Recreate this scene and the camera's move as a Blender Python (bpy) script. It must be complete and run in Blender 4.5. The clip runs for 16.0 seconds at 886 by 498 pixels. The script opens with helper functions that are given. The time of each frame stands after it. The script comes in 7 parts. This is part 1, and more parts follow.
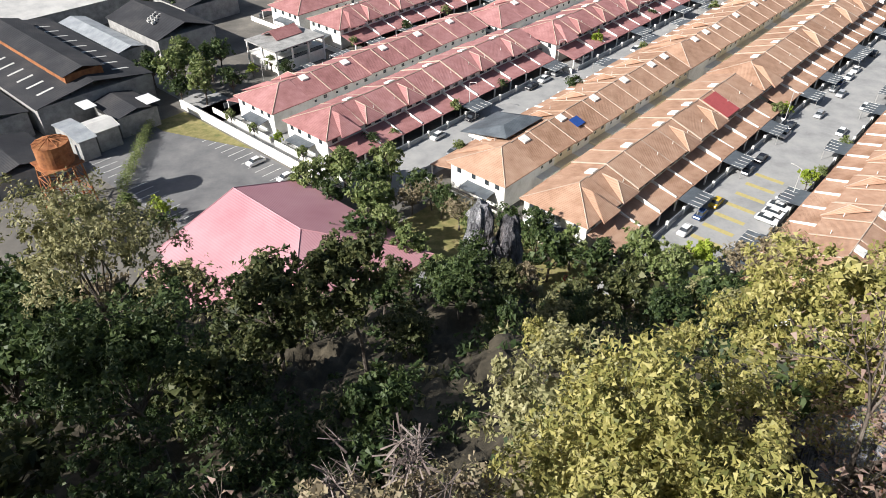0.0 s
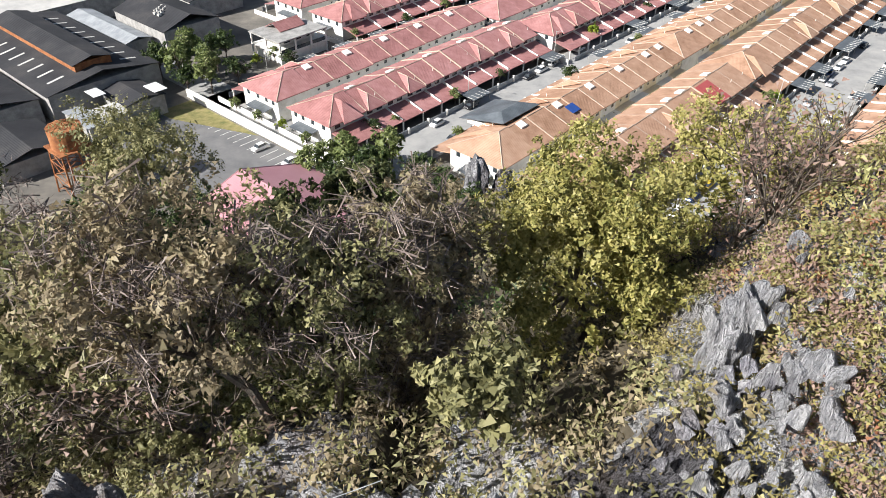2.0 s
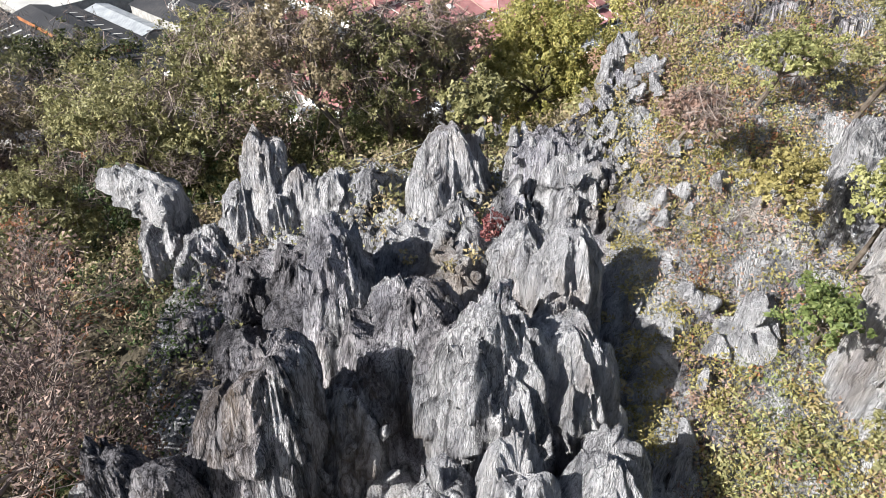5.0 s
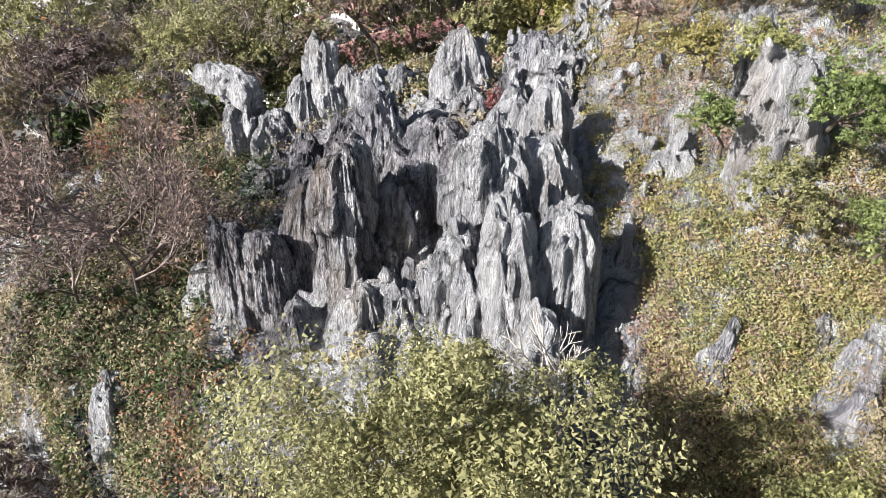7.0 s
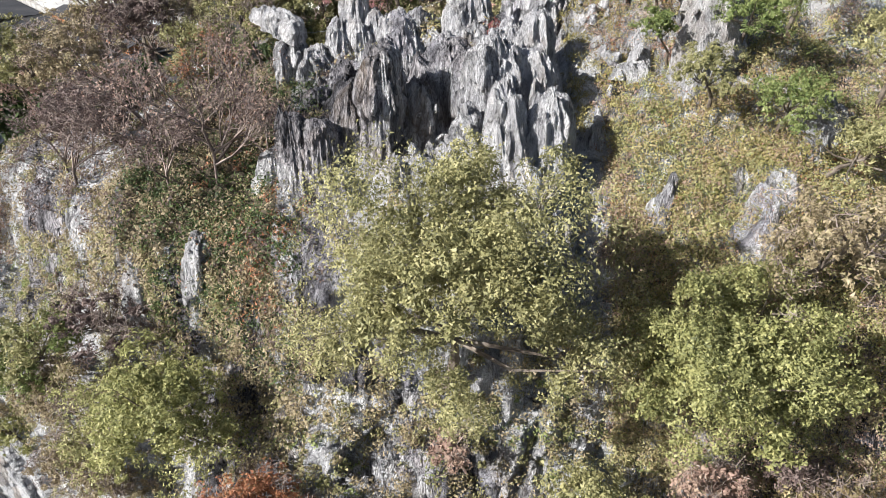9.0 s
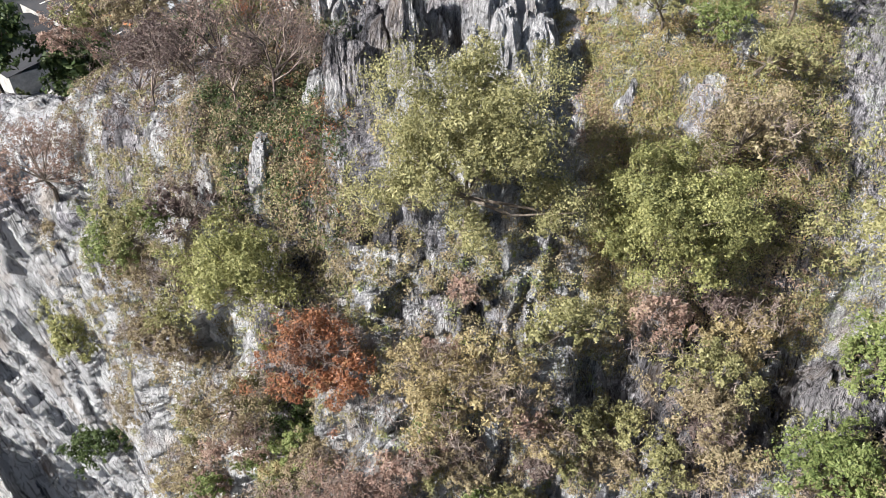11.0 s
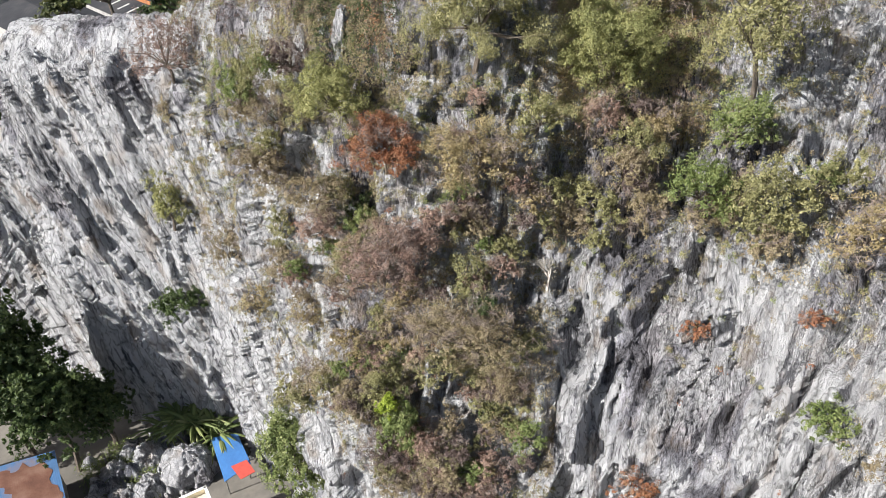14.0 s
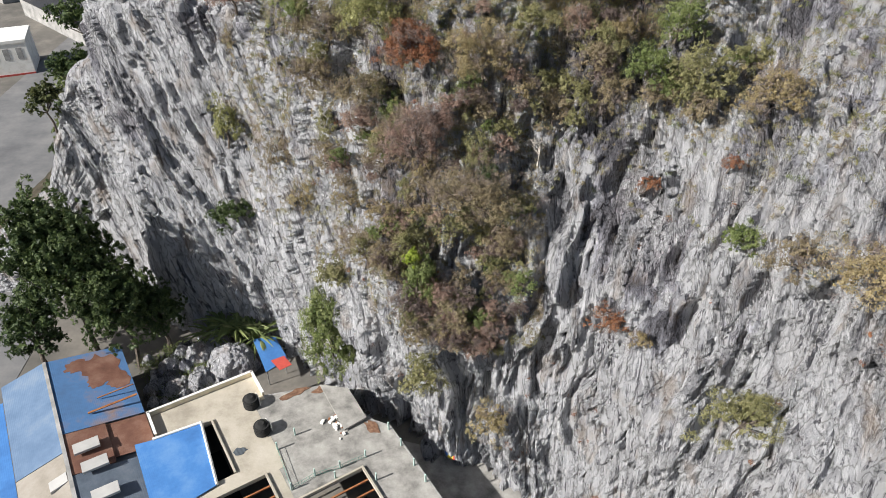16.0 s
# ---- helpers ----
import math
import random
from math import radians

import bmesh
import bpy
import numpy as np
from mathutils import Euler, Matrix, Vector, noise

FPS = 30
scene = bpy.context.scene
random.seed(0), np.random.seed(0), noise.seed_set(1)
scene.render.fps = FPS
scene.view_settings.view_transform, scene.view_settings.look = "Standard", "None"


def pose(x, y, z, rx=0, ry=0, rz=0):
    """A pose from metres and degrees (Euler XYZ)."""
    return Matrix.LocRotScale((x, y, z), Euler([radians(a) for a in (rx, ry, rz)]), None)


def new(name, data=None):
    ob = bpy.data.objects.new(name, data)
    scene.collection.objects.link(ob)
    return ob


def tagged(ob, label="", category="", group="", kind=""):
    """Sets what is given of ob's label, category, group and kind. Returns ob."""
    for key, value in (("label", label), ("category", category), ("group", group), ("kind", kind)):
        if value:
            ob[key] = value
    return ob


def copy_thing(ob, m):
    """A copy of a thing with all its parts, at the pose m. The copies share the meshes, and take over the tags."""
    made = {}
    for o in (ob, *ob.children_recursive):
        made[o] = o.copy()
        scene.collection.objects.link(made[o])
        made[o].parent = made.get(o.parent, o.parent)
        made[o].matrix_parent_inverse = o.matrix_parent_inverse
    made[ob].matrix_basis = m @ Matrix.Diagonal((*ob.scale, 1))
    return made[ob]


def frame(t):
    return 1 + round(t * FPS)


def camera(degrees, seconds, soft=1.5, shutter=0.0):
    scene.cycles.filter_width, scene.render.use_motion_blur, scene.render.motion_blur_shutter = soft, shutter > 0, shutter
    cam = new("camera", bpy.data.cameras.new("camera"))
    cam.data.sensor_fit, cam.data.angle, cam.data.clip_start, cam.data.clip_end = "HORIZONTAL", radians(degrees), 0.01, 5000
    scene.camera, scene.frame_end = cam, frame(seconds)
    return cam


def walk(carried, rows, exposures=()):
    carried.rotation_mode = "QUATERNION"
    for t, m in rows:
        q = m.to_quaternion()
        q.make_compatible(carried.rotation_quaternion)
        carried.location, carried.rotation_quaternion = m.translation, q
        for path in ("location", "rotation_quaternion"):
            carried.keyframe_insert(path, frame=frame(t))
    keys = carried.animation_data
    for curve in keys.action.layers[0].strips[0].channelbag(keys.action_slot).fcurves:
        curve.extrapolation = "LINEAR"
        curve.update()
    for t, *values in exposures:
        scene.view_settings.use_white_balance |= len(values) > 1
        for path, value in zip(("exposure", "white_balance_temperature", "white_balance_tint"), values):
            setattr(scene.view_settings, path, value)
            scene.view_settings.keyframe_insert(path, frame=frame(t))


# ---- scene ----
from mathutils.bvhtree import BVHTree

cam = camera(64.8, 16.0, soft=0.8)
# seconds, x, y, z, yaw, pitch, roll
PATH = [
    (0.0, -0.00, -0.01, 77.01, -0.06, -37.01, 0.10),
    (0.5, -0.04, -1.16, 77.01, -0.09, -37.06, 0.11),
    (1.0, 0.02, -2.74, 76.80, -0.08, -37.00, 0.10),
    (1.5, 0.04, -4.36, 76.65, -0.08, -36.95, 0.08),
    (2.0, 0.02, -6.04, 76.60, -0.10, -36.96, 0.11),
    (2.5, 0.01, -7.83, 76.59, -0.10, -36.94, 0.09),
    (3.0, -0.04, -9.57, 76.57, -0.11, -36.93, 0.07),
    (3.5, -0.10, -11.36, 76.56, -0.08, -36.91, -0.01),
    (4.0, -0.18, -13.22, 76.60, -0.08, -36.95, -0.05),
    (4.5, -0.24, -15.14, 76.68, 0.03, -36.81, -0.13),
    (5.0, -0.30, -17.16, 76.67, 0.06, -36.64, -0.20),
    (7.5, -0.66, -26.49, 76.27, 0.60, -35.60, 0.08),
    (8.0, -0.75, -28.32, 76.20, 0.57, -35.43, 0.04),
    (8.5, -0.88, -30.18, 76.18, 0.52, -35.27, 0.02),
    (9.0, -1.01, -32.05, 76.27, 0.45, -35.32, -0.05),
    (11.5, -2.14, -42.90, 77.28, -0.33, -36.94, 0.09),
    (12.0, -2.43, -46.00, 77.40, -0.43, -36.92, 0.13),
    (12.5, -2.72, -49.38, 77.53, -0.49, -36.83, 0.15),
    (13.0, -2.97, -52.90, 77.58, -0.52, -36.74, 0.11),
    (13.5, -3.25, -56.61, 77.60, -0.51, -36.74, 0.01),
    (14.0, -3.57, -60.57, 77.54, -0.48, -36.76, -0.07),
    (14.5, -3.83, -64.85, 77.50, -0.39, -36.71, -0.11),
    (15.0, -4.06, -69.31, 77.42, -0.26, -36.67, -0.16),
    (15.5, -4.21, -73.88, 77.37, -0.11, -36.70, -0.18),
    (16.0, -4.50, -78.67, 77.29, 0.01, -36.67, -0.24),
]
walk(cam, [(t, pose(x, y, z, 0, 0, yaw) @ pose(0, 0, 0, 90 + pitch) @ pose(0, 0, 0, 0, 0, roll)) for t, x, y, z, yaw, pitch, roll in PATH],
     exposures=[(0.0, 0.68), (3.0, 0.92), (9.0, 1.1), (13.5, 1.03), (16.0, 0.58)])

# ---- world, sun, exposure ----
SUN_EL, SUN_DIR = radians(34), Vector((-0.9, -0.44)).normalized()
world = bpy.data.worlds.new("sky")
scene.world = world
world.use_nodes = True
wn = world.node_tree.nodes
sky = wn.new("ShaderNodeTexSky")
sky.sky_type, sky.sun_disc = "NISHITA", False
sky.sun_elevation, sky.sun_rotation = SUN_EL, math.atan2(SUN_DIR.x, SUN_DIR.y)
sky.air_density, sky.dust_density = 1.0, 2.0
world.node_tree.links.new(sky.outputs[0], wn["Background"].inputs[0])
wn["Background"].inputs[1].default_value = 0.055
sun = new("sun", bpy.data.lights.new("sun", "SUN"))
sun.data.energy, sun.data.angle, sun.data.color = 5.0, radians(0.6), (1.0, 0.97, 0.925)
to_sun = Vector((SUN_DIR.x * math.cos(SUN_EL), SUN_DIR.y * math.cos(SUN_EL), math.sin(SUN_EL)))
sun.matrix_world = Matrix.Translation((0, 0, 120)) @ to_sun.to_track_quat("Z", "Y").to_matrix().to_4x4()

# ---- numeric noise ----

def hash3(i, j, k):
    n = (i * 374761393 + j * 668265263 + k * 2147483647) & 0xFFFFFFFF
    n = ((n ^ (n >> 13)) * 1274126177) & 0xFFFFFFFF
    n = (n ^ (n >> 16)) & 0xFFFFFFFF
    return n.astype(np.float64) / 0xFFFFFFFF


def vnoise(x, y, z):
    """Smooth value noise, 0 to 1."""
    xi, yi, zi = np.floor(x).astype(np.int64), np.floor(y).astype(np.int64), np.floor(z).astype(np.int64)
    fx, fy, fz = x - xi, y - yi, z - zi
    fx, fy, fz = fx * fx * (3 - 2 * fx), fy * fy * (3 - 2 * fy), fz * fz * (3 - 2 * fz)
    out = 0
    for a, wa in ((0, 1 - fx), (1, fx)):
        for b, wb in ((0, 1 - fy), (1, fy)):
            for c, wc in ((0, 1 - fz), (1, fz)):
                out = out + hash3(xi + a, yi + b, zi + c) * wa * wb * wc
    return out


def fbm(x, y, z, octaves=4):
    out, amp = 0, 0.5
    for k in range(octaves):
        out = out + amp * vnoise(x * 2 ** k + 7.3 * k, y * 2 ** k + 3.1 * k, z * 2 ** k + 1.7 * k)
        amp *= 0.5
    return out


def ridged(x, y, z, octaves=2):
    out, amp = 0, 0.6
    for k in range(octaves):
        n = 1 - np.abs(2 * vnoise(x * 2 ** k + 5.3 * k, y * 2 ** k + 9.1 * k, z * 2 ** k + 2.7 * k) - 1)
        out = out + amp * n * n
        amp *= 0.5
    return out


def cells(x, y, z):
    """Worley noise: distance to the nearest seed point, and a random value of its cell."""
    xi, yi, zi = np.floor(x).astype(np.int64), np.floor(y).astype(np.int64), np.floor(z).astype(np.int64)
    best, val = np.full(x.shape, 9.0), np.zeros(x.shape)
    for a in (-1, 0, 1):
        for b in (-1, 0, 1):
            for c in (-1, 0, 1):
                i, j, k = xi + a, yi + b, zi + c
                d = (i + hash3(i, j, k) - x) ** 2 + (j + hash3(i + 77, j, k) - y) ** 2 + (k + hash3(i, j + 77, k) - z) ** 2
                near = d < best
                best, val = np.where(near, d, best), np.where(near, hash3(i, j, k + 77), val)
    return np.sqrt(best), val


# ---- materials ----
def mat(name, colors, scale=1.0, rough=0.85, bump=0.3, bump_scale=None, metal=0.0, stretch=(1, 1, 1), spread=0.5, island=0.0,
        obj=0.0, translucent=0.0, spec=0.3, fine=0.25, coords="Object", wave=None):
    """A node material: a noise ramp through colors at two scales, with bump; island and obj: shift of the ramp by random piece or object."""
    m = bpy.data.materials.new(name)
    m.use_nodes = True
    nt = m.node_tree
    nd, ln = nt.nodes, nt.links
    bs = nd["Principled BSDF"]
    tc = nd.new("ShaderNodeTexCoord")
    mp = nd.new("ShaderNodeMapping")
    mp.inputs["Scale"].default_value = stretch
    if coords == "World":
        ge = nd.new("ShaderNodeNewGeometry")
        ln.new(ge.outputs["Position"], mp.inputs[0])
    else:
        ln.new(tc.outputs[coords], mp.inputs[0])
    n1 = nd.new("ShaderNodeTexNoise")
    n1.inputs["Scale"].default_value, n1.inputs["Detail"].default_value, n1.inputs["Roughness"].default_value = scale, 6, 0.62
    n2 = nd.new("ShaderNodeTexNoise")
    n2.inputs["Scale"].default_value, n2.inputs["Detail"].default_value = scale * 11, 4
    ln.new(mp.outputs[0], n1.inputs[0])
    ln.new(mp.outputs[0], n2.inputs[0])
    mx = nd.new("ShaderNodeMath")
    mx.operation = "MULTIPLY_ADD"
    ln.new(n2.outputs[0], mx.inputs[0])
    mx.inputs[1].default_value = fine
    sc = nd.new("ShaderNodeMath")
    sc.operation = "MULTIPLY_ADD"
    ln.new(n1.outputs[0], sc.inputs[0])
    sc.inputs[1].default_value = 1.9 * spread * 2
    sc.inputs[2].default_value = 0.5 - 0.5 * 1.9 * spread * 2 - fine * 0.5
    ln.new(sc.outputs[0], mx.inputs[2])
    val = mx.outputs[0]
    for amount, kind in ((island, "i"), (obj, "o")):
        if amount:
            src = nd.new("ShaderNodeNewGeometry").outputs["Random Per Island"] if kind == "i" else nd.new("ShaderNodeObjectInfo").outputs["Random"]
            ad = nd.new("ShaderNodeMath")
            ad.operation = "MULTIPLY_ADD"
            ln.new(src, ad.inputs[0])
            ad.inputs[1].default_value = amount
            sb = nd.new("ShaderNodeMath")
            sb.operation = "SUBTRACT"
            ln.new(val, sb.inputs[0])
            sb.inputs[1].default_value = amount / 2
            ln.new(sb.outputs[0], ad.inputs[2])
            val = ad.outputs[0]
    rp = nd.new("ShaderNodeValToRGB")
    while len(rp.color_ramp.elements) < len(colors):
        rp.color_ramp.elements.new(0.5)
    for k, c in enumerate(colors):
        rp.color_ramp.elements[k].position = 0.08 + 0.84 * k / max(1, len(colors) - 1)
        rp.color_ramp.elements[k].color = (*c, 1)
    ln.new(val, rp.inputs[0])
    ln.new(rp.outputs[0], bs.inputs["Base Color"])
    bs.inputs["Roughness"].default_value, bs.inputs["Metallic"].default_value = rough, metal
    bs.inputs["Specular IOR Level"].default_value = spec
    height = n2.outputs[0]
    if wave:
        wv = nd.new("ShaderNodeTexWave")
        wv.bands_direction, wv.inputs["Scale"].default_value, wv.inputs["Distortion"].default_value = wave[0], wave[1], 0.0
        wv.inputs["Detail"].default_value = 0.0
        ln.new(tc.outputs["Object"], wv.inputs[0])
        height = wv.outputs["Fac"]
    if bump:
        if bump_scale:
            n3 = nd.new("ShaderNodeTexNoise")
            n3.inputs["Scale"].default_value, n3.inputs["Detail"].default_value = bump_scale, 8
            ln.new(mp.outputs[0], n3.inputs[0])
            height = n3.outputs[0]
        bp = nd.new("ShaderNodeBump")
        bp.inputs["Strength"].default_value, bp.inputs["Distance"].default_value = bump, 0.1
        ln.new(height, bp.inputs["Height"])
        ln.new(bp.outputs[0], bs.inputs["Normal"])
    if translucent:
        tr = nd.new("ShaderNodeBsdfTranslucent")
        ln.new(rp.outputs[0], tr.inputs[0])
        ms = nd.new("ShaderNodeMixShader")
        ms.inputs[0].default_value = translucent
        ln.new(bs.outputs[0], ms.inputs[1])
        ln.new(tr.outputs[0], ms.inputs[2])
        ln.new(ms.outputs[0], nd["Material Output"].inputs[0])
    return m


def karst(name, soil=0.0, tone=1.0, flute=2.2, litter=((0.13, 0.105, 0.075), (0.33, 0.27, 0.205)), streak=1.0, dip=0.0, fresh=0.0, clean=1.0):
    """Weathered limestone: pale faces, dark vertical runs, blue-grey crust; soil: how much litter and dry grass lies on the flatter parts."""
    m = bpy.data.materials.new(name)
    m.use_nodes = True
    nt = m.node_tree
    nd, ln = nt.nodes, nt.links
    bs = nd["Principled BSDF"]
    ge = nd.new("ShaderNodeNewGeometry")

    def noise_at(stretch, scale, detail=6, rough=0.6, dip=0.0):
        mp = nd.new("ShaderNodeMapping")
        mp.vector_type = "TEXTURE"
        mp.inputs["Scale"].default_value = [1 / q for q in stretch]
        mp.inputs["Rotation"].default_value = (0, radians(dip), radians(-41))
        ln.new(ge.outputs["Position"], mp.inputs[0])
        n = nd.new("ShaderNodeTexNoise")
        n.inputs["Scale"].default_value, n.inputs["Detail"].default_value, n.inputs["Roughness"].default_value = scale, detail, rough
        ln.new(mp.outputs[0], n.inputs[0])
        return n.outputs[0]

    def ramp(src, *stops):
        r = nd.new("ShaderNodeValToRGB")
        while len(r.color_ramp.elements) < len(stops):
            r.color_ramp.elements.new(0.5)
        for e, (p, c) in zip(r.color_ramp.elements, stops):
            e.position = p
            e.color = (*c, 1) if isinstance(c, tuple) else (c, c, c, 1)
        ln.new(src, r.inputs[0])
        return r.outputs[0]

    def mixc(fac, a, b, mode="MIX"):
        x = nd.new("ShaderNodeMix")
        x.data_type, x.blend_type = "RGBA", mode
        for sock, v in ((x.inputs["Factor"], fac), (x.inputs["A"], a), (x.inputs["B"], b)):
            if isinstance(v, (int, float)):
                sock.default_value = v
            elif isinstance(v, tuple):
                sock.default_value = (*v, 1)
            else:
                ln.new(v, sock)
        return x.outputs["Result"]

    big = noise_at((1, 1, 0.5), 0.16, 5, dip=dip)
    runs = noise_at((1.7, 1.1, 0.085), 0.8 if flute < 3 else 2.0, 9, 0.72, dip)
    lines = noise_at((5.6, 3.6, 0.25), 1.0 if flute < 3 else 1.6, 7, 0.72, dip)
    grain = noise_at((1, 1, 0.6), 4.5, 8, 0.78, dip)
    dk = 0.1 if flute < 3 else 0.3
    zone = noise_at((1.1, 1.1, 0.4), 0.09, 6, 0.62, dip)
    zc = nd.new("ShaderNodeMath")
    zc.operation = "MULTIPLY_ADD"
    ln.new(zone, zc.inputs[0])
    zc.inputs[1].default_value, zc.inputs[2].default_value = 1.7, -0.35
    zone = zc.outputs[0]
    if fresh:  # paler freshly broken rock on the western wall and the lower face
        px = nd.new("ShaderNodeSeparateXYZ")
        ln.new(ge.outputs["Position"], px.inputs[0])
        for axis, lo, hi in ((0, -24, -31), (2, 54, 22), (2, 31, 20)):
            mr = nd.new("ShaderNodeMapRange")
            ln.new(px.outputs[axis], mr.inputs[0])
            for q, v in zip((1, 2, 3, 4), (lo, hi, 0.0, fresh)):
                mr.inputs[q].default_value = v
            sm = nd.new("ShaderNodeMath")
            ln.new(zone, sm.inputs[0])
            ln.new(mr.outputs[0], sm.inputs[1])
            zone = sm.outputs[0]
    base = ramp(big, (0.4, (0.22, 0.225, 0.24)), (0.47, (0.5, 0.505, 0.52)), (0.54, (0.92, 0.92, 0.93)))
    up = nd.new("ShaderNodeSeparateXYZ")
    ln.new(ge.outputs["Normal"], up.inputs[0])
    base = mixc(ramp(up.outputs[2], (0.3, 0.0), (0.85, 0.45)), base, (0.32, 0.325, 0.34))
    base = mixc(1.0, base, ramp(zone, (0.41, (0.5, 0.48, 0.47)), (0.5, (0.9, 0.88, 0.88)), (0.6, (1.4, 1.4, 1.42))), "MULTIPLY")
    base = mixc(1.0, base, (tone, tone, tone * 1.07), "MULTIPLY")
    base = mixc(1.0, base, (0.87, 0.87, 0.91), "DARKEN")
    base = mixc(ramp(zone, (0.42, 0.98 * streak * clean), (0.58, 0.4 * streak * clean)), base, ramp(runs, (0.38, (dk + 0.06, dk + 0.06, dk + 0.08)), (0.43, (0.88, 0.88, 0.89)), (0.5, (1.0, 1.0, 1.0))), "MULTIPLY")
    base = mixc(ramp(zone, (0.42, 0.95 * clean), (0.58, 0.45 * clean)), base, ramp(lines, (0.4, (dk, dk, dk + 0.01)), (0.445, (0.9, 0.9, 0.91)), (0.5, (1.0, 1.0, 1.0))), "MULTIPLY")
    base = mixc(0.55, base, ramp(grain, (0.38, (0.22, 0.22, 0.23)), (0.45, (0.94, 0.94, 0.95)), (0.52, (1.0, 1.0, 1.0))), "MULTIPLY")
    streaks = noise_at((2.6, 2.0, 0.12), 1.0 if flute < 3 else 2.2, 6, 0.7, dip)
    base = mixc(0.7 * clean, base, ramp(streaks, (0.38, (0.22, 0.22, 0.24)), (0.43, (0.85, 0.85, 0.86)), (0.52, (1.15, 1.15, 1.15))), "MULTIPLY")
    # hairline runnels: thin dark lines with a bright lip
    rill = noise_at((2.8, 1.8, 0.2), 1.0 if flute < 3 else 1.8, 4, 0.55, dip)
    rills = ramp(rill, (0.3, 0.9), (0.385, 1.0), (0.405, 0.12), (0.43, 0.85), (0.465, 1.0), (0.49, 0.06), (0.52, 0.85), (0.55, 1.0), (0.575, 0.12), (0.6, 0.9))
    base = mixc(ramp(zone, (0.44, 0.8 * clean), (0.58, 0.4 * clean)), base, rills, "MULTIPLY")
    # cracks: edges of stretched cells, bent by noise
    wp = nd.new("ShaderNodeMapping")
    wp.inputs["Scale"].default_value = (0.8, 0.8, 0.085)
    bend = nd.new("ShaderNodeTexNoise")
    bend.inputs["Scale"].default_value, bend.inputs["Detail"].default_value = 0.7, 4
    ln.new(ge.outputs["Position"], bend.inputs[0])
    sh = nd.new("ShaderNodeVectorMath")
    sh.operation = "MULTIPLY_ADD"
    ln.new(bend.outputs["Color"], sh.inputs[0])
    sh.inputs[1].default_value = (1.4, 1.4, 4.0)
    ln.new(ge.outputs["Position"], sh.inputs[2])
    ln.new(sh.outputs[0], wp.inputs[0])
    vo = nd.new("ShaderNodeTexVoronoi")
    vo.feature, vo.inputs["Scale"].default_value = "DISTANCE_TO_EDGE", 0.9
    ln.new(wp.outputs[0], vo.inputs["Vector"])
    crack = ramp(vo.outputs["Distance"], (0.0, 0.1), (0.03, 0.6), (0.08, 1.0))
    calm = noise_at((1, 1, 0.5), 0.3, 4)
    base = mixc(ramp(calm, (0.42, 0.85), (0.58, 0.15)), base, crack, "MULTIPLY")
    # upright plates broken along straight joints, each of its own tone
    pm = nd.new("ShaderNodeMapping")
    pm.vector_type = "TEXTURE"
    pm.inputs["Scale"].default_value = (1, 1, 6.5)
    pm.inputs["Rotation"].default_value = (0, radians(dip), radians(-41))
    sh2 = nd.new("ShaderNodeVectorMath")
    sh2.operation = "MULTIPLY_ADD"
    ln.new(bend.outputs["Color"], sh2.inputs[0])
    sh2.inputs[1].default_value = (0.7, 0.7, 1.6)
    ln.new(ge.outputs["Position"], sh2.inputs[2])
    ln.new(sh2.outputs[0], pm.inputs[0])
    pv = nd.new("ShaderNodeTexVoronoi")
    pv.feature, pv.inputs["Scale"].default_value = "F1", 1.5 if flute < 3 else 3.2
    ln.new(pm.outputs[0], pv.inputs["Vector"])
    plate = nd.new("ShaderNodeSeparateColor")
    ln.new(pv.outputs["Color"], plate.inputs[0])
    base = mixc(0.8, base, ramp(plate.outputs[0], (0.0, (0.62, 0.62, 0.64)), (0.5, (0.95, 0.95, 0.95)), (1.0, (1.15, 1.14, 1.12))), "MULTIPLY")
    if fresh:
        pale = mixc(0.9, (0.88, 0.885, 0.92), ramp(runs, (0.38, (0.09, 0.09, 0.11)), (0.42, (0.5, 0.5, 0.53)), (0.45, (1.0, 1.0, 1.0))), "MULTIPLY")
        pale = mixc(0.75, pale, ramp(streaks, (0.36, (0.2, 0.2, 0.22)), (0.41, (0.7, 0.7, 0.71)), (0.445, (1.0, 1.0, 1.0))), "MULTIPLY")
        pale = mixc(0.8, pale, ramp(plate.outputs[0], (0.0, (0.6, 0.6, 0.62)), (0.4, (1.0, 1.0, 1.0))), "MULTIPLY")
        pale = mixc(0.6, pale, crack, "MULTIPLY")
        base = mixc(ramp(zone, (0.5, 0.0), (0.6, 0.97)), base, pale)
    rust = noise_at((1, 1, 0.5), 0.35, 5)
    base = mixc(ramp(rust, (0.55, 0.0), (0.7, 0.5)), base, (0.44, 0.33, 0.235))
    if soil:
        sp = nd.new("ShaderNodeSeparateXYZ")
        ln.new(ge.outputs["Normal"], sp.inputs[0])
        patch = noise_at((1, 1, 1), 0.5, 7, 0.7)
        ad = nd.new("ShaderNodeMath")
        ad.operation = "MULTIPLY_ADD"
        ln.new(sp.outputs[2], ad.inputs[0])
        ad.inputs[1].default_value = 1.1
        ln.new(patch, ad.inputs[2])
        lit = ramp(grain, (0.35, litter[0]), (0.65, litter[1]))
        base = mixc(ramp(ad.outputs[0], (1.36 - 0.3 * soil, 0.0), (1.44 - 0.3 * soil, 1.0)), base, lit)
    ln.new(base, bs.inputs["Base Color"])
    bs.inputs["Roughness"].default_value, bs.inputs["Specular IOR Level"].default_value = 0.92, 0.2
    hm = nd.new("ShaderNodeMath")
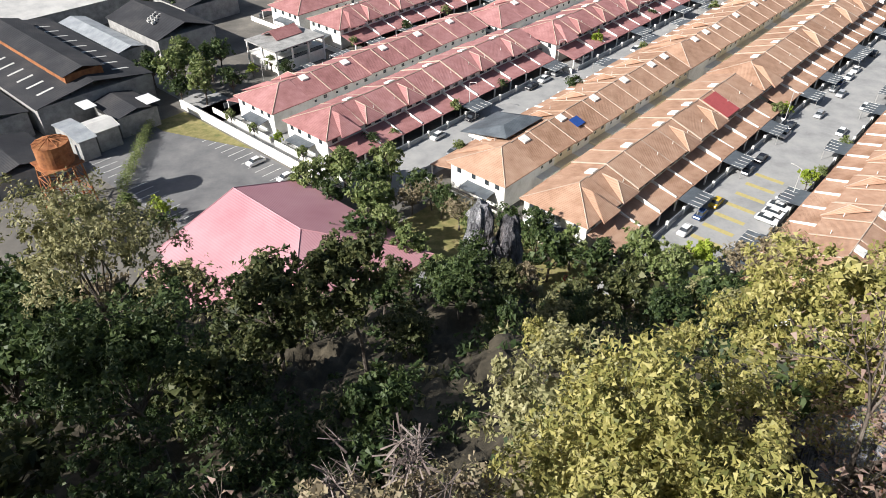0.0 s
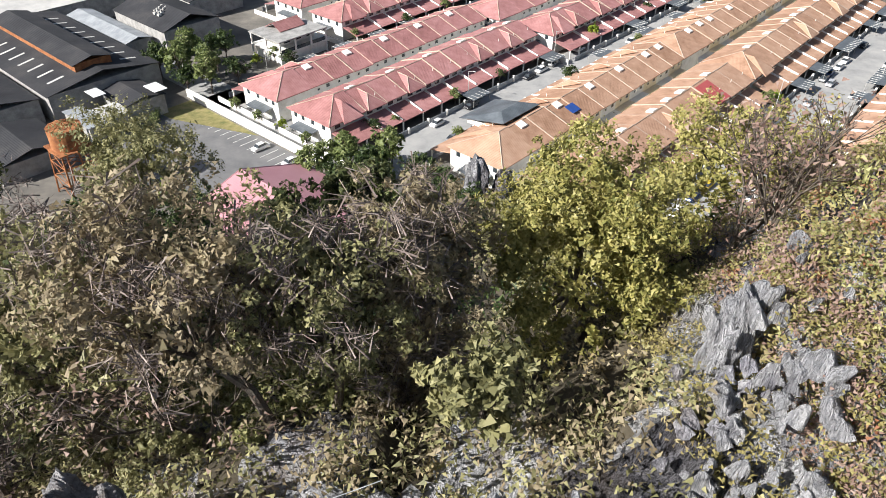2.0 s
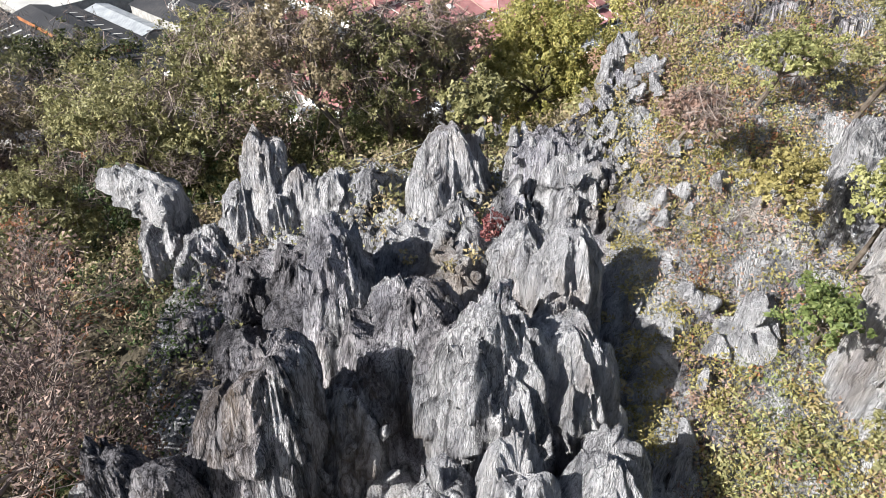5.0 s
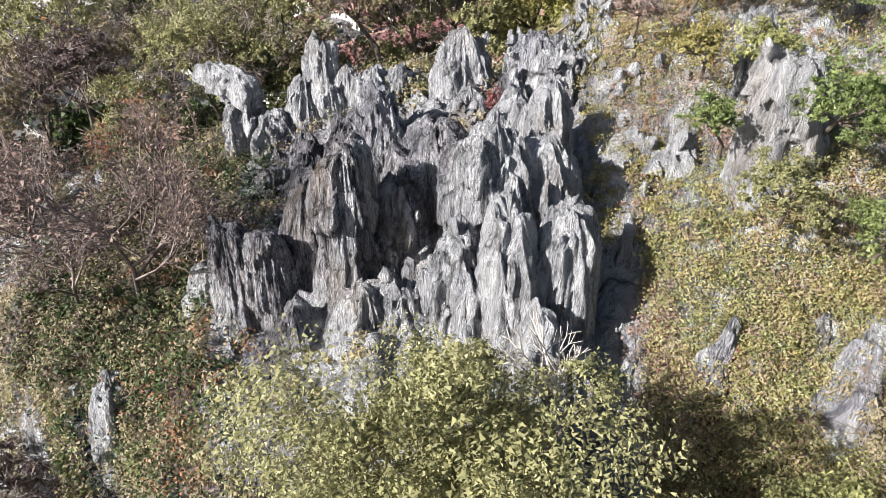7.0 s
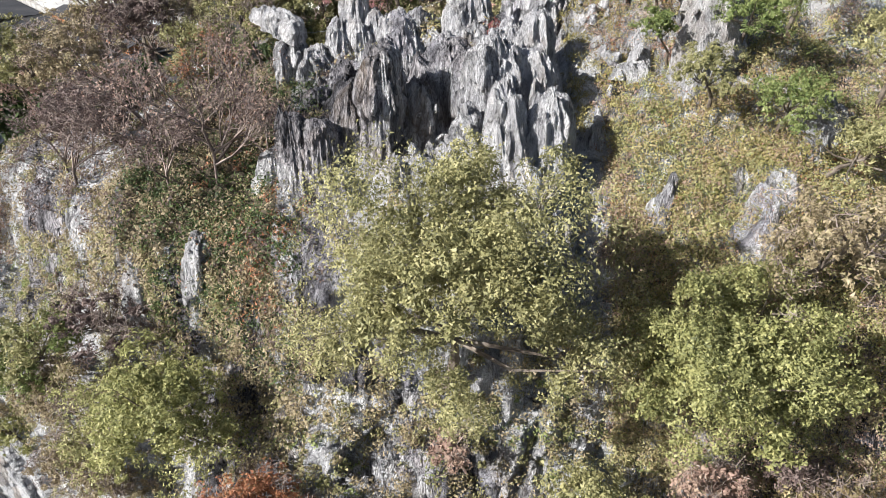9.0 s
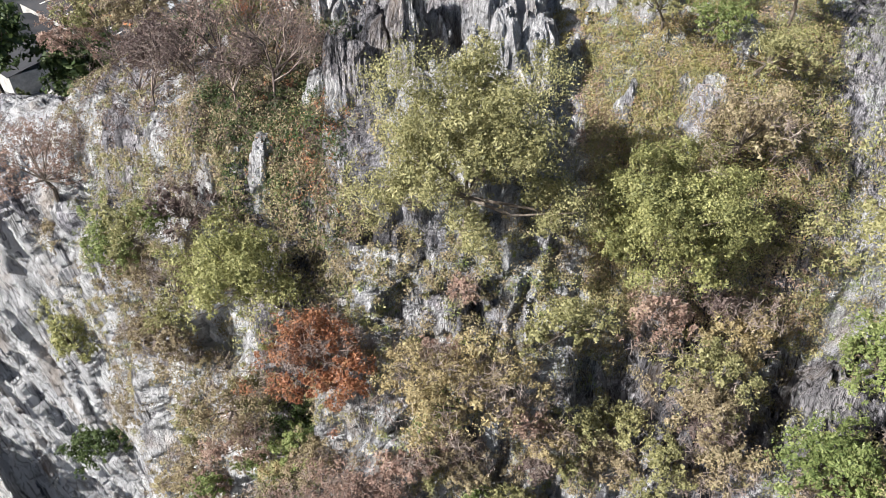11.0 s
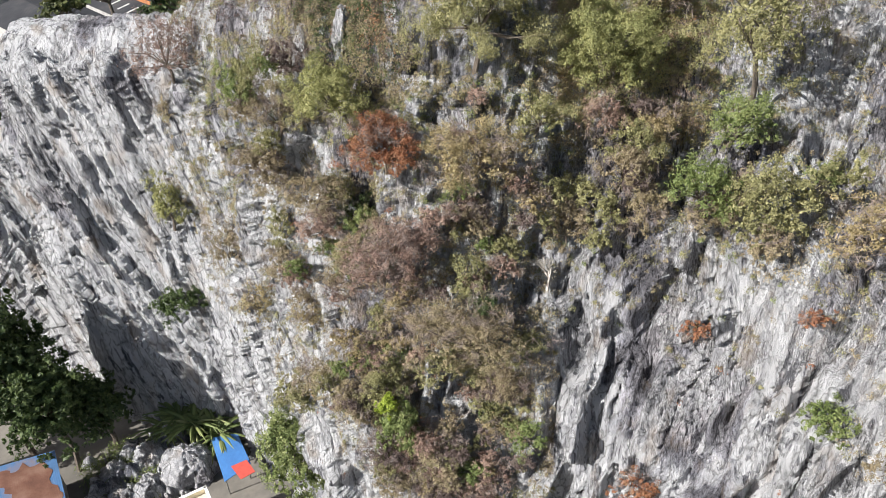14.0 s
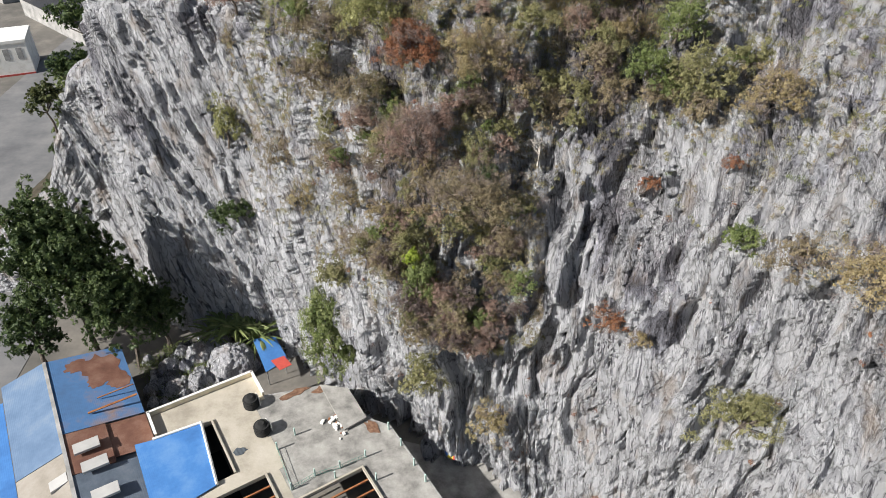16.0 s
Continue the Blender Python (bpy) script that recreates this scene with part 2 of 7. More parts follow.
    hm.operation = "MULTIPLY_ADD"
    ln.new(lines, hm.inputs[0])
    hm.inputs[1].default_value = 2.0
    ha = nd.new("ShaderNodeMath")
    ha.operation = "MULTIPLY_ADD"
    ln.new(crack, ha.inputs[0])
    ha.inputs[1].default_value = 0.4
    hg = nd.new("ShaderNodeMath")
    hg.operation = "MULTIPLY_ADD"
    ln.new(rills, hg.inputs[0])
    hg.inputs[1].default_value = 0.35
    ln.new(grain, hg.inputs[2])
    hr = nd.new("ShaderNodeMath")
    hr.operation = "MULTIPLY_ADD"
    ln.new(runs, hr.inputs[0])
    hr.inputs[1].default_value = 0.8
    hp_ = nd.new("ShaderNodeMath")
    hp_.operation = "MULTIPLY_ADD"
    ln.new(plate.outputs[1], hp_.inputs[0])
    hp_.inputs[1].default_value = 0.4
    ln.new(hg.outputs[0], hp_.inputs[2])
    ln.new(hp_.outputs[0], hr.inputs[2])
    ln.new(hr.outputs[0], ha.inputs[2])
    ln.new(ha.outputs[0], hm.inputs[2])
    bp = nd.new("ShaderNodeBump")
    bp.inputs["Strength"].default_value, bp.inputs["Distance"].default_value = 1.0, 0.4 if flute >= 3 else 0.65
    ln.new(hm.outputs[0], bp.inputs["Height"])
    ln.new(bp.outputs[0], bs.inputs["Normal"])
    return m


def plain(name, color, rough=0.6, metal=0.0, var=0.12, scale=1.5, bump=0.05, spec=0.4):
    lo = tuple(max(0, c * (1 - var)) for c in color)
    hi = tuple(min(1, c * (1 + var)) for c in color)
    return mat(name, [lo, color, hi], scale, rough, bump, metal=metal, spec=spec)


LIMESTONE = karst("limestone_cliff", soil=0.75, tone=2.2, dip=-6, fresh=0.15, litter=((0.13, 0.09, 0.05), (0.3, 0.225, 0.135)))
PALE_CRAG = karst("pale_limestone", soil=0.0, tone=3.4, flute=4.5, clean=0.5)
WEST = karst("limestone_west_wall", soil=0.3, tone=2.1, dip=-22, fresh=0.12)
CRAG = karst("limestone_crag", soil=0.0, tone=1.6, flute=4.5)
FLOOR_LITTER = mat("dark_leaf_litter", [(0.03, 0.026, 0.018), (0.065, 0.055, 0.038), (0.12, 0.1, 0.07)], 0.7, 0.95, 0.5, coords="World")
GROUND = mat("town_ground", [(0.1, 0.095, 0.085), (0.15, 0.14, 0.125), (0.24, 0.22, 0.19)], 0.12, 0.95, 0.2, coords="World")
ASPHALT = mat("grey_asphalt", [(0.25, 0.25, 0.25), (0.33, 0.33, 0.325), (0.4, 0.39, 0.38)], 0.2, 0.9, 0.2, coords="World")
LOT = mat("worn_dark_asphalt", [(0.12, 0.12, 0.125), (0.17, 0.17, 0.172), (0.23, 0.225, 0.22)], 0.15, 0.9, 0.2, coords="World")
AWNING = mat("dark_awning_sheet", [(0.06, 0.07, 0.08), (0.1, 0.115, 0.13), (0.16, 0.18, 0.2)], 0.3, 0.45, 0.2, wave=("X", 0.7))
GRASS = mat("dry_grass", [(0.12, 0.13, 0.05), (0.22, 0.2, 0.08), (0.32, 0.26, 0.13)], 0.6, 0.95, 0.4, coords="World")
CONCRETE = mat("stained_concrete", [(0.13, 0.128, 0.12), (0.3, 0.29, 0.27), (0.44, 0.43, 0.4)], 0.45, 0.9, 0.2, coords="World")
WHITE_WALL = mat("white_render", [(0.62, 0.6, 0.55), (0.78, 0.77, 0.73), (0.84, 0.83, 0.8)], 0.5, 0.85, 0.1)
CREAM_WALL = mat("cream_render", [(0.6, 0.52, 0.38), (0.74, 0.66, 0.5), (0.8, 0.74, 0.6)], 0.5, 0.85, 0.1)
GREY_WALL = mat("grey_render", [(0.2, 0.2, 0.195), (0.32, 0.315, 0.305), (0.44, 0.43, 0.42)], 0.5, 0.9, 0.15)
ORANGE_TILE = mat("orange_clay_tiles", [(0.29, 0.165, 0.105), (0.42, 0.255, 0.175), (0.5, 0.33, 0.235)], 0.35, 0.8, 0.35, obj=0.35, wave=("X", 0.9))
RED_TILE = mat("red_clay_tiles", [(0.26, 0.115, 0.11), (0.37, 0.175, 0.17), (0.46, 0.24, 0.235)], 0.35, 0.8, 0.35, obj=0.35, wave=("X", 0.9))
CAP = mat("pale_ridge_mortar", [(0.4, 0.3, 0.235), (0.55, 0.45, 0.37)], 1.0, 0.9, 0.1)
PINK_ROOF = mat("pink_metal_sheet", [(0.43, 0.2, 0.23), (0.49, 0.25, 0.28), (0.54, 0.3, 0.33)], 0.1, 0.6, 0.2, wave=("X", 0.7), fine=0.1)
GLASS = mat("dark_window_glass", [(0.02, 0.025, 0.03), (0.05, 0.06, 0.07)], 1.0, 0.15, 0, spec=0.6)
# near-black: shade of shop fronts and light wells put into the colour; gutter too
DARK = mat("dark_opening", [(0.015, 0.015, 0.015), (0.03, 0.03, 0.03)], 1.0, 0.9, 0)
METAL_SHEET = mat("grey_metal_sheet", [(0.22, 0.24, 0.26), (0.32, 0.34, 0.36), (0.42, 0.44, 0.46)], 0.3, 0.5, 0.3, wave=("X", 0.7))
FIBRE = mat("dark_fibre_cement_roof", [(0.022, 0.023, 0.027), (0.037, 0.038, 0.043), (0.065, 0.062, 0.063)], 0.12, 0.9, 0.25, wave=("X", 0.7), coords="World")
PALE_SHEET = mat("pale_roof_sheet", [(0.4, 0.4, 0.39), (0.52, 0.51, 0.49), (0.62, 0.61, 0.58)], 0.2, 0.8, 0.2)
RUST = mat("rusted_steel", [(0.14, 0.055, 0.03), (0.3, 0.12, 0.05), (0.42, 0.2, 0.09)], 0.8, 0.9, 0.3)
BLUE_SHEET = mat("blue_metal_sheet", [(0.05, 0.15, 0.38), (0.07, 0.21, 0.5), (0.14, 0.29, 0.55)], 0.25, 0.5, 0.06, wave=("X", 1.4))
TYRE = plain("black_rubber", (0.02, 0.02, 0.02), 0.9)
LINE = plain("white_road_paint", (0.75, 0.75, 0.72), 0.8)
BARK = mat("grey_bark", [(0.07, 0.055, 0.045), (0.14, 0.115, 0.095), (0.24, 0.215, 0.185)], 3.0, 0.95, 0.5)
PALE_BARK = mat("bleached_bark", [(0.35, 0.32, 0.29), (0.52, 0.48, 0.44), (0.62, 0.58, 0.53)], 3.0, 0.95, 0.3)


def leafy(name, *colors, translucent=0.3, rough=0.55):
    return mat(name, list(colors), 0.5, rough, 0, island=0.55, obj=0.15, translucent=translucent, spec=0.35, spread=0.25, fine=0.1)


LEAF_OLIVE = leafy("olive_leaves", (0.09, 0.094, 0.045), (0.205, 0.203, 0.095), (0.32, 0.305, 0.145), (0.46, 0.43, 0.24))
LEAF_GOLD = leafy("yellow_green_leaves", (0.09, 0.11, 0.03), (0.24, 0.235, 0.07), (0.4, 0.36, 0.12), (0.52, 0.47, 0.22))
LEAF_GREEN = leafy("green_leaves", (0.055, 0.085, 0.03), (0.14, 0.185, 0.06), (0.23, 0.27, 0.1), (0.34, 0.36, 0.17))
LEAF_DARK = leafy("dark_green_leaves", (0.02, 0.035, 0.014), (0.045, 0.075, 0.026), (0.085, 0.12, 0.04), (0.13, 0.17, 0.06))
LEAF_BROWN = leafy("dry_brown_leaves", (0.135, 0.11, 0.068), (0.26, 0.21, 0.132), (0.36, 0.3, 0.195), (0.29, 0.27, 0.14))
LEAF_RUST = leafy("rust_red_leaves", (0.18, 0.07, 0.04), (0.29, 0.12, 0.065), (0.37, 0.185, 0.1), (0.32, 0.22, 0.12))
LEAF_CRIMSON = leafy("crimson_leaves", (0.13, 0.04, 0.045), (0.22, 0.075, 0.075), (0.29, 0.13, 0.12), (0.26, 0.16, 0.11))
LEAF_PINKISH = leafy("pinkish_brown_leaves", (0.19, 0.12, 0.1), (0.3, 0.2, 0.165), (0.39, 0.285, 0.235), (0.3, 0.225, 0.15))
LEAF_LIME = leafy("bright_lime_leaves", (0.1, 0.15, 0.02), (0.22, 0.3, 0.03), (0.35, 0.42, 0.06), (0.4, 0.45, 0.1))
LEAF_MAPLE = leafy("amber_leaves", (0.2, 0.15, 0.075), (0.33, 0.265, 0.14), (0.42, 0.35, 0.2), (0.32, 0.3, 0.15))
LEAF_STRAW = leafy("straw_olive_leaves", (0.15, 0.13, 0.05), (0.27, 0.235, 0.09), (0.37, 0.325, 0.13), (0.46, 0.4, 0.2))
LEAF_DEEP = leafy("deep_green_leaves", (0.025, 0.036, 0.014), (0.065, 0.082, 0.03), (0.12, 0.13, 0.05), (0.18, 0.18, 0.075))
LEAF_SAGE = leafy("sage_green_leaves", (0.1, 0.112, 0.045), (0.24, 0.25, 0.1), (0.36, 0.355, 0.15), (0.48, 0.46, 0.24))
TWIG = mat("pinkish_grey_twigs", [(0.11, 0.085, 0.077), (0.2, 0.16, 0.145), (0.33, 0.285, 0.26)], 2.0, 0.95, 0, island=0.6)
LEAF_DUSK = leafy("dusky_twig_leaves", (0.07, 0.05, 0.049), (0.125, 0.09, 0.085), (0.185, 0.14, 0.13), (0.15, 0.11, 0.083))


# ---- mesh helpers ----
def raw(name, verts, faces, material, parent=None, label="", smooth=False):
    """A mesh object from arrays (faces all of one size), under parent."""
    me = bpy.data.meshes.new(name)
    v = np.asarray(verts, dtype=np.float32).reshape(-1, 3)
    f = np.asarray(faces, dtype=np.int32)
    me.vertices.add(len(v))
    me.vertices.foreach_set("co", v.ravel())
    me.loops.add(f.size)
    me.loops.foreach_set("vertex_index", f.ravel())
    me.polygons.add(len(f))
    me.polygons.foreach_set("loop_start", np.arange(0, f.size, f.shape[1], dtype=np.int32))
    if smooth:
        me.polygons.foreach_set("use_smooth", np.ones(len(f), dtype=bool))
    me.update(calc_edges=True)
    me.materials.append(material)
    ob = new(name, me)
    if parent:
        ob.parent = parent
    if label:
        ob["label"] = label
    return ob


def part(name, bm, material, parent=None, label="", smooth=False):
    me = bpy.data.meshes.new(name)
    bmesh.ops.recalc_face_normals(bm, faces=bm.faces[:])
    bm.to_mesh(me)
    bm.free()
    for p in me.polygons:
        p.use_smooth = smooth
    me.materials.append(material)
    ob = new(name, me)
    if parent:
        ob.parent = parent
    if label:
        ob["label"] = label
    return ob


def box(bm, lo, hi, m=None, bevel=0.0):
    """Adds a box with corners lo and hi to bm."""
    c = [(a + b) / 2 for a, b in zip(lo, hi)]
    s = [abs(b - a) for a, b in zip(lo, hi)]
    r = bmesh.ops.create_cube(bm, size=1, matrix=(m or Matrix()) @ Matrix.LocRotScale(c, None, s))
    if bevel:
        es = list({e for v in r["verts"] for e in v.link_edges})
        bmesh.ops.bevel(bm, geom=es, offset=bevel, segments=1, affect="EDGES")
    return bm


def slab(bm, pts, thick):
    """A plate: polygon pts, thickened downwards."""
    top = [bm.verts.new(p) for p in pts]
    low = [bm.verts.new((p[0], p[1], p[2] - thick)) for p in pts]
    bm.faces.new(top)
    bm.faces.new(low[::-1])
    n = len(pts)
    for i in range(n):
        bm.faces.new((top[i], low[i], low[(i + 1) % n], top[(i + 1) % n]))
    return bm


def tube(bm, a, b, r0, r1, n=6):
    """A tapered rod from a to b."""
    a, b = Vector(a), Vector(b)
    q = (b - a).to_track_quat("Z", "Y").to_matrix().to_4x4()
    bmesh.ops.create_cone(bm, cap_ends=True, segments=n, radius1=r0, radius2=r1, depth=(b - a).length, matrix=Matrix.Translation((a + b) / 2) @ q)
    return bm


def boxpart(name, lo, hi, material, parent=None, label="", bevel=0.0):
    return part(name, box(bmesh.new(), lo, hi, None, bevel), material, parent, label)

# ---- the limestone hill ----
# profile of the hill from the cliff foot over the top to the foot on the town side, as knots along x
KX = [-90, -66, -57, -51, -47.5, -40, -30, -22, -14, -6, -3.5, 2, 4, 6, 10, 18, 26, 40, 75]
FOOT_Y = [14, 12, 11, 9, 3.2, 2.2, 0, -8.5, -16, -21, -22.5, -25.3, -26.2, -27.0, -29.5, -38.5, -47, -62, -95]
MID_Y = [14, 12, 11.5, 10, 3.8, 2.8, 1.2, -8, -18, -24.5, -25, -26.5, -27.4, -28.4, -30.5, -37.5, -44, -58, -90]
LIP_Y = [15, 13, 12, 11, 5, 3.2, 1.0, -6, -12, -18.5, -19, -20, -20.5, -21.0, -22, -29, -38, -52, -85]
LIP_Z = [1, 18, 36, 39, 49, 50, 50, 50, 51, 51, 51, 51, 50.8, 50.5, 50, 51, 51, 52, 50]
SHO_Y = [16, 14, 13, 12.5, 7, 5, 3, -4, -10, -15.5, -15.6, -16, -16.5, -17.0, -18, -19, -26, -42, -75]
SHO_Z = [1, 19, 38, 41, 51.5, 52.5, 52.5, 54, 58, 57, 57, 57, 56.9, 56.6, 56.0, 57, 57, 58, 55]
TOP_Y = [17, 15, 14, 13.5, 8.5, 7.2, 4.5, -2, -8, -12, -12, -12, -11.9, -11.8, -11.5, -10, -14, -30, -60]
TOP_Z = [1, 20, 39, 42, 53, 54.5, 54.5, 58.5, 62, 62.6, 63.4, 63.4, 62.4, 64.0, 65.4, 68, 69, 66, 60]
BACK_Y = [20, 18, 17, 16.5, 12, 11, 8, 4, 2, 1, 1, 1, 1.4, 2.5, 5.5, 7, 8, 9, 10]
BACK_Z = [1, 20, 39, 42, 53, 54, 55, 60, 62, 64, 65.4, 66.6, 69.2, 71.0, 72.6, 74, 73, 68, 60]


def smooth_interp(x, xs, ys):
    """Interpolation through knots with eased steps averaged over a neighbourhood."""
    return sum(np.interp(x + d, xs, ys) for d in (-1.2, -0.6, 0, 0.6, 1.2)) / 5


def hill_controls(x):
    k = {n: smooth_interp(x, KX, t) for n, t in dict(fy=FOOT_Y, my=MID_Y, ly=LIP_Y, lz=LIP_Z, sy=SHO_Y, sz=SHO_Z, ty=TOP_Y, tz=TOP_Z, by=BACK_Y, bz=BACK_Z).items()}
    o = np.ones_like(x)
    mz = np.minimum(28.0, 0.55 * k["lz"])
    e = np.clip((x - 3) / 7, 0, 1)  # the town side falls faster east of the summit
    ys = [k["fy"] - 6, k["fy"], k["my"], k["ly"], k["sy"], k["ty"], k["by"], 14 * o + 0.3 * k["by"], 30 * o, 44 * o, 60 * o, 80 * o, 88 * o]
    zs = [-2 * o, -0.5 * o, mz, k["lz"], k["sz"], k["tz"], k["bz"], (0.87 - 0.05 * e) * k["bz"], (0.72 - 0.09 * e) * k["bz"], (0.62 - 0.14 * e) * k["bz"], (0.3 - 0.05 * e) * k["bz"], 0.5 * o, -2 * o]
    return np.stack(ys), np.stack(zs)


def hill_surface(x, s):
    """x and s arrays (s: 0 foot to 12 town foot) to base points, before relief."""
    ys, zs = hill_controls(x)
    i = np.clip(np.floor(s).astype(int), 0, 11)
    f = s - i
    cols = np.arange(len(x))

    def spline(c):
        p0, p1, p2, p3 = c[np.maximum(i - 1, 0), cols], c[i, cols], c[i + 1, cols], c[np.minimum(i + 2, 12), cols]
        m1, m2 = (p2 - p0) * 0.32, (p3 - p1) * 0.32
        f2, f3 = f * f, f * f * f
        return (2 * f3 - 3 * f2 + 1) * p1 + (f3 - 2 * f2 + f) * m1 + (3 * f2 - 2 * f3) * p2 + (f3 - f2) * m2
    return np.stack([x, spline(ys), spline(zs)], 1)


def hill_relief(p, s):
    """Buttresses with sharp clefts between them, flutes and broken steps."""
    x, y, z = p.T
    u, v = 0.75 * x - 0.66 * y, 0.66 * x + 0.75 * y  # along the cliff, and out of it
    wx = u + 4 * (fbm(x * 0.13, y * 0.13, z * 0.11) - 0.5) + np.interp(u, [-24, 22], [0.34, 0.02]) * z + 0.4 * (fbm(x * 0.7, y * 0.7, z * 0.5, 2) - 0.4)
    wy = 0.4 * v + 2 * (fbm(x * 0.13 + 9, y * 0.13, z * 0.09) - 0.5)
    big = 0.45 - ridged(wx * 0.085, wy * 0.085, z * 0.04)
    mid = 0.45 - ridged(wx * 0.3, wy * 0.3, z * 0.08)
    small = 0.45 - ridged(wx * 0.95, wy * 0.95, z * 0.12)
    tiny = 0.4 - ridged(wx * 2.4, wy * 2.4, z * 0.3, 1)
    slabs = cells(wx * 0.34, wy * 0.34, z * 0.06)[1] - 0.5  # upright slabs with broken edges
    plates = cells(wx * 0.9 + 5, wy * 0.9, z * 0.11)[1] - 0.5
    chips = cells(wx * 2.2 + 9, wy * 2.2, z * 0.26)[1] - 0.5
    cleft = np.clip(ridged(wx * 0.21 + 2, wy * 0.21, z * 0.035, 1) - 0.5, 0, 0.1)
    karren = ridged(wx * 1.5 + 3, wy * 1.5, z * 0.1, 2) - 0.45  # sharp-edged ribs
    rough = np.clip(3.2 * fbm(x * 0.1 + 4, y * 0.1, z * 0.08, 3) - 0.9, 0.12, 1.15)  # smooth slabs and crinkled faces
    bulge = fbm(x * 0.05 + 3, y * 0.05, z * 0.06, 3) - 0.45
    mid, small, tiny = mid * (0.45 + 0.6 * rough), small * rough, tiny * rough
    crags = np.clip((x + 6.5) / 1.5, 0, 1) * np.clip((4.2 - x) / 1.0, 0, 1) * np.clip((s - 4.0) / 0.3, 0, 1) * np.clip((6.0 - s) / 0.3, 0, 1)
    cliff = np.clip((s - 0.3) / 0.5, 0, 1) * np.clip((4.6 - s) / 0.8, 0.35, 1)
    cliff = cliff * np.interp(x, [-34, -27], [0.5, 1.0])  # the western wall is smoother
    return cliff * (np.interp(x, [-26, -18], [1.3, 4.2]) * big + 1.5 * mid + np.interp(x, [-28, -18], [1.4, 4.6]) * bulge - 9 * cleft + 2.3 * slabs + (1.15 + 0.6 * rough) * plates + 0.75 * chips + (0.5 + 0.7 * rough) * karren) + (0.45 + 0.3 * cliff) * small + 0.2 * tiny + crags * (1.6 * (0.45 - ridged(x * 0.7, y * 0.7, z * 0.15)) + 0.7 * (0.45 - ridged(x * 2.1, y * 2.1, z * 0.3, 1)))


def hill_points(x, s, relief=True):
    p = hill_surface(x, s)
    if not relief:
        return p
    e = 0.02
    tx = hill_surface(x + 0.5, s) - hill_surface(x - 0.5, s)
    ts = hill_surface(x, np.minimum(s + e, 12)) - hill_surface(x, np.maximum(s - e, 0))
    n = np.cross(tx, ts)
    n /= np.linalg.norm(n, axis=1, keepdims=True) + 1e-9
    return p + n * hill_relief(p, s)[:, None]


def build_hill():
    xs = np.concatenate([np.arange(-90, -56, 0.8), np.arange(-56, -26, 0.24), np.arange(-26, 27, 0.145), np.arange(27, 40, 0.5), np.arange(40, 76, 1.5)])
    ss = np.concatenate([np.linspace(0, 1, 8, endpoint=False), np.linspace(1, 2, 170, endpoint=False), np.linspace(2, 3, 140, endpoint=False),
                         np.linspace(3, 4, 40, endpoint=False), np.linspace(4, 5, 75, endpoint=False), np.linspace(5, 6, 90, endpoint=False),
                         np.linspace(6, 7, 36, endpoint=False), np.linspace(7, 12, 76)])
    gx, gs = np.meshgrid(xs, ss)
    # columns lean with the flutes of the cliff
    gx = gx + np.interp(gx, [-31, 6], [0.31, 0.02]) * np.interp(gx, [-60, -50, 27, 32], [0, 1, 1, 0]) * (25 - np.interp(gs, [1, 2, 3], [0, 28, 50]))
    p = hill_points(gx.ravel(), gs.ravel())
    n, m = len(ss), len(xs)
    idx = np.arange(n * m).reshape(n, m)
    f = np.stack([idx[:-1, :-1], idx[:-1, 1:], idx[1:, 1:], idx[1:, :-1]], -1).reshape(-1, 4)
    ob = raw("hillside", p, f, LIMESTONE)
    ob.data.materials.append(CRAG)
    ob.data.materials.append(WEST)
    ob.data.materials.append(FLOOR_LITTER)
    ob.data.materials.append(PALE_CRAG)
    cx, cs = gx[:-1, :-1].ravel(), gs[:-1, :-1].ravel()
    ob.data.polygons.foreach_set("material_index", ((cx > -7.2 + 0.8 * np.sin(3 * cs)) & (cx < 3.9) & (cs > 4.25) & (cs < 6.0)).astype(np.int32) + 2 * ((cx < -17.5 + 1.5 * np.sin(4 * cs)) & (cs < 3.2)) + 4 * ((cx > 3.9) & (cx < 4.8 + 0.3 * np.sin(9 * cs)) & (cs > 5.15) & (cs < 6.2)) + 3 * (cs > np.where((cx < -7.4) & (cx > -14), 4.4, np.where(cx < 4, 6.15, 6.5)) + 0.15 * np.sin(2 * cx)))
    return tagged(ob, "steep grey-white limestone hill with fluted cliffs and dry litter", "hill", kind="structure")


build_hill()

# ---- ground and roads ----
TOWN = Matrix.Rotation(radians(48), 4, "Z")  # town axes: x along the terraces, y across them


def sheet(name, pts, z, material, label, category, m=None, thick=0.3):
    bm = slab(bmesh.new(), [(x, y, z) for x, y in pts], thick)
    ob = part(name, bm, material)
    if m:
        ob.matrix_world = m
    return tagged(ob, label, category, kind="structure")


def rect(x0, x1, y0, y1):
    return [(x0, y0), (x1, y0), (x1, y1), (x0, y1)]


sheet("ground", rect(-2500, 2500, -2500, 2500), 0.0, GROUND, "bare grey-brown earth and paving of the town", "ground", thick=1.0)
sheet("road_right", rect(78, 330, 26, 42), 0.05, ASPHALT, "grey asphalt street between terraces with faded yellow bars", "road", TOWN)
sheet("road_middle", rect(78, 330, 87.5, 101), 0.05, ASPHALT, "grey asphalt street between orange and red terraces", "road", TOWN)
sheet("road_left", rect(78, 330, 142, 152), 0.05, ASPHALT, "grey asphalt street behind the red terraces", "road", TOWN)
sheet("road_cross", rect(78, 87, 101.05, 260), 0.05, ASPHALT, "narrow grey asphalt lane along a white wall", "road", TOWN)
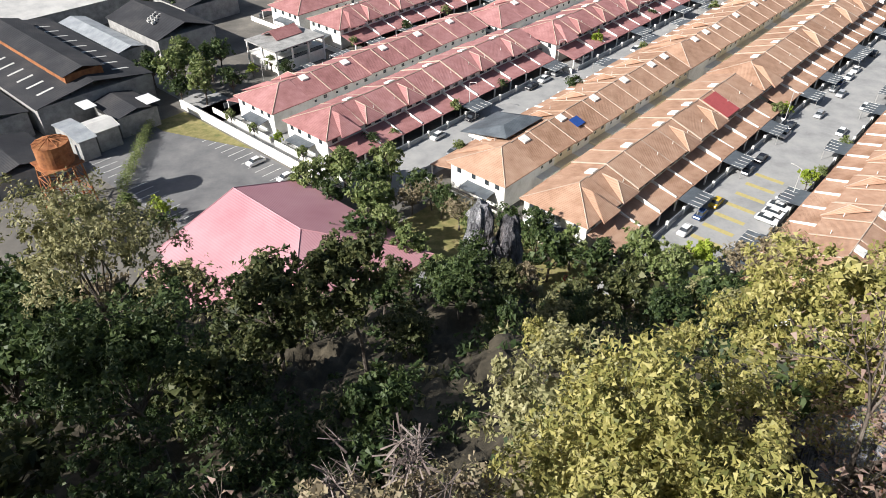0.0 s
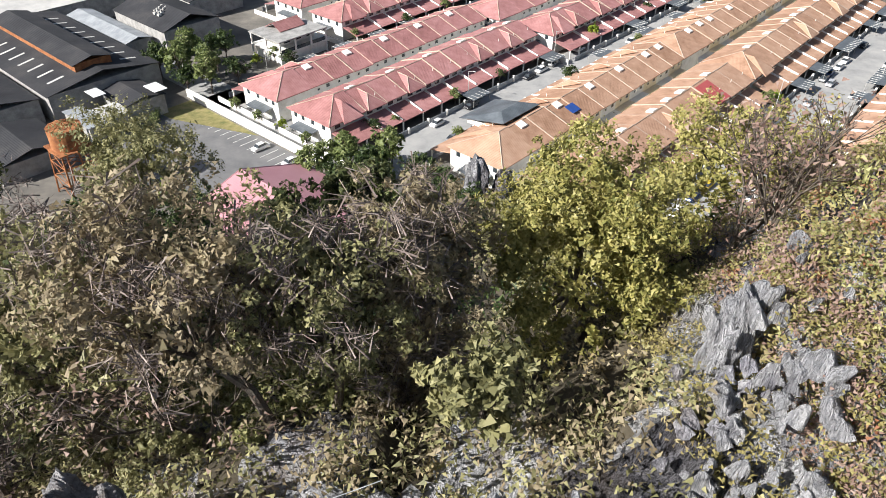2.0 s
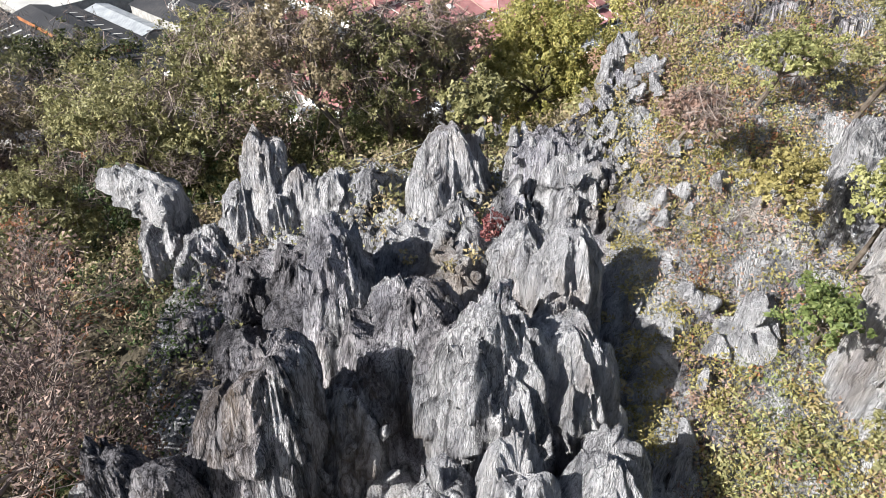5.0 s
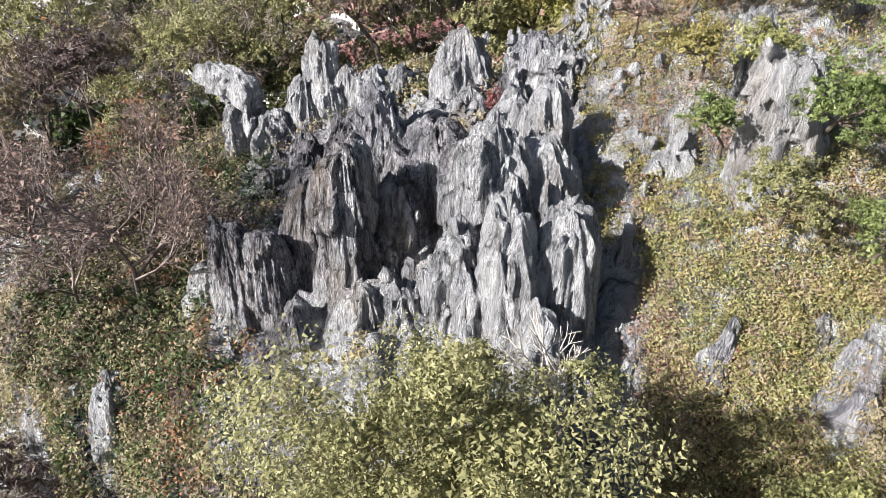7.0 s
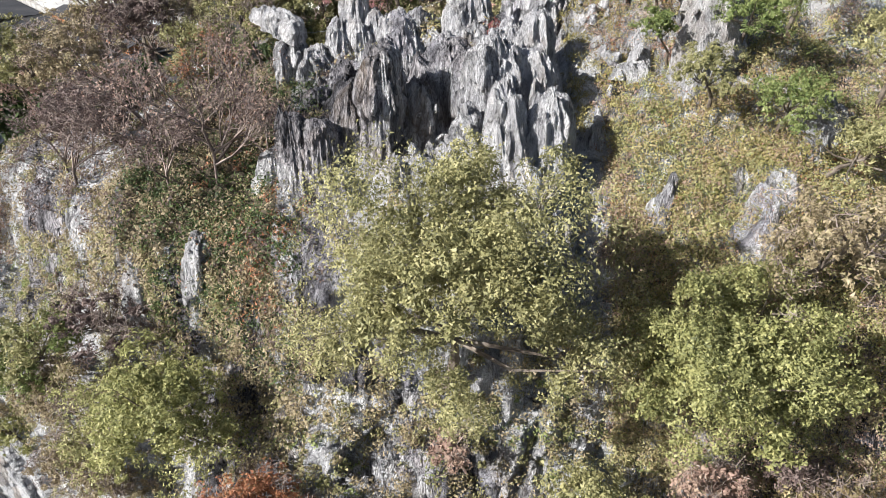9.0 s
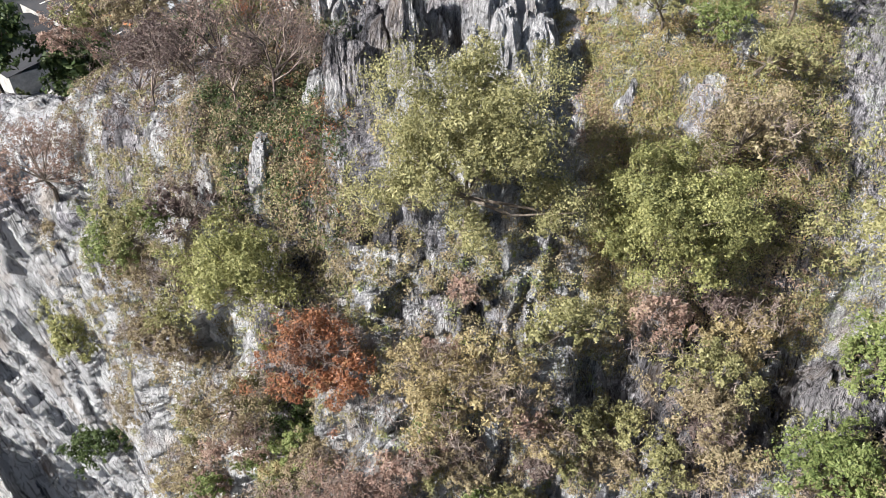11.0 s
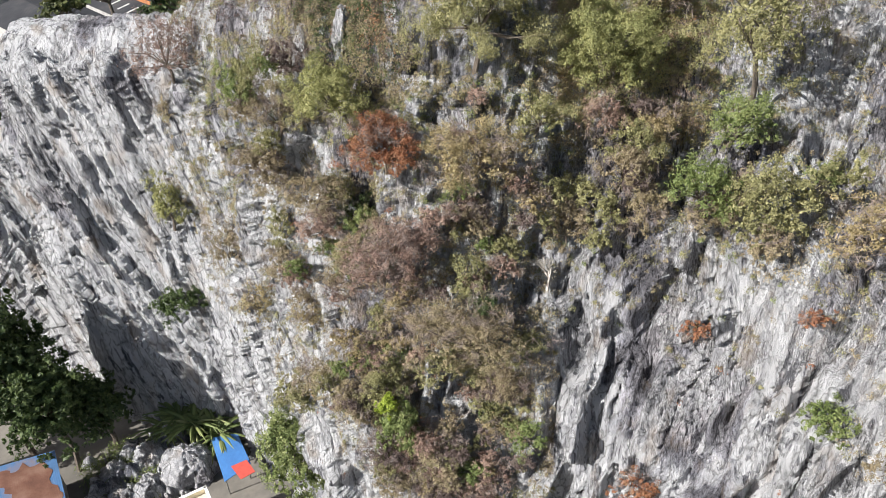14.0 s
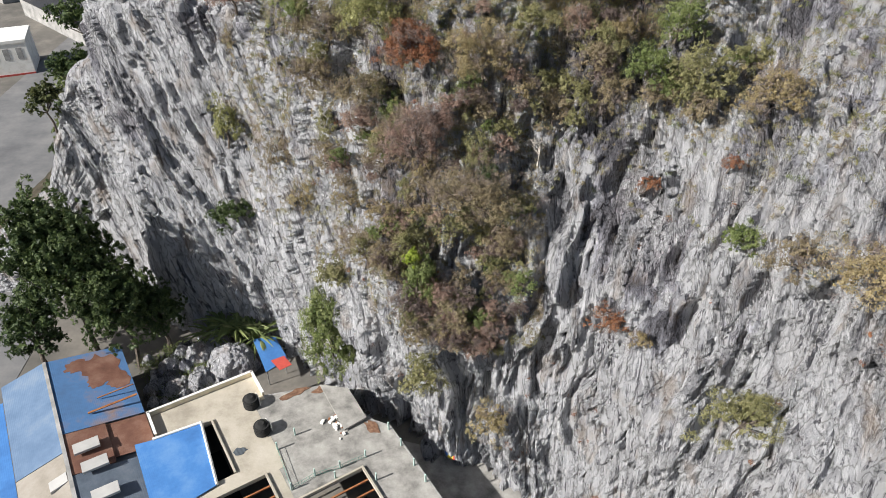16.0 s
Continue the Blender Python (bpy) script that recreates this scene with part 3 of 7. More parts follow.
sheet("road_end", rect(163, 169, 42.05, 87.4), 0.05, ASPHALT, "short asphalt cross lane between terrace blocks", "road", TOWN)
lot = sheet("parking_lot", rect(46, 75, 104, 153), 0.06, LOT, "dark grey asphalt parking lot with white bay lines", "parking lot", TOWN)
for k in range(16):
    boxpart("bay_line", (69.2, 106 + 2.55 * k, 0.06), (74.0, 106.12 + 2.55 * k, 0.07), LINE, lot)
    if k < 14:
        boxpart("bay_line", (47.0, 112 + 2.55 * k, 0.06), (51.6, 112.12 + 2.55 * k, 0.07), LINE, lot)
sheet("grass_verge", [(66, 148), (75, 125), (75, 153.5), (66, 153.5)], 0.09, GRASS, "strip of dry yellow grass by the wall", "grass", TOWN)
sheet("hill_foot_ground", rect(52, 92, 28, 80), 0.03, GRASS, "scrubby ground at the foot of the hill", "ground", TOWN)

wall = part("boundary_wall", box(bmesh.new(), (75.6, 100, 0), (75.9, 156, 2.2)), WHITE_WALL)
tagged(wall, "long white rendered boundary wall beside the parking lot", "wall", kind="structure").matrix_world = TOWN
for k in range(15):
    boxpart("wall_cap", (75.5, 100.1 + 3.7 * k, 2.2), (76.0, 103.7 + 3.7 * k, 2.32), WHITE_WALL, wall)


# ---- terraced houses ----
UNIT, HALF, EAVE, RIDGE = 6.67, 7.6, 6.0, 8.5


def roof_z(y):
    return RIDGE - (RIDGE - EAVE) * abs(y) / HALF


def window(x, y, z, w, h, parent, face=-1):
    f = boxpart("window", (x, min(y, y + 0.08 * face), z), (x + w, max(y, y + 0.08 * face), z + h), WHITE_WALL, parent)
    n = 1
    for k in range(n):
        x0 = x + 0.08 + k * (w - 0.08) / n
        boxpart("pane", (x0, min(y + 0.05 * face, y + 0.1 * face), z + 0.08), (x0 + (w - 0.08) / n - 0.08, max(y + 0.05 * face, y + 0.1 * face), z + h - 0.08), GLASS, f)
    return f


def terrace_unit(tile, wallmat, style, w=UNIT):
    """A two-storey terrace house; front at -y. style: plain, hip (a hipped bay in the roof), awning, hipbare."""
    h = new("terraced_house")
    part("wall", box(bmesh.new(), (0, -HALF + 0.7, 0), (w, HALF - 0.7, EAVE + 0.15)), wallmat, h)
    bm = bmesh.new()
    slab(bm, [(0, 0, RIDGE), (0, -HALF, EAVE), (w, -HALF, EAVE), (w, 0, RIDGE)], 0.2)
    slab(bm, [(0, 0.001, RIDGE), (w, 0.001, RIDGE), (w, HALF, EAVE), (0, HALF, EAVE)], 0.2)
    part("roof", bm, tile, h)
    if style in ("hip", "hipbare"):
        bm = bmesh.new()
        a, l, r = (w / 2, -1.2, RIDGE + 0.05), (w * 0.06, -HALF - 0.5, EAVE - 0.02), (w * 0.94, -HALF - 0.5, EAVE - 0.02)
        t = (w / 2, -4.6, RIDGE - 0.12)
        for tri in ((a, l, t), (t, l, r), (a, t, r)):
            slab(bm, tri, 0.14)
        part("roof_bay", bm, tile, h)
        bm = bmesh.new()
        for p, q in ((a, t), (t, l), (t, r)):
            tube(bm, p, q, 0.1, 0.1, 5)
        part("hip_cap", bm, CAP, h)
    bm = bmesh.new()
    for s in (-1, 1):
        slab(bm, [(-0.12, 0, RIDGE + 0.14), (-0.12, s * (HALF + 0.05), EAVE + 0.14), (0.12, s * (HALF + 0.05), EAVE + 0.14), (0.12, 0, RIDGE + 0.14)][::s], 0.3)
    part("party_wall_cap", bm, CAP, h)
    part("ridge_cap", tube(bmesh.new(), (0, 0, RIDGE + 0.03), (w, 0, RIDGE + 0.03), 0.11, 0.11, 6), CAP, h)
    bm = bmesh.new()
    slab(bm, [(w * 0.3, 0.15, RIDGE + 0.28), (w * 0.3 + 2.0, 0.15, RIDGE + 0.28), (w * 0.3 + 2.0, 1.9, RIDGE - 0.25), (w * 0.3, 1.9, RIDGE - 0.25)], 0.35)
    if style != "plain":
        part("skylight", bm, WHITE_WALL, h)
    else:
        bm.free()
    part("vent_pipe", tube(bmesh.new(), (w * 0.85, -4.6, roof_z(4.6) - 0.1), (w * 0.85, -4.6, roof_z(4.6) + 0.7), 0.08, 0.08, 6), WHITE_WALL, h)
    bm = slab(bmesh.new(), [(0.12, -HALF + 0.7, 4.15), (0.12, -13.0, 2.85), (w - 0.12, -13.0, 2.85), (w - 0.12, -HALF + 0.7, 4.15)], 0.16)
    part("porch_roof", bm, tile, h)
    bm = slab(bmesh.new(), [(-0.11, -HALF + 0.7, 4.75), (-0.11, -12.6, 3.25), (0.11, -12.6, 3.25), (0.11, -HALF + 0.7, 4.75)], 0.9)
    part("porch_party_wall", bm, WHITE_WALL, h)
    boxpart("porch_post", (-0.14, -12.9, 0), (0.16, -12.6, 2.7), WHITE_WALL, h)
    boxpart("front_gate", (0.3, -14.6, 0.05), (w - 0.3, -14.5, 1.35), METAL_SHEET, h)
    boxpart("gate_pillar", (-0.2, -14.8, 0), (0.25, -14.3, 1.7), WHITE_WALL, h)
    window(0.7, -HALF + 0.69, 4.55, 1.9, 1.15, h)
    window(3.7, -HALF + 0.69, 4.55, 1.9, 1.15, h)
    # black panel painted for the unlit interior under the porch
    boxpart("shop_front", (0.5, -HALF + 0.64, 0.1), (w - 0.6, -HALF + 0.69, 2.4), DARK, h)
    window(1.0, HALF - 0.69, 4.3, 1.2, 1.0, h, 1)
    window(4.2, HALF - 0.69, 4.3, 0.8, 0.7, h, 1)
    boxpart("kitchen_annex", (0.15, HALF - 0.69, 0), (w - 0.15, HALF + 1.1, 3.1), wallmat, h)
    if style == "awning":
        bm = slab(bmesh.new(), [(0.1, -12.8, 2.75), (0.1, -17.4, 2.35), (w - 0.1, -17.4, 2.35), (w - 0.1, -12.8, 2.75)], 0.06)
        part("car_awning", bm, AWNING, h)
        for k in range(5):
            boxpart("awning_rib", (0.3 + k * 1.5, -17.4, 2.52), (0.38 + k * 1.5, -12.8, 2.56), WHITE_WALL, h).rotation_euler = (0, 0, 0)
        for x in (0.2, w - 0.3):
            boxpart("awning_post", (x, -17.3, 0), (x + 0.1, -17.2, 2.4), GREY_WALL, h)
    return h


def end_unit(tile, wallmat, w=11.0):
    """A corner house with a hipped end at x = 0; front at -y."""
    h = new("corner_house")
    part("wall", box(bmesh.new(), (0.8, -HALF + 0.7, 0), (w, HALF - 0.7, EAVE + 0.1)), wallmat, h)
    bm = bmesh.new()
    rp = (8.2, 0, RIDGE + 0.3)
    slab(bm, [rp, (0, -HALF, EAVE), (w, -HALF, EAVE), (w, 0, RIDGE + 0.3)], 0.2)
    slab(bm, [rp, (w, 0, RIDGE + 0.3), (w, HALF, EAVE), (0, HALF, EAVE)], 0.2)
    slab(bm, [rp, (0, HALF, EAVE), (0, -HALF, EAVE)], 0.2)
    part("roof", bm, tile, h)
    bm = bmesh.new()
    for q in ((0, -HALF, EAVE), (0, HALF, EAVE), (w, 0, RIDGE + 0.3)):
        tube(bm, rp, q, 0.12, 0.12, 5)
    part("hip_cap", bm, CAP, h)
    bm = bmesh.new()
    slab(bm, [(7.5, -3.4, RIDGE), (3.4, -HALF - 1.2, EAVE - 0.05), (9.2, -HALF - 1.2, EAVE - 0.05)], 0.2)
    slab(bm, [(7.5, -3.4, RIDGE), (7.5, -1, RIDGE), (3.4, -HALF - 1.2, EAVE - 0.05)], 0.2)
    part("roof_bay", bm, tile, h)
    bm = slab(bmesh.new(), [(1.0, -HALF + 0.7, 4.1), (1.0, -13.0, 2.8), (w - 0.12, -13.0, 2.8), (w - 0.12, -HALF + 0.7, 4.1)], 0.16)
    part("porch_roof", bm, tile, h)
    for x in (1.2, 6.0, w - 0.5):
        boxpart("porch_post", (x, -12.9, 0), (x + 0.3, -12.6, 2.7), WHITE_WALL, h)
    for x in (2.0, 5.0, 8.0):
        window(x, -HALF + 0.69, 4.5, 1.7, 1.1, h)
    for y in (-5.2, -1.4, 2.0, 4.6):
        boxpart("window", (0.7, y, 4.2), (0.8, y + 1.0, 5.3), GLASS, h)
        boxpart("window_frame", (0.74, y - 0.1, 4.1), (0.8, y + 1.1, 5.4), WHITE_WALL, h)
    boxpart("front_gate", (1.0, -14.6, 0.05), (w - 0.3, -14.5, 1.35), METAL_SHEET, h)
    boxpart("yard_wall", (-2.2, -14.6, 0), (-2.0, HALF + 1, 1.5), WHITE_WALL, h)
    bm = slab(bmesh.new(), [(-2.0, -2.5, 2.9), (-2.0, 4.5, 2.9), (0.8, 4.5, 3.3), (0.8, -2.5, 3.3)], 0.1)
    part("side_awning", bm, AWNING, h)
    for y in (-2.3, 4.2):
        boxpart("awning_post", (-1.95, y, 0), (-1.85, y + 0.1, 2.85), GREY_WALL, h)
    return h


HOUSES = {}
for tone, tile, wm in (("orange", ORANGE_TILE, CREAM_WALL), ("red", RED_TILE, WHITE_WALL)):
    for style in ("plain", "hip", "awning"):
        HOUSES[tone, style] = terrace_unit(tile, wm if style != "hip" else WHITE_WALL, style)
        tagged(HOUSES[tone, style], f"two-storey terraced house with {tone} tiled roof" + {"plain": " and tiled car porch", "hip": " and hipped bay", "awning": " and grey metal car awning"}[style],
               "house", f"{tone} terrace")
    for key in ("end", "end_turned"):
        HOUSES[tone, key] = tagged(end_unit(tile, WHITE_WALL), f"corner terraced house with hipped {tone} tiled roof", "house", f"{tone} terrace")
    for ob in HOUSES[tone, "end_turned"].children_recursive:
        ob.data.transform(Matrix.Scale(-1, 4, (0, 1, 0)))
        ob.data.flip_normals()
used = set()


def place(key, m):
    if key not in used:
        used.add(key)
        HOUSES[key].matrix_world = m
        return HOUSES[key]
    return copy_thing(HOUSES[key], m)


def terrace(tone, a0, ridge, n, front, end=True, seed=0):
    """A row from a0 along x with its ridge at y = ridge; front: -1 or 1, the side that the porches face."""
    r = random.Random(seed)
    a = a0
    if end:
        place((tone, "end" if front < 0 else "end_turned"), TOWN @ pose(a, ridge, 0))
        a += 11.0
    for k in range(n):
        style = ("hip" if k % 2 == 0 else "plain") if r.random() < 0.72 else "awning"
        dz = r.choice((-0.12, 0, 0, 0.14))
        m = pose(a, ridge, dz) if front < 0 else pose(a + UNIT, ridge, dz, 0, 0, 180)
        place((tone, style), TOWN @ m)
        a += UNIT


terrace("orange", 91.5, 55.5, 10, -1, seed=1)
terrace("orange", 170, 55.5, 13, -1, seed=2)
terrace("orange", 92.5, 74.7, 10, 1, seed=3)
terrace("orange", 170, 74.7, 13, 1, seed=4)
terrace("orange", 96, 11, 20, 1, end=False, seed=5)
terrace("orange", 238, 11, 8, 1, seed=6)
terrace("red", 81.5, 114.2, 10, -1, seed=7)
terrace("red", 161, 110, 14, -1, seed=8)
terrace("red", 81.7, 133.2, 10, 1, seed=9)
terrace("red", 161, 129.5, 14, 1, seed=10)
terrace("red", 128, 163, 18, -1, seed=11)
terrace("red", 128, 182, 18, 1, seed=12)
terrace("red", 150, 210, 14, -1, seed=13)
terrace("orange", 275, 55.5, 8, -1, seed=14)
terrace("orange", 275, 74.7, 8, 1, seed=15)


# ---- pink hall ----
def pink_hall():
    h = new("pink_hall")
    # long axis along town -y; footprint 44 to 68 by 66 to 103
    x0, x1, y0, y1, e, r = 38.0, 69.0, 64.0, 100.0, 5.0, 10.5
    boxpart("wall", (x0 + 1, y0 + 1, 0), (x1 - 1, y1 - 1, e + 0.1), CREAM_WALL, h)
    cx, p, q = 54.0, 99.0, 80.0
    bm = bmesh.new()
    slab(bm, [(cx, q, r), (cx, p, r), (x0, y1, e), (x0, y0, e)], 0.15)
    slab(bm, [(cx, p, r), (cx, q, r), (x1, y0, e), (x1, y1, e)], 0.15)
    slab(bm, [(cx, q, r), (x0, y0, e), (x1, y0, e)], 0.15)
    slab(bm, [(cx, p, r), (x1, y1, e), (x0, y1, e)], 0.15)
    part("roof", bm, PINK_ROOF, h)
    bm = bmesh.new()
    for u, v in (((cx, q, r), (cx, p, r)), ((cx, p, r), (x1, y1, e)), ((cx, q, r), (x1, y0, e)), ((cx, q, r), (x0, y0, e)), ((cx, p, r), (x0, y1, e))):
        tube(bm, u, v, 0.12, 0.12, 5)
    part("ridge_cap", bm, PINK_ROOF, h)
    bm = slab(bmesh.new(), [(33.5, 74, 3.2), (38.6, 74, 4.6), (38.6, 98, 4.6), (33.5, 98, 3.2)], 0.12)
    part("lean_to_roof", bm, PINK_ROOF, h)
    for y in (75, 81, 87, 93, 97):
        boxpart("post", (33.8, y, 0), (34.0, y + 0.2, 3.1), WHITE_WALL, h)
    boxpart("gutter", (x1 - 0.1, y0, e - 0.2), (x1 + 0.1, y1, e), DARK, h)
    h.matrix_world = TOWN
    return tagged(h, "large hall with a faded pink metal hipped roof", "hall")


pink_hall()


# ---- factory sheds ----
def shed(name, x0, x1, y0, y1, eave, ridge, axis, roofmat, label, clerestory=False, strips=0, wallmat=GREY_WALL):
    """A gabled shed in town axes. axis: 'y' or 'x', the way of its ridge."""
    h = new(name)
    boxpart("wall", (x0 + 0.4, y0 + 0.4, 0), (x1 - 0.4, y1 - 0.4, eave), wallmat, h)
    bm = bmesh.new()
    if axis == "y":
        c = (x0 + x1) / 2
        slab(bm, [(c, y0, ridge), (c, y1, ridge), (x0, y1, eave), (x0, y0, eave)], 0.15)
        slab(bm, [(c, y1, ridge), (c, y0, ridge), (x1, y0, eave), (x1, y1, eave)], 0.15)
    else:
        c = (y0 + y1) / 2
        slab(bm, [(x0, c, ridge), (x0, y0, eave), (x1, y0, eave), (x1, c, ridge)], 0.15)
        slab(bm, [(x1, c, ridge), (x1, y1, eave), (x0, y1, eave), (x0, c, ridge)], 0.15)
    part("roof", bm, roofmat, h)
    if clerestory:
        c = (x0 + x1) / 2
        boxpart("monitor_wall", (c - 4.6, y0 + 5, ridge - 2), (c + 4.6, y1 - 6, ridge + 1.2), RUST, h)
        bm = bmesh.new()
        slab(bm, [(c, y0 + 4.5, ridge + 2.4), (c, y1 - 5.5, ridge + 2.4), (c - 5.2, y1 - 5.5, ridge + 1.1), (c - 5.2, y0 + 4.5, ridge + 1.1)], 0.15)
        slab(bm, [(c, y1 - 5.5, ridge + 2.4), (c, y0 + 4.5, ridge + 2.4), (c + 5.2, y0 + 4.5, ridge + 1.1), (c + 5.2, y1 - 5.5, ridge + 1.1)], 0.15)
        part("monitor_roof", bm, roofmat, h)
    w2, hh = (x1 - x0) / 2, ridge - eave
    for k in range(strips):
        y = y0 + 6 + k * (y1 - y0 - 10) / max(1, strips)
        for s in (-1, 1):
            c = (x0 + x1) / 2
            xa, xb = c + s * w2 * 0.5, c + s * w2 * 0.78
            za, zb = ridge - hh * 0.5 + 0.06, ridge - hh * 0.78 + 0.06
            bm = slab(bmesh.new(), [(xa, y, za), (xb, y, zb), (xb, y + 0.8, zb), (xa, y + 0.8, za)][::s], 0.08)
            part("roof_light", bm, PALE_SHEET, h)
    h.matrix_world = TOWN
    return tagged(h, label, "factory shed", "factory sheds")


shed("factory", 46, 75, 165, 225, 7, 9.5, "y", FIBRE, "large dark corrugated factory roof with raised monitor and pale roof lights", True, 9)
shed("factory", 85.5, 104, 181, 210, 8, 11, "y", FIBRE, "dark brown roofed factory shed with turbine vents", False, 0)
shed("warehouse", 76.5, 84.5, 186, 222, 6, 7, "y", METAL_SHEET, "narrow grey corrugated warehouse")
shed("warehouse", 20, 45.5, 168, 215, 6, 8.5, "y", FIBRE, "low dark corrugated warehouse with concrete gutter")
shed("warehouse", 57.5, 68, 151, 164, 5, 6.2, "y", FIBRE, "dark corrugated lean-to shed")
shed("storage_shed", 51, 57, 148.5, 156, 5, 5.8, "x", PALE_SHEET, "pale grey roofed storage shed")
shed("storage_shed", 46.5, 51, 147, 160, 5, 5.6, "x", METAL_SHEET, "grey sheet metal storage shed")
shed("warehouse", 26, 42, 145, 163, 4, 6, "y", FIBRE, "low brown-grey roofed warehouse by the water tower")
shed("warehouse", 60, 104, 228, 262, 7, 9, "x", PALE_SHEET, "wide pale concrete-roofed warehouse")
shed("warehouse", 20, 58, 232, 275, 7, 9, "y", FIBRE, "dark corrugated warehouse at the back of the factory yard")
shed("warehouse", 108, 128, 205, 235, 6, 8, "y", FIBRE, "dark corrugated warehouse among trees")
for a, c, dx, dy in ((65, 150.5, 3.4, 5.5), (54.0, 158.5, 3.0, 5.0)):
    pl = boxpart("roof_panel", (a, c, 6.35), (a + dx, c + dy, 6.45), plain("white_sheet", (0.72, 0.73, 0.74), 0.6))
    tagged(pl, "white metal roof panel lying on a dark shed", "roof panel").matrix_world = TOWN
for k in range(8):
    v = part("turbine_vent", box(tube(bmesh.new(), (0, 0, 0), (0, 0, 0.7), 0.35, 0.35, 8), (-0.5, -0.5, -0.5), (0.5, 0.5, 0.05)), PALE_SHEET)
    tagged(v, "small white turbine roof vent", "roof vent", "roof vents").matrix_world = TOWN @ pose(90 + 1.3 * (k // 2), 190 + 2.2 * (k % 2) + 1.0 * (k // 2), 10.1)


def water_tower():
    h = new("water_tower")
    bm = bmesh.new()
    bmesh.ops.create_cone(bm, cap_ends=True, segments=32, radius1=3.2, radius2=3.2, depth=4.2, matrix=Matrix.Translation((0, 0, 12.6)))
    tank = part("tank", bm, RUST, h, "rusted orange steel tank")
    bm = bmesh.new()
    for k in range(12):
        a = k * math.tau / 12
        tube(bm, (0.2 * math.cos(a), 0.2 * math.sin(a), 15.6), (3.3 * math.cos(a), 3.3 * math.sin(a), 14.7), 0.08, 0.08, 4)
    tube(bm, (0, 0, 14.6), (0, 0, 16.0), 0.15, 0.15, 6)
    part("roof_frame", bm, RUST, tank)
    bm = bmesh.new()
    for k in range(16):
        a, b = k * math.tau / 16, (k + 1) * math.tau / 16
        tube(bm, (3.8 * math.cos(a), 3.8 * math.sin(a), 10.4), (3.8 * math.cos(b), 3.8 * math.sin(b), 10.4), 0.12, 0.12, 4)
    part("platform_ring", bm, RUST, h)
    legs = [(3.0, 3.0), (-3.0, 3.0), (-3.0, -3.0), (3.0, -3.0), (0, 3.6), (0, -3.6)]
    for x, y in legs:
        part("leg", tube(bmesh.new(), (x * 1.25, y * 1.25, 0), (x, y, 10.5), 0.2, 0.18, 6), RUST, h)
    for z0, z1 in ((0.5, 4), (4, 7.3), (7.3, 10.3)):
        for k in range(4):
            (xa, ya), (xb, yb) = legs[k], legs[(k + 1) % 4]
            f0, f1 = 1.25 - 0.25 * z0 / 10.5, 1.25 - 0.25 * z1 / 10.5
            part("brace", tube(bmesh.new(), (xa * f0, ya * f0, z0), (xb * f1, yb * f1, z1), 0.08, 0.08, 4), RUST, h)
            part("brace", tube(bmesh.new(), (xb * f0, yb * f0, z0), (xa * f1, ya * f1, z1), 0.08, 0.08, 4), RUST, h)
            part("girt", tube(bmesh.new(), (xa * f1, ya * f1, z1), (xb * f1, yb * f1, z1), 0.1, 0.1, 4), RUST, h)
    bm = boxpart("platform", (-3.6, -3.6, 10.3), (3.6, 3.6, 10.5), RUST, h)
    part("overflow_pipe", tube(bmesh.new(), (3.6, -2.4, 0), (3.4, -2.2, 13.5), 0.18, 0.18, 6), METAL_SHEET, h)
    h.matrix_world = TOWN @ pose(37.0, 131.5, 0)
    return tagged(h, "rusted steel water tank on a braced lattice tower", "water tower")


water_tower()


def modern_house():
    h = new("modern_house")
    boxpart("ground_floor", (1, 1, 0), (17, 13, 3.2), WHITE_WALL, h)
    boxpart("upper_floor", (4, 5, 3.45), (16, 13, 6.6), WHITE_WALL, h)
    boxpart("terrace_slab", (0, 0, 3.2), (18, 14, 3.45), WHITE_WALL, h)
    boxpart("roof_slab", (-0.2, 0, 6.6), (17, 14, 6.95), GREY_WALL, h)
    for x, y in ((0.1, 0.2), (5.5, 0.2), (11, 0.2), (16.4, 0.2), (0.1, 6.5), (0.1, 13.4)):
        boxpart("column", (x, y, 0), (x + 0.4, y + 0.4, 6.6), WHITE_WALL, h)
    for x in (0.6, 6, 11.5):
        boxpart("glass_balustrade", (x, 0.25, 3.45), (x + 4.6, 0.3, 4.5), GLASS, h)
    for x in (5, 9, 13):
        window(x, 4.99, 4.0, 2.2, 2.0, h)
    bm = bmesh.new()
    slab(bm, [(5, 9.5, 9.0), (5, 6, 7.2), (14, 6, 7.2), (14, 9.5, 9.0)], 0.15)
    slab(bm, [(14, 9.5, 9.0), (14, 13, 7.2), (5, 13, 7.2), (5, 9.5, 9.0)], 0.15)
    part("roof", bm, RED_TILE, h)
    h.matrix_world = TOWN @ pose(104, 153.5, 0)
    return tagged(h, "white modern house with flat concrete terrace and red roof", "house")


modern_house()


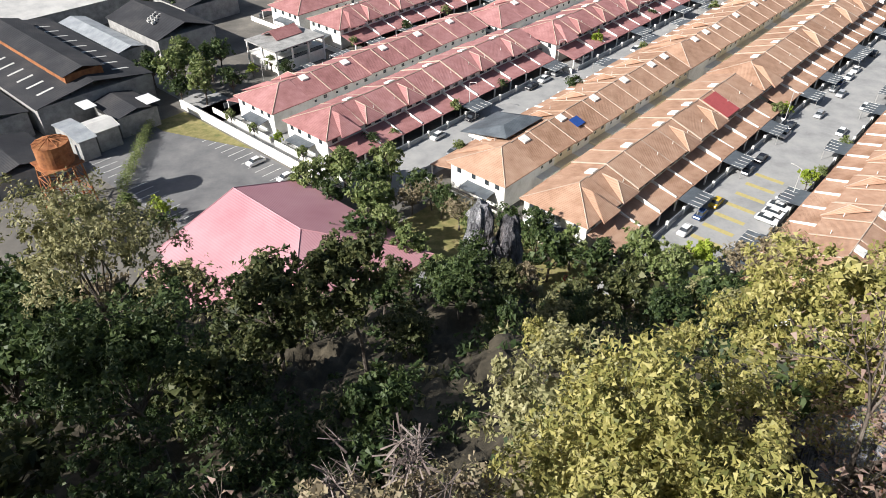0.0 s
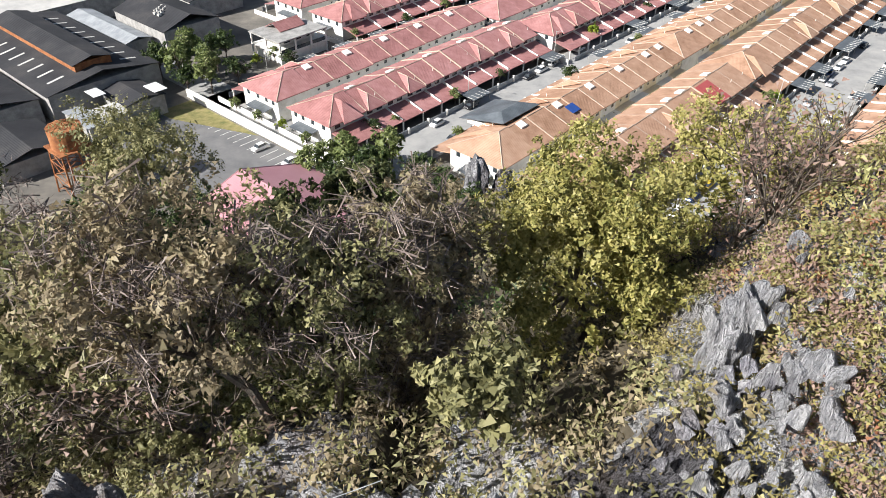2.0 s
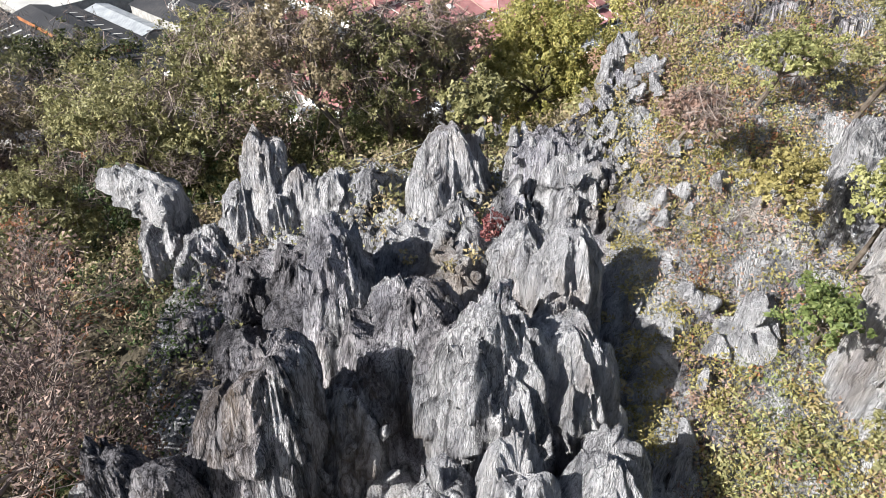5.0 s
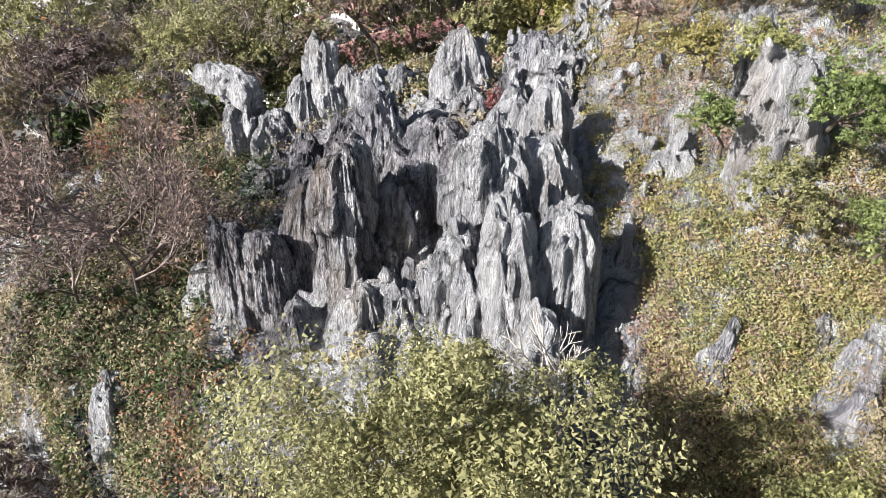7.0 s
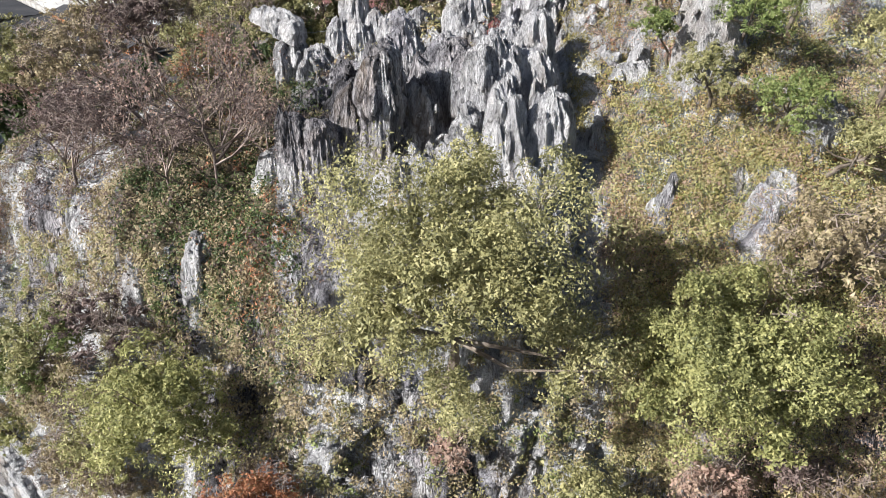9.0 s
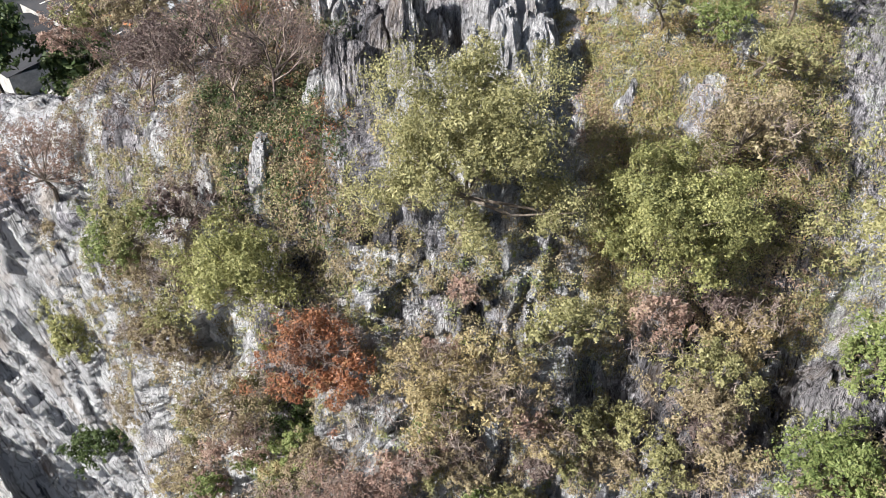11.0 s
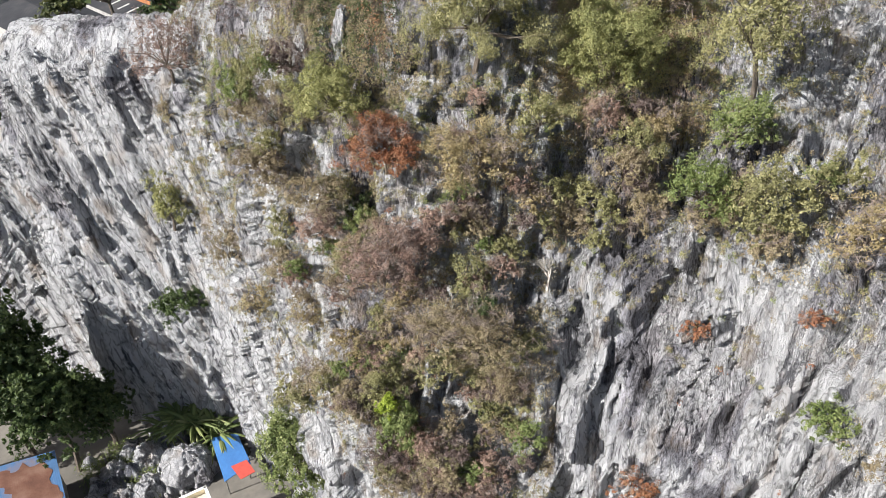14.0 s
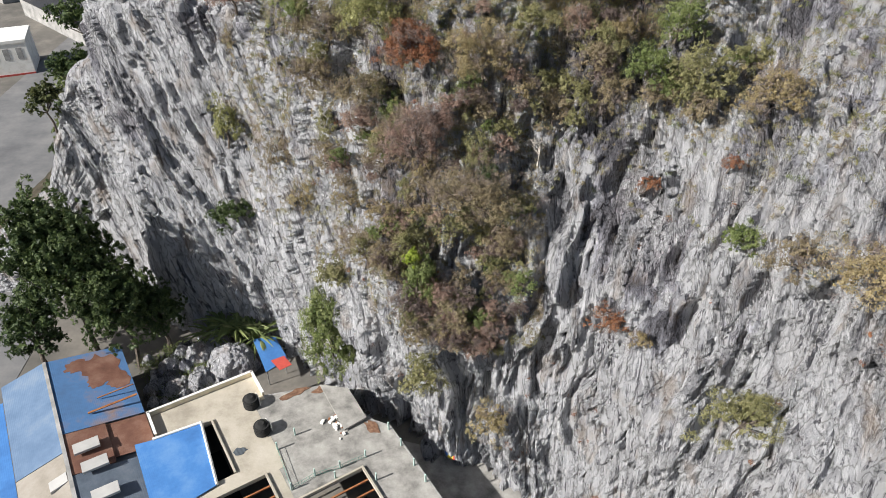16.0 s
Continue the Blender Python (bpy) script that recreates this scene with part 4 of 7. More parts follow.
# ---- cars, lamps, poles ----
def car(paint):
    h = new("car")
    L, W = 4.3, 1.7
    sect = [(-2.15, 0.35, 0.62, 0.70), (-2.0, 0.3, 0.86, 0.82), (-1.2, 0.28, 0.92, 0.85), (1.1, 0.28, 0.95, 0.85), (2.0, 0.3, 0.9, 0.82), (2.15, 0.38, 0.7, 0.7)]
    bm = bmesh.new()
    rings = []
    for x, lo, hi, w in sect:
        rings.append([bm.verts.new(p) for p in ((x, -w, lo), (x, w, lo), (x, w, hi - 0.12), (x, w - 0.1, hi), (x, -w + 0.1, hi), (x, -w, hi - 0.12))])
    for a, b in zip(rings, rings[1:]):
        for i in range(6):
            bm.faces.new((a[i], a[(i + 1) % 6], b[(i + 1) % 6], b[i]))
    bm.faces.new(rings[0])
    bm.faces.new(rings[-1][::-1])
    part("body", bm, paint, h)
    cab = [(-1.25, 0.93, 0.74), (-0.75, 1.42, 0.6), (0.75, 1.45, 0.6), (1.75, 0.95, 0.72)]
    bm = bmesh.new()
    rings = [[bm.verts.new(p) for p in ((x, -w, z), (x, w, z))] for x, z, w in cab]
    base = [[bm.verts.new(p) for p in ((x, -0.76, 0.9), (x, 0.76, 0.9))] for x, z, w in cab]
    for i in range(3):
        bm.faces.new((rings[i][0], rings[i][1], rings[i + 1][1], rings[i + 1][0]))
        for s in (0, 1):
            bm.faces.new((rings[i][s], rings[i + 1][s], base[i + 1][s], base[i][s]))
    cabin = part("cabin", bm, GLASS, h, "dark glazed cabin")
    part("roof", slab(bmesh.new(), [(-0.78, -0.6, 1.46), (0.78, -0.6, 1.48), (0.78, 0.6, 1.48), (-0.78, 0.6, 1.46)], 0.06), paint, cabin)
    for x in (-1.3, 1.35):
        for y in (-0.8, 0.62):
            wh = part("wheel", tube(bmesh.new(), (x, y, 0.31), (x, y + 0.18, 0.31), 0.31, 0.31, 14), TYRE, h)
            part("rim", tube(bmesh.new(), (x, y - 0.01 if y < 0 else y + 0.17, 0.31), (x, y + 0.01 if y < 0 else y + 0.19, 0.31), 0.19, 0.19, 10), PALE_SHEET, wh)
    for y in (-0.62, 0.42):
        boxpart("headlight", (-2.17, y, 0.6), (-2.1, y + 0.2, 0.72), LINE, h)
    return h


PAINTS = {n: plain(n + "_car_paint", c, 0.25, 0.0, 0.03, spec=0.6) for n, c in dict(white=(0.75, 0.75, 0.75), black=(0.02, 0.02, 0.025), silver=(0.42, 0.43, 0.45), grey=(0.16, 0.17, 0.18),
          blue=(0.03, 0.06, 0.16), yellow=(0.6, 0.42, 0.04), red=(0.45, 0.04, 0.03)).items()}
CARS = {}


def put_car(colour, a, c, turn=0.0, m=TOWN):
    spot = m @ pose(a, c, 0.05, 0, 0, turn)
    if colour not in CARS:
        CARS[colour] = tagged(car(PAINTS[colour]), f"{colour} parked car with dark windows", "car", "parked cars")
        CARS[colour].matrix_world = spot
    else:
        copy_thing(CARS[colour], spot)


for colour, a, c, turn in (("white", 71.6, 119.3, 0), ("white", 72.0, 109.0, 0), ("black", 119.7, 98.0, 0), ("white", 107, 97.8, 3), ("grey", 104, 90, 180), ("silver", 112, 89.5, 180),
                           ("white", 150, 98.3, 2), ("grey", 156, 98.2, 0), ("black", 144, 98.0, 0), ("silver", 152, 90, 180), ("white", 186, 91, 180), ("grey", 190, 99, 0), ("white", 170, 99, 0),
                           ("silver", 205, 98, 0), ("white", 215, 91, 180), ("black", 222, 98, 0), ("white", 110.5, 37.8, 0), ("blue", 117.5, 38.0, 0), ("yellow", 123.5, 37.6, 0),
                           ("grey", 140, 38, 0), ("black", 147, 38, 0), ("white", 162, 38.5, 0), ("black", 167, 39, 0), ("silver", 178, 36.0, 0), ("white", 172, 29, 180), ("grey", 164, 28.5, 180),
                           ("white", 124.5, 27.8, 90), ("white", 127.5, 27.6, 90), ("white", 130.5, 27.8, 90), ("silver", 134, 27.5, 90), ("grey", 196, 38.4, 0), ("blue", 201, 38.5, 0), ("silver", 194, 36, 0),
                           ("white", 207, 38, 0), ("white", 213, 38.2, 0), ("white", 190, 29, 180), ("silver", 204, 28, 180), ("white", 218, 28.4, 180), ("black", 229, 38, 0), ("silver", 236, 28, 180),
                           ("white", 113, 147, 0), ("blue", 92, 146, 60), ("black", 89, 149, 40), ("white", 124, 145, 0), ("silver", 132, 149, 0), ("red", 82.0, 45.5, 20),
                           ("white", 81, 190, 90), ("silver", 81, 196, 90), ("white", 81, 202, 90), ("white", 81, 208, 90), ("grey", 81, 214, 90), ("white", 81, 221, 90), ("black", 84.5, 170, 90), ("silver", 84, 178, 90)):
    put_car(colour, a, c, turn)


def street_lamp():
    h = new("street_lamp")
    part("pole", tube(bmesh.new(), (0, 0, 0), (0, 0, 8), 0.09, 0.06, 8), PALE_SHEET, h)
    part("arm", tube(bmesh.new(), (0, 0, 7.9), (0, -1.6, 8.4), 0.05, 0.04, 6), PALE_SHEET, h)
    boxpart("lamp_head", (-0.12, -2.2, 8.33), (0.12, -1.5, 8.47), PALE_SHEET, h)
    return tagged(h, "pale steel street lamp with a single arm", "street lamp", "street lamps")


lamp = street_lamp()
lamp.matrix_world = TOWN @ pose(168.5, 41, 0)
for a, c, t in ((134, 26.8, 180), (122, 101, 0), (205, 26.8, 180), (160, 101, 0), (98, 152, 0), (204, 101, 0)):
    copy_thing(lamp, TOWN @ pose(a, c, 0, 0, 0, t))


# odd roofs among the terraces
def loose_sheet(name, pts, thick, material, label, category):
    ob = part(name, slab(bmesh.new(), pts, thick), material)
    ob.matrix_world = TOWN
    return tagged(ob, label, category)


cover = new("dark_hip_roof")
bm = bmesh.new()
a0, a1, c0, c1 = 104.0, 117.0, 76.0, 88.5
top0, top1 = (107.5, 79.5, 9.4), (113.5, 79.5, 9.4)
slab(bm, [top0, top1, (a1, c1, 6.2), (a0, c1, 6.2)][::-1], 0.15)
slab(bm, [top1, top0, (a0, c0, 8.9), (a1, c0, 8.9)][::-1], 0.15)
slab(bm, [top0, (a0, c1, 6.2), (a0, c0, 8.9)][::-1], 0.15)
slab(bm, [top1, (a1, c0, 8.9), (a1, c1, 6.2)][::-1], 0.15)
part("roof_sheet", bm, AWNING, cover)
boxpart("support_wall", (a0 + 0.5, c0 + 0.5, 5.5), (a1 - 0.5, c1 - 2.0, 6.6), WHITE_WALL, cover)
cover.matrix_world = TOWN
tagged(cover, "dark slate-grey hipped roof over a terraced house", "roof")
loose_sheet("roof_panel", [(149, 54.5, 8.6), (149, 48.0, 6.35), (155.4, 48.0, 6.35), (155.4, 54.5, 8.6)], 0.08, plain("red_sheet_roof", (0.42, 0.09, 0.09), 0.6), "red metal sheet over an orange tiled roof", "roof panel")
solar = loose_sheet("solar_panel", [(121, 72.0, 8.1), (124, 72.0, 8.1), (124, 69.6, 7.25), (121, 69.6, 7.25)], 0.08, plain("blue_panel_glass", (0.03, 0.08, 0.3), 0.2), "blue solar panel on an orange roof", "solar panel")
for k in range(9):
    ln_ = boxpart("road_bar", (100 + 5 * k, 30.5, 0.05), (101.2 + 5 * k, 36.5, 0.062), plain("faded_yellow_paint", (0.45, 0.38, 0.16), 0.9))
    ln_.matrix_world = TOWN
    tagged(ln_, "faded yellow rumble bar painted on asphalt", "road marking", "rumble bars")

# ---- houses at the cliff foot ----
FOOT = pose(-42.7, -19.0, 0, 0, 0, 32)


def terrace_building():
    h = new("flat_roofed_house")
    outline = [(0, 0), (13.8, -0.2), (13.8, -4.6), (21.5, -7.2), (24.3, -16), (25.7, -18), (25.7, -46), (0, -46)]
    deck_z = 6.0
    buff = mat("buff_screed", [(0.3, 0.27, 0.22), (0.44, 0.4, 0.33), (0.52, 0.48, 0.41)], 0.3, 0.9, 0.2, coords="World")
    # deck with three openings, cast in strips
    for x0, x1, y0, y1 in ((0, 13.8, -5.2, -0.1), (0, 0.6, -16.6, -5.2), (6.6, 12.2, -14.4, -5.2), (0.6, 12.2, -16.6, -14.4), (9.6, 11.3, -46, -16.6), (0, 3.4, -46, -16.6)):
        bm = slab(bmesh.new(), [(x0, y0, deck_z), (x1, y0, deck_z), (x1, y1, deck_z), (x0, y1, deck_z)], 0.35)
        part("roof_deck", bm, buff, h, "buff cement roof deck")
    for pts in ([(12.2, -5.2), (12.2, -16.6), (11.3, -16.6), (11.3, -21.9), (18.6, -21.9), (18.6, -6.2), (13.8, -4.6), (13.8, -5.2)], [(18.6, -6.2), (18.6, -21.9), (25.6, -21.9), (25.6, -18), (24.3, -16), (21.5, -7.2)], [(19.8, -21.9), (19.8, -46), (25.6, -46), (25.6, -21.9)]):
        part("roof_deck", slab(bmesh.new(), [(*q, deck_z - 0.03) for q in pts], 0.35), CONCRETE, h, "stained grey concrete roof deck")
    bm = bmesh.new()
    n = len(outline)
    for i in range(n):
        (xa, ya), (xb, yb) = outline[i], outline[(i + 1) % n]
        d = Vector((xb - xa, yb - ya, 0)).normalized()
        nrm = Vector((-d.y, d.x, 0)) * 0.12
        pts = [(xa + nrm.x, ya + nrm.y, 0), (xb + nrm.x, yb + nrm.y, 0), (xb - nrm.x, yb - nrm.y, 0), (xa - nrm.x, ya - nrm.y, 0)]
        slab(bm, [(p[0], p[1], deck_z - 0.02) for p in pts], deck_z)
    part("wall", bm, GREY_WALL, h)
    for p, q in (((0, 0), (13.8, -0.2)), ((13.8, -0.2), (13.8, -4.6)), ((0, 0), (0, -4))):
        d = Vector((q[0] - p[0], q[1] - p[1], 0))
        m = Matrix.Translation((*p, deck_z)) @ Matrix.Rotation(math.atan2(d.y, d.x), 4, "Z")
        part("parapet", box(bmesh.new(), (0, -0.1, 0), (d.length, 0.12, 0.75), m), CREAM_WALL, h, "cream rendered parapet")
        part("coping", box(bmesh.new(), (-0.1, -0.16, 0.75), (d.length + 0.1, 0.18, 0.83), m), WHITE_WALL, h)
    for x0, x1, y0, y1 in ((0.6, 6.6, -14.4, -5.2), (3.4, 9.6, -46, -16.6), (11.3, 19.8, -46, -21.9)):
        # floor painted black for the deep shade in the well
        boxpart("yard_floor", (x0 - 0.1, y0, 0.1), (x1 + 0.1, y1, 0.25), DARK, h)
        for lo, hi in (((x0 - 0.15, y1 - 0.05, 5.9), (x1 + 0.15, y1 + 0.2, 6.3)), ((x1 - 0.05, y0, 5.9), (x1 + 0.2, y1 - 0.05, 6.3)), ((x0 - 0.2, y0, 5.9), (x0 + 0.05, y1 - 0.05, 6.3))):
            boxpart("curb", lo, hi, buff, h)
    for k in range(6):
        boxpart("steel_beam", (3.4, -18.0 - 1.6 * k, 5.4), (9.6, -17.8 - 1.6 * k, 5.6), RUST, h)
        boxpart("steel_beam", (11.3, -23.4 - 1.6 * k, 5.4), (19.8, -23.2 - 1.6 * k, 5.6), RUST, h)
    aw = part("awning", slab(bmesh.new(), [(-2.6, -4.2, 6.6), (-3.0, -16.0, 6.3), (4.2, -15.0, 6.3), (5.3, -5.3, 6.6), (-0.3, -4.7, 6.6)], 0.08), BLUE_SHEET, h, "bright blue sheet awning over a light well")
    for p, q in (((-0.5, -4.6, 6.68), (5.4, -5.2, 6.68)), ((5.4, -5.2, 6.68), (4.3, -15.0, 6.38))):
        part("awning_edge", tube(bmesh.new(), p, q, 0.2, 0.2, 6), WHITE_WALL, aw, "white edge flashing")
    litter = mat("leaf_litter", [(0.1, 0.055, 0.035), (0.2, 0.11, 0.07), (0.32, 0.2, 0.13)], 2.0, 0.95, 0.6, coords="World")
    lr = random.Random(3)
    for cx, cy, rx, ry in ((17.6, -6.4, 2.4, 0.7), (20.6, -7.6, 1.2, 0.6), (23.6, -17.0, 0.8, 1.6), (8.2, -11.6, 0.9, 0.7)):
        bm = bmesh.new()
        slab(bm, [(cx + rx * lr.uniform(0.6, 1.1) * math.cos(0.45 * q), cy + ry * lr.uniform(0.5, 1.1) * math.sin(0.45 * q), deck_z + 0.05) for q in range(14)], 0.06)
        part("litter_patch", bm, litter if cx > 10 else AWNING, h, "drift of brown leaf litter" if cx > 10 else "dark stain patch")
    for k in range(26):
        cx, cy, q = lr.gauss(20.2, 0.7), lr.gauss(-14.0, 1.1), lr.uniform(0.1, 0.32)
        part("rubble", box(bmesh.new(), (-q, -q * 0.6, 0), (q, q * 0.6, q), Matrix.Translation((cx, cy, deck_z)) @ Matrix.Rotation(lr.uniform(0, 3), 4, "Z")), WHITE_WALL if k % 3 else RUST, h)
    green = mat("pale_green_post_paint", [(0.35, 0.5, 0.45), (0.5, 0.62, 0.58)], 1.0, 0.7, 0.1)
    posts = [(12.1, -13.9), (11.4, -20.2), (14.5, -19.9), (17.5, -20.5), (20.8, -20.7), (20.4, -24.3), (25.2, -18.5), (25.3, -21.5), (25.2, -24.9), (25.2, -27.6), (14.8, -13.0), (16.4, -21.5)]
    for x, y in posts:
        boxpart("post", (x, y, deck_z), (x + 0.18, y + 0.18, deck_z + 1.35), green, h, "pale green concrete post")
    net = mat("green_net", [(0.1, 0.24, 0.19), (0.2, 0.36, 0.3)], 4.0, 0.8, 0)
    for (xa, ya), (xb, yb) in zip(posts[:4], posts[1:5]):
        m = Matrix.Translation((xa, ya, deck_z)) @ Matrix.Rotation(math.atan2(yb - ya, xb - xa), 4, "Z")
        part("net_rail", box(bmesh.new(), (0, 0.05, 0.1), (math.hypot(xb - xa, yb - ya), 0.08, 0.16), m), net, h)
        part("net_rail", box(bmesh.new(), (0, 0.05, 0.6), (math.hypot(xb - xa, yb - ya), 0.08, 0.64), m), net, h)
        for q in range(1, int(math.hypot(xb - xa, yb - ya) / 0.35)):
            part("net_cord", box(bmesh.new(), (0.35 * q, 0.05, 0.1), (0.35 * q + 0.04, 0.07, 0.62), m), net, h)
    part("stair_hatch", slab(bmesh.new(), [(20.6, -8.0, 7.4), (23.6, -10.4, 7.2), (23.6, -15.6, 6.6), (20.4, -15.8, 6.5)], 0.25), CONCRETE, h, "tilted concrete slab")
    h.matrix_world = FOOT
    return tagged(h, "grey concrete house with flat roof deck and blue awning", "house")


terrace_building()


def water_tank():
    h = new("rooftop_water_tank")
    bm = tube(bmesh.new(), (0, 0, 0.1), (0, 0, 1.45), 0.98, 0.94, 24)
    part("body", bm, TYRE, h, "black plastic tank body")
    part("lid", tube(bmesh.new(), (0, 0, 1.45), (0, 0, 1.75), 0.8, 0.4, 20), TYRE, h)
    for k in range(4):
        part("rib", tube(bmesh.new(), (0, 0, 0.3 + 0.3 * k), (0, 0, 0.36 + 0.3 * k), 1.01, 1.01, 24), TYRE, h)
    boxpart("side_board", (0.98, -0.6, 0), (1.06, 0.7, 1.3), WHITE_WALL, h)
    return tagged(h, "black plastic water tank on a concrete roof", "water tank", "rooftop water tanks")


wt = water_tank()
wt.matrix_world = FOOT @ pose(11.9, -5.4, 6.0)
copy_thing(wt, FOOT @ pose(11.6, -10.3, 6.0, 0, 0, 10))


def blue_roof_house():
    h = new("blue_roofed_house")
    boxpart("wall", (-15.5, -30, 0), (-0.8, 15, 5.4), GREY_WALL, h)
    brown = mat("rusty_brown_sheet", [(0.13, 0.06, 0.045), (0.2, 0.1, 0.07), (0.27, 0.16, 0.12)], 0.4, 0.7, 0.08, wave=("X", 1.4))
    slate = mat("slate_blue_sheet", [(0.08, 0.1, 0.13), (0.13, 0.16, 0.2), (0.2, 0.22, 0.25)], 0.3, 0.6, 0.08, wave=("X", 1.4))
    dull = mat("worn_blue_sheet", [(0.08, 0.14, 0.25), (0.09, 0.2, 0.4), (0.3, 0.2, 0.14)], 0.16, 0.6, 0.08, wave=("X", 1.4), coords="World")
    tan = mat("tan_weathered_sheet", [(0.2, 0.18, 0.15), (0.3, 0.27, 0.23), (0.38, 0.35, 0.31)], 0.3, 0.8, 0.2)
    pale = mat("faded_blue_sheet", [(0.09, 0.15, 0.25), (0.13, 0.2, 0.31), (0.2, 0.26, 0.34)], 0.25, 0.6, 0.08, wave=("X", 1.4))

    def pitch(x0, z0, x1, z1, y0, y1, m, name="roof_sheet"):
        part(name, slab(bmesh.new(), [(x0, y0, z0), (x1, y0, z1), (x1, y1, z1), (x0, y1, z0)], 0.08), m, h)
    pitch(-10, 7.4, -0.3, 5.6, 1.5, 16, dull)
    pr = random.Random(3)
    for px_, py_, rx_, ry_ in ((-3.4, 12.2, 2.8, 3.2), (-2.0, 9.0, 1.5, 2.0), (-6.2, 13.6, 1.8, 1.4), (-4.6, 9.6, 1.2, 1.3)):
        ring = [(min(-0.35, px_ + rx_ * q * math.cos(a)), min(15.9, py_ + ry_ * q * math.sin(a))) for a, q in ((math.tau * i / 26, pr.uniform(0.7, 1.1)) for i in range(26))]
        part("litter_patch", slab(bmesh.new(), [(u, v, 7.4 - (u + 10) * 0.1856 + 0.02 + 0.004 * rx_) for u, v in ring], 0.03), brown, h, "brown dead leaves and rust on the roof")
    pitch(-10, 7.4, -5, 6.47, -5.5, 1.4, brown)
    pitch(-5, 6.2, -0.3, 5.4, -4.5, 1.4, brown)
    pitch(-10, 7.4, -1.2, 5.7, -32, -5.6, slate)
    pitch(-15.8, 5.8, -10.05, 7.4, -1.5, 16, pale)
    pitch(-15.8, 5.8, -10.05, 7.4, -32, -1.6, tan)
    pitch(-24, 5.0, -15.9, 5.7, -32, 13, BLUE_SHEET)
    boxpart("ridge_flashing", (-10.2, -32, 7.35), (-9.75, 16, 7.5), GREY_WALL, h)
    for k, (x, y) in enumerate(((-9.0, -3.0), (-8.6, -6.3), (-8.3, -11.0))):
        part("roof_vent", slab(bmesh.new(), [(x, y, 7.9), (x + 2.9, y + 0.3, 7.5), (x + 2.9, y + 2.0, 7.4), (x, y + 1.7, 7.8)], 0.35), PALE_SHEET, h)
    boxpart("timber_batten", (-6.5, 3.6, 6.95), (-0.4, 3.9, 7.05), RUST, h)
    boxpart("timber_batten", (-5.0, 6.0, 6.7), (-0.4, 6.15, 6.8), RUST, h)
    for x, y, s in ((-12.3, -6.5, 2.0), (-19, -9, 2.5)):
        part("roof_patch", slab(bmesh.new(), [(x, y, 7.2), (x + s, y + 0.4, 7.4), (x + s, y + 1.9, 7.4), (x, y + 1.5, 7.2)], 0.5), PALE_SHEET, h)
    h.matrix_world = FOOT
    return tagged(h, "row house with patched blue and brown sheet metal roofs", "house")


blue_roof_house()
shk = new("small_shelter")
part("roof_sheet", slab(bmesh.new(), [(16.8, 9.0, 3.8), (20.0, 8.2, 3.4), (19.9, 3.0, 3.1), (16.2, 2.0, 3.3)], 0.08), BLUE_SHEET, shk)
part("red_sheet", slab(bmesh.new(), [(17.6, 3.6, 3.5), (19.6, 3.6, 3.4), (19.9, 1.4, 3.3), (18.0, 1.2, 3.4)], 0.06), plain("red_sheet_paint", (0.5, 0.08, 0.06), 0.6), shk, "faded red sheet")
for x, y in ((16.8, 8.6), (19.6, 7.8), (16.4, 2.4), (19.4, 3.2)):
    boxpart("post", (x, y, 0), (x + 0.12, y + 0.12, 3.1), GREY_WALL, shk)
shk.matrix_world = FOOT
tagged(shk, "small shelter with blue patched sheet roof at the rock", "shelter")


def sunshade():
    h = new("parasol")
    cols = [plain("parasol_" + n, c, 0.8) for n, c in dict(blue=(0.08, 0.2, 0.55), yellow=(0.75, 0.6, 0.08), red=(0.55, 0.08, 0.06), green=(0.1, 0.4, 0.2), white=(0.75, 0.75, 0.72)).items()]
    part("pole", tube(bmesh.new(), (0, 0, 0), (0, 0, 2.5), 0.03, 0.03, 8), PALE_SHEET, h)
    for k in range(10):
        a, b = k * math.tau / 10, (k + 1) * math.tau / 10
        bm = bmesh.new()
        slab(bm, [(0, 0, 2.55), (1.4 * math.cos(a), 1.4 * math.sin(a), 2.0), (1.4 * math.cos(b), 1.4 * math.sin(b), 2.0)], 0.02)
        part("panel", bm, cols[k % 5], h)
    boxpart("base", (-0.3, -0.3, 0), (0.3, 0.3, 0.15), GREY_WALL, h)
    return tagged(h, "open parasol with many coloured panels", "parasol")


sunshade().matrix_world = pose(-3.0, -21.8, 0.3)
sheet("foot_yard", [(-14, -50), (30, -60), (10, -24), (-12, -18)], 0.3, CONCRETE, "grey concrete yard at the cliff foot", "yard", thick=0.3)
wb = new("white_block")
boxpart("wall", (0, 0, 0), (14, 12, 9), WHITE_WALL, wb)
boxpart("parapet", (-0.2, -0.2, 9), (14.2, 12.2, 9.8), WHITE_WALL, wb)
for k in range(4):
    boxpart("window", (1.2 + 3.3 * k, -0.08, 4.5), (2.6 + 3.3 * k, 0.02, 7.6), GREY_WALL, wb)
boxpart("plinth", (-0.1, -0.12, 0), (14.1, 0.1, 0.5), plain("red_plinth", (0.4, 0.07, 0.06), 0.7), wb)
wb.matrix_world = pose(-132, 104, 0, 0, 0, 20)
tagged(wb, "white rendered block with grey window strips", "building")
sheet("road_foot", [(-118, -40), (-66, -40), (-72, 60), (-110, 140), (-122, 140)], 0.06, LOT, "grey asphalt road along the end of the hill", "road")

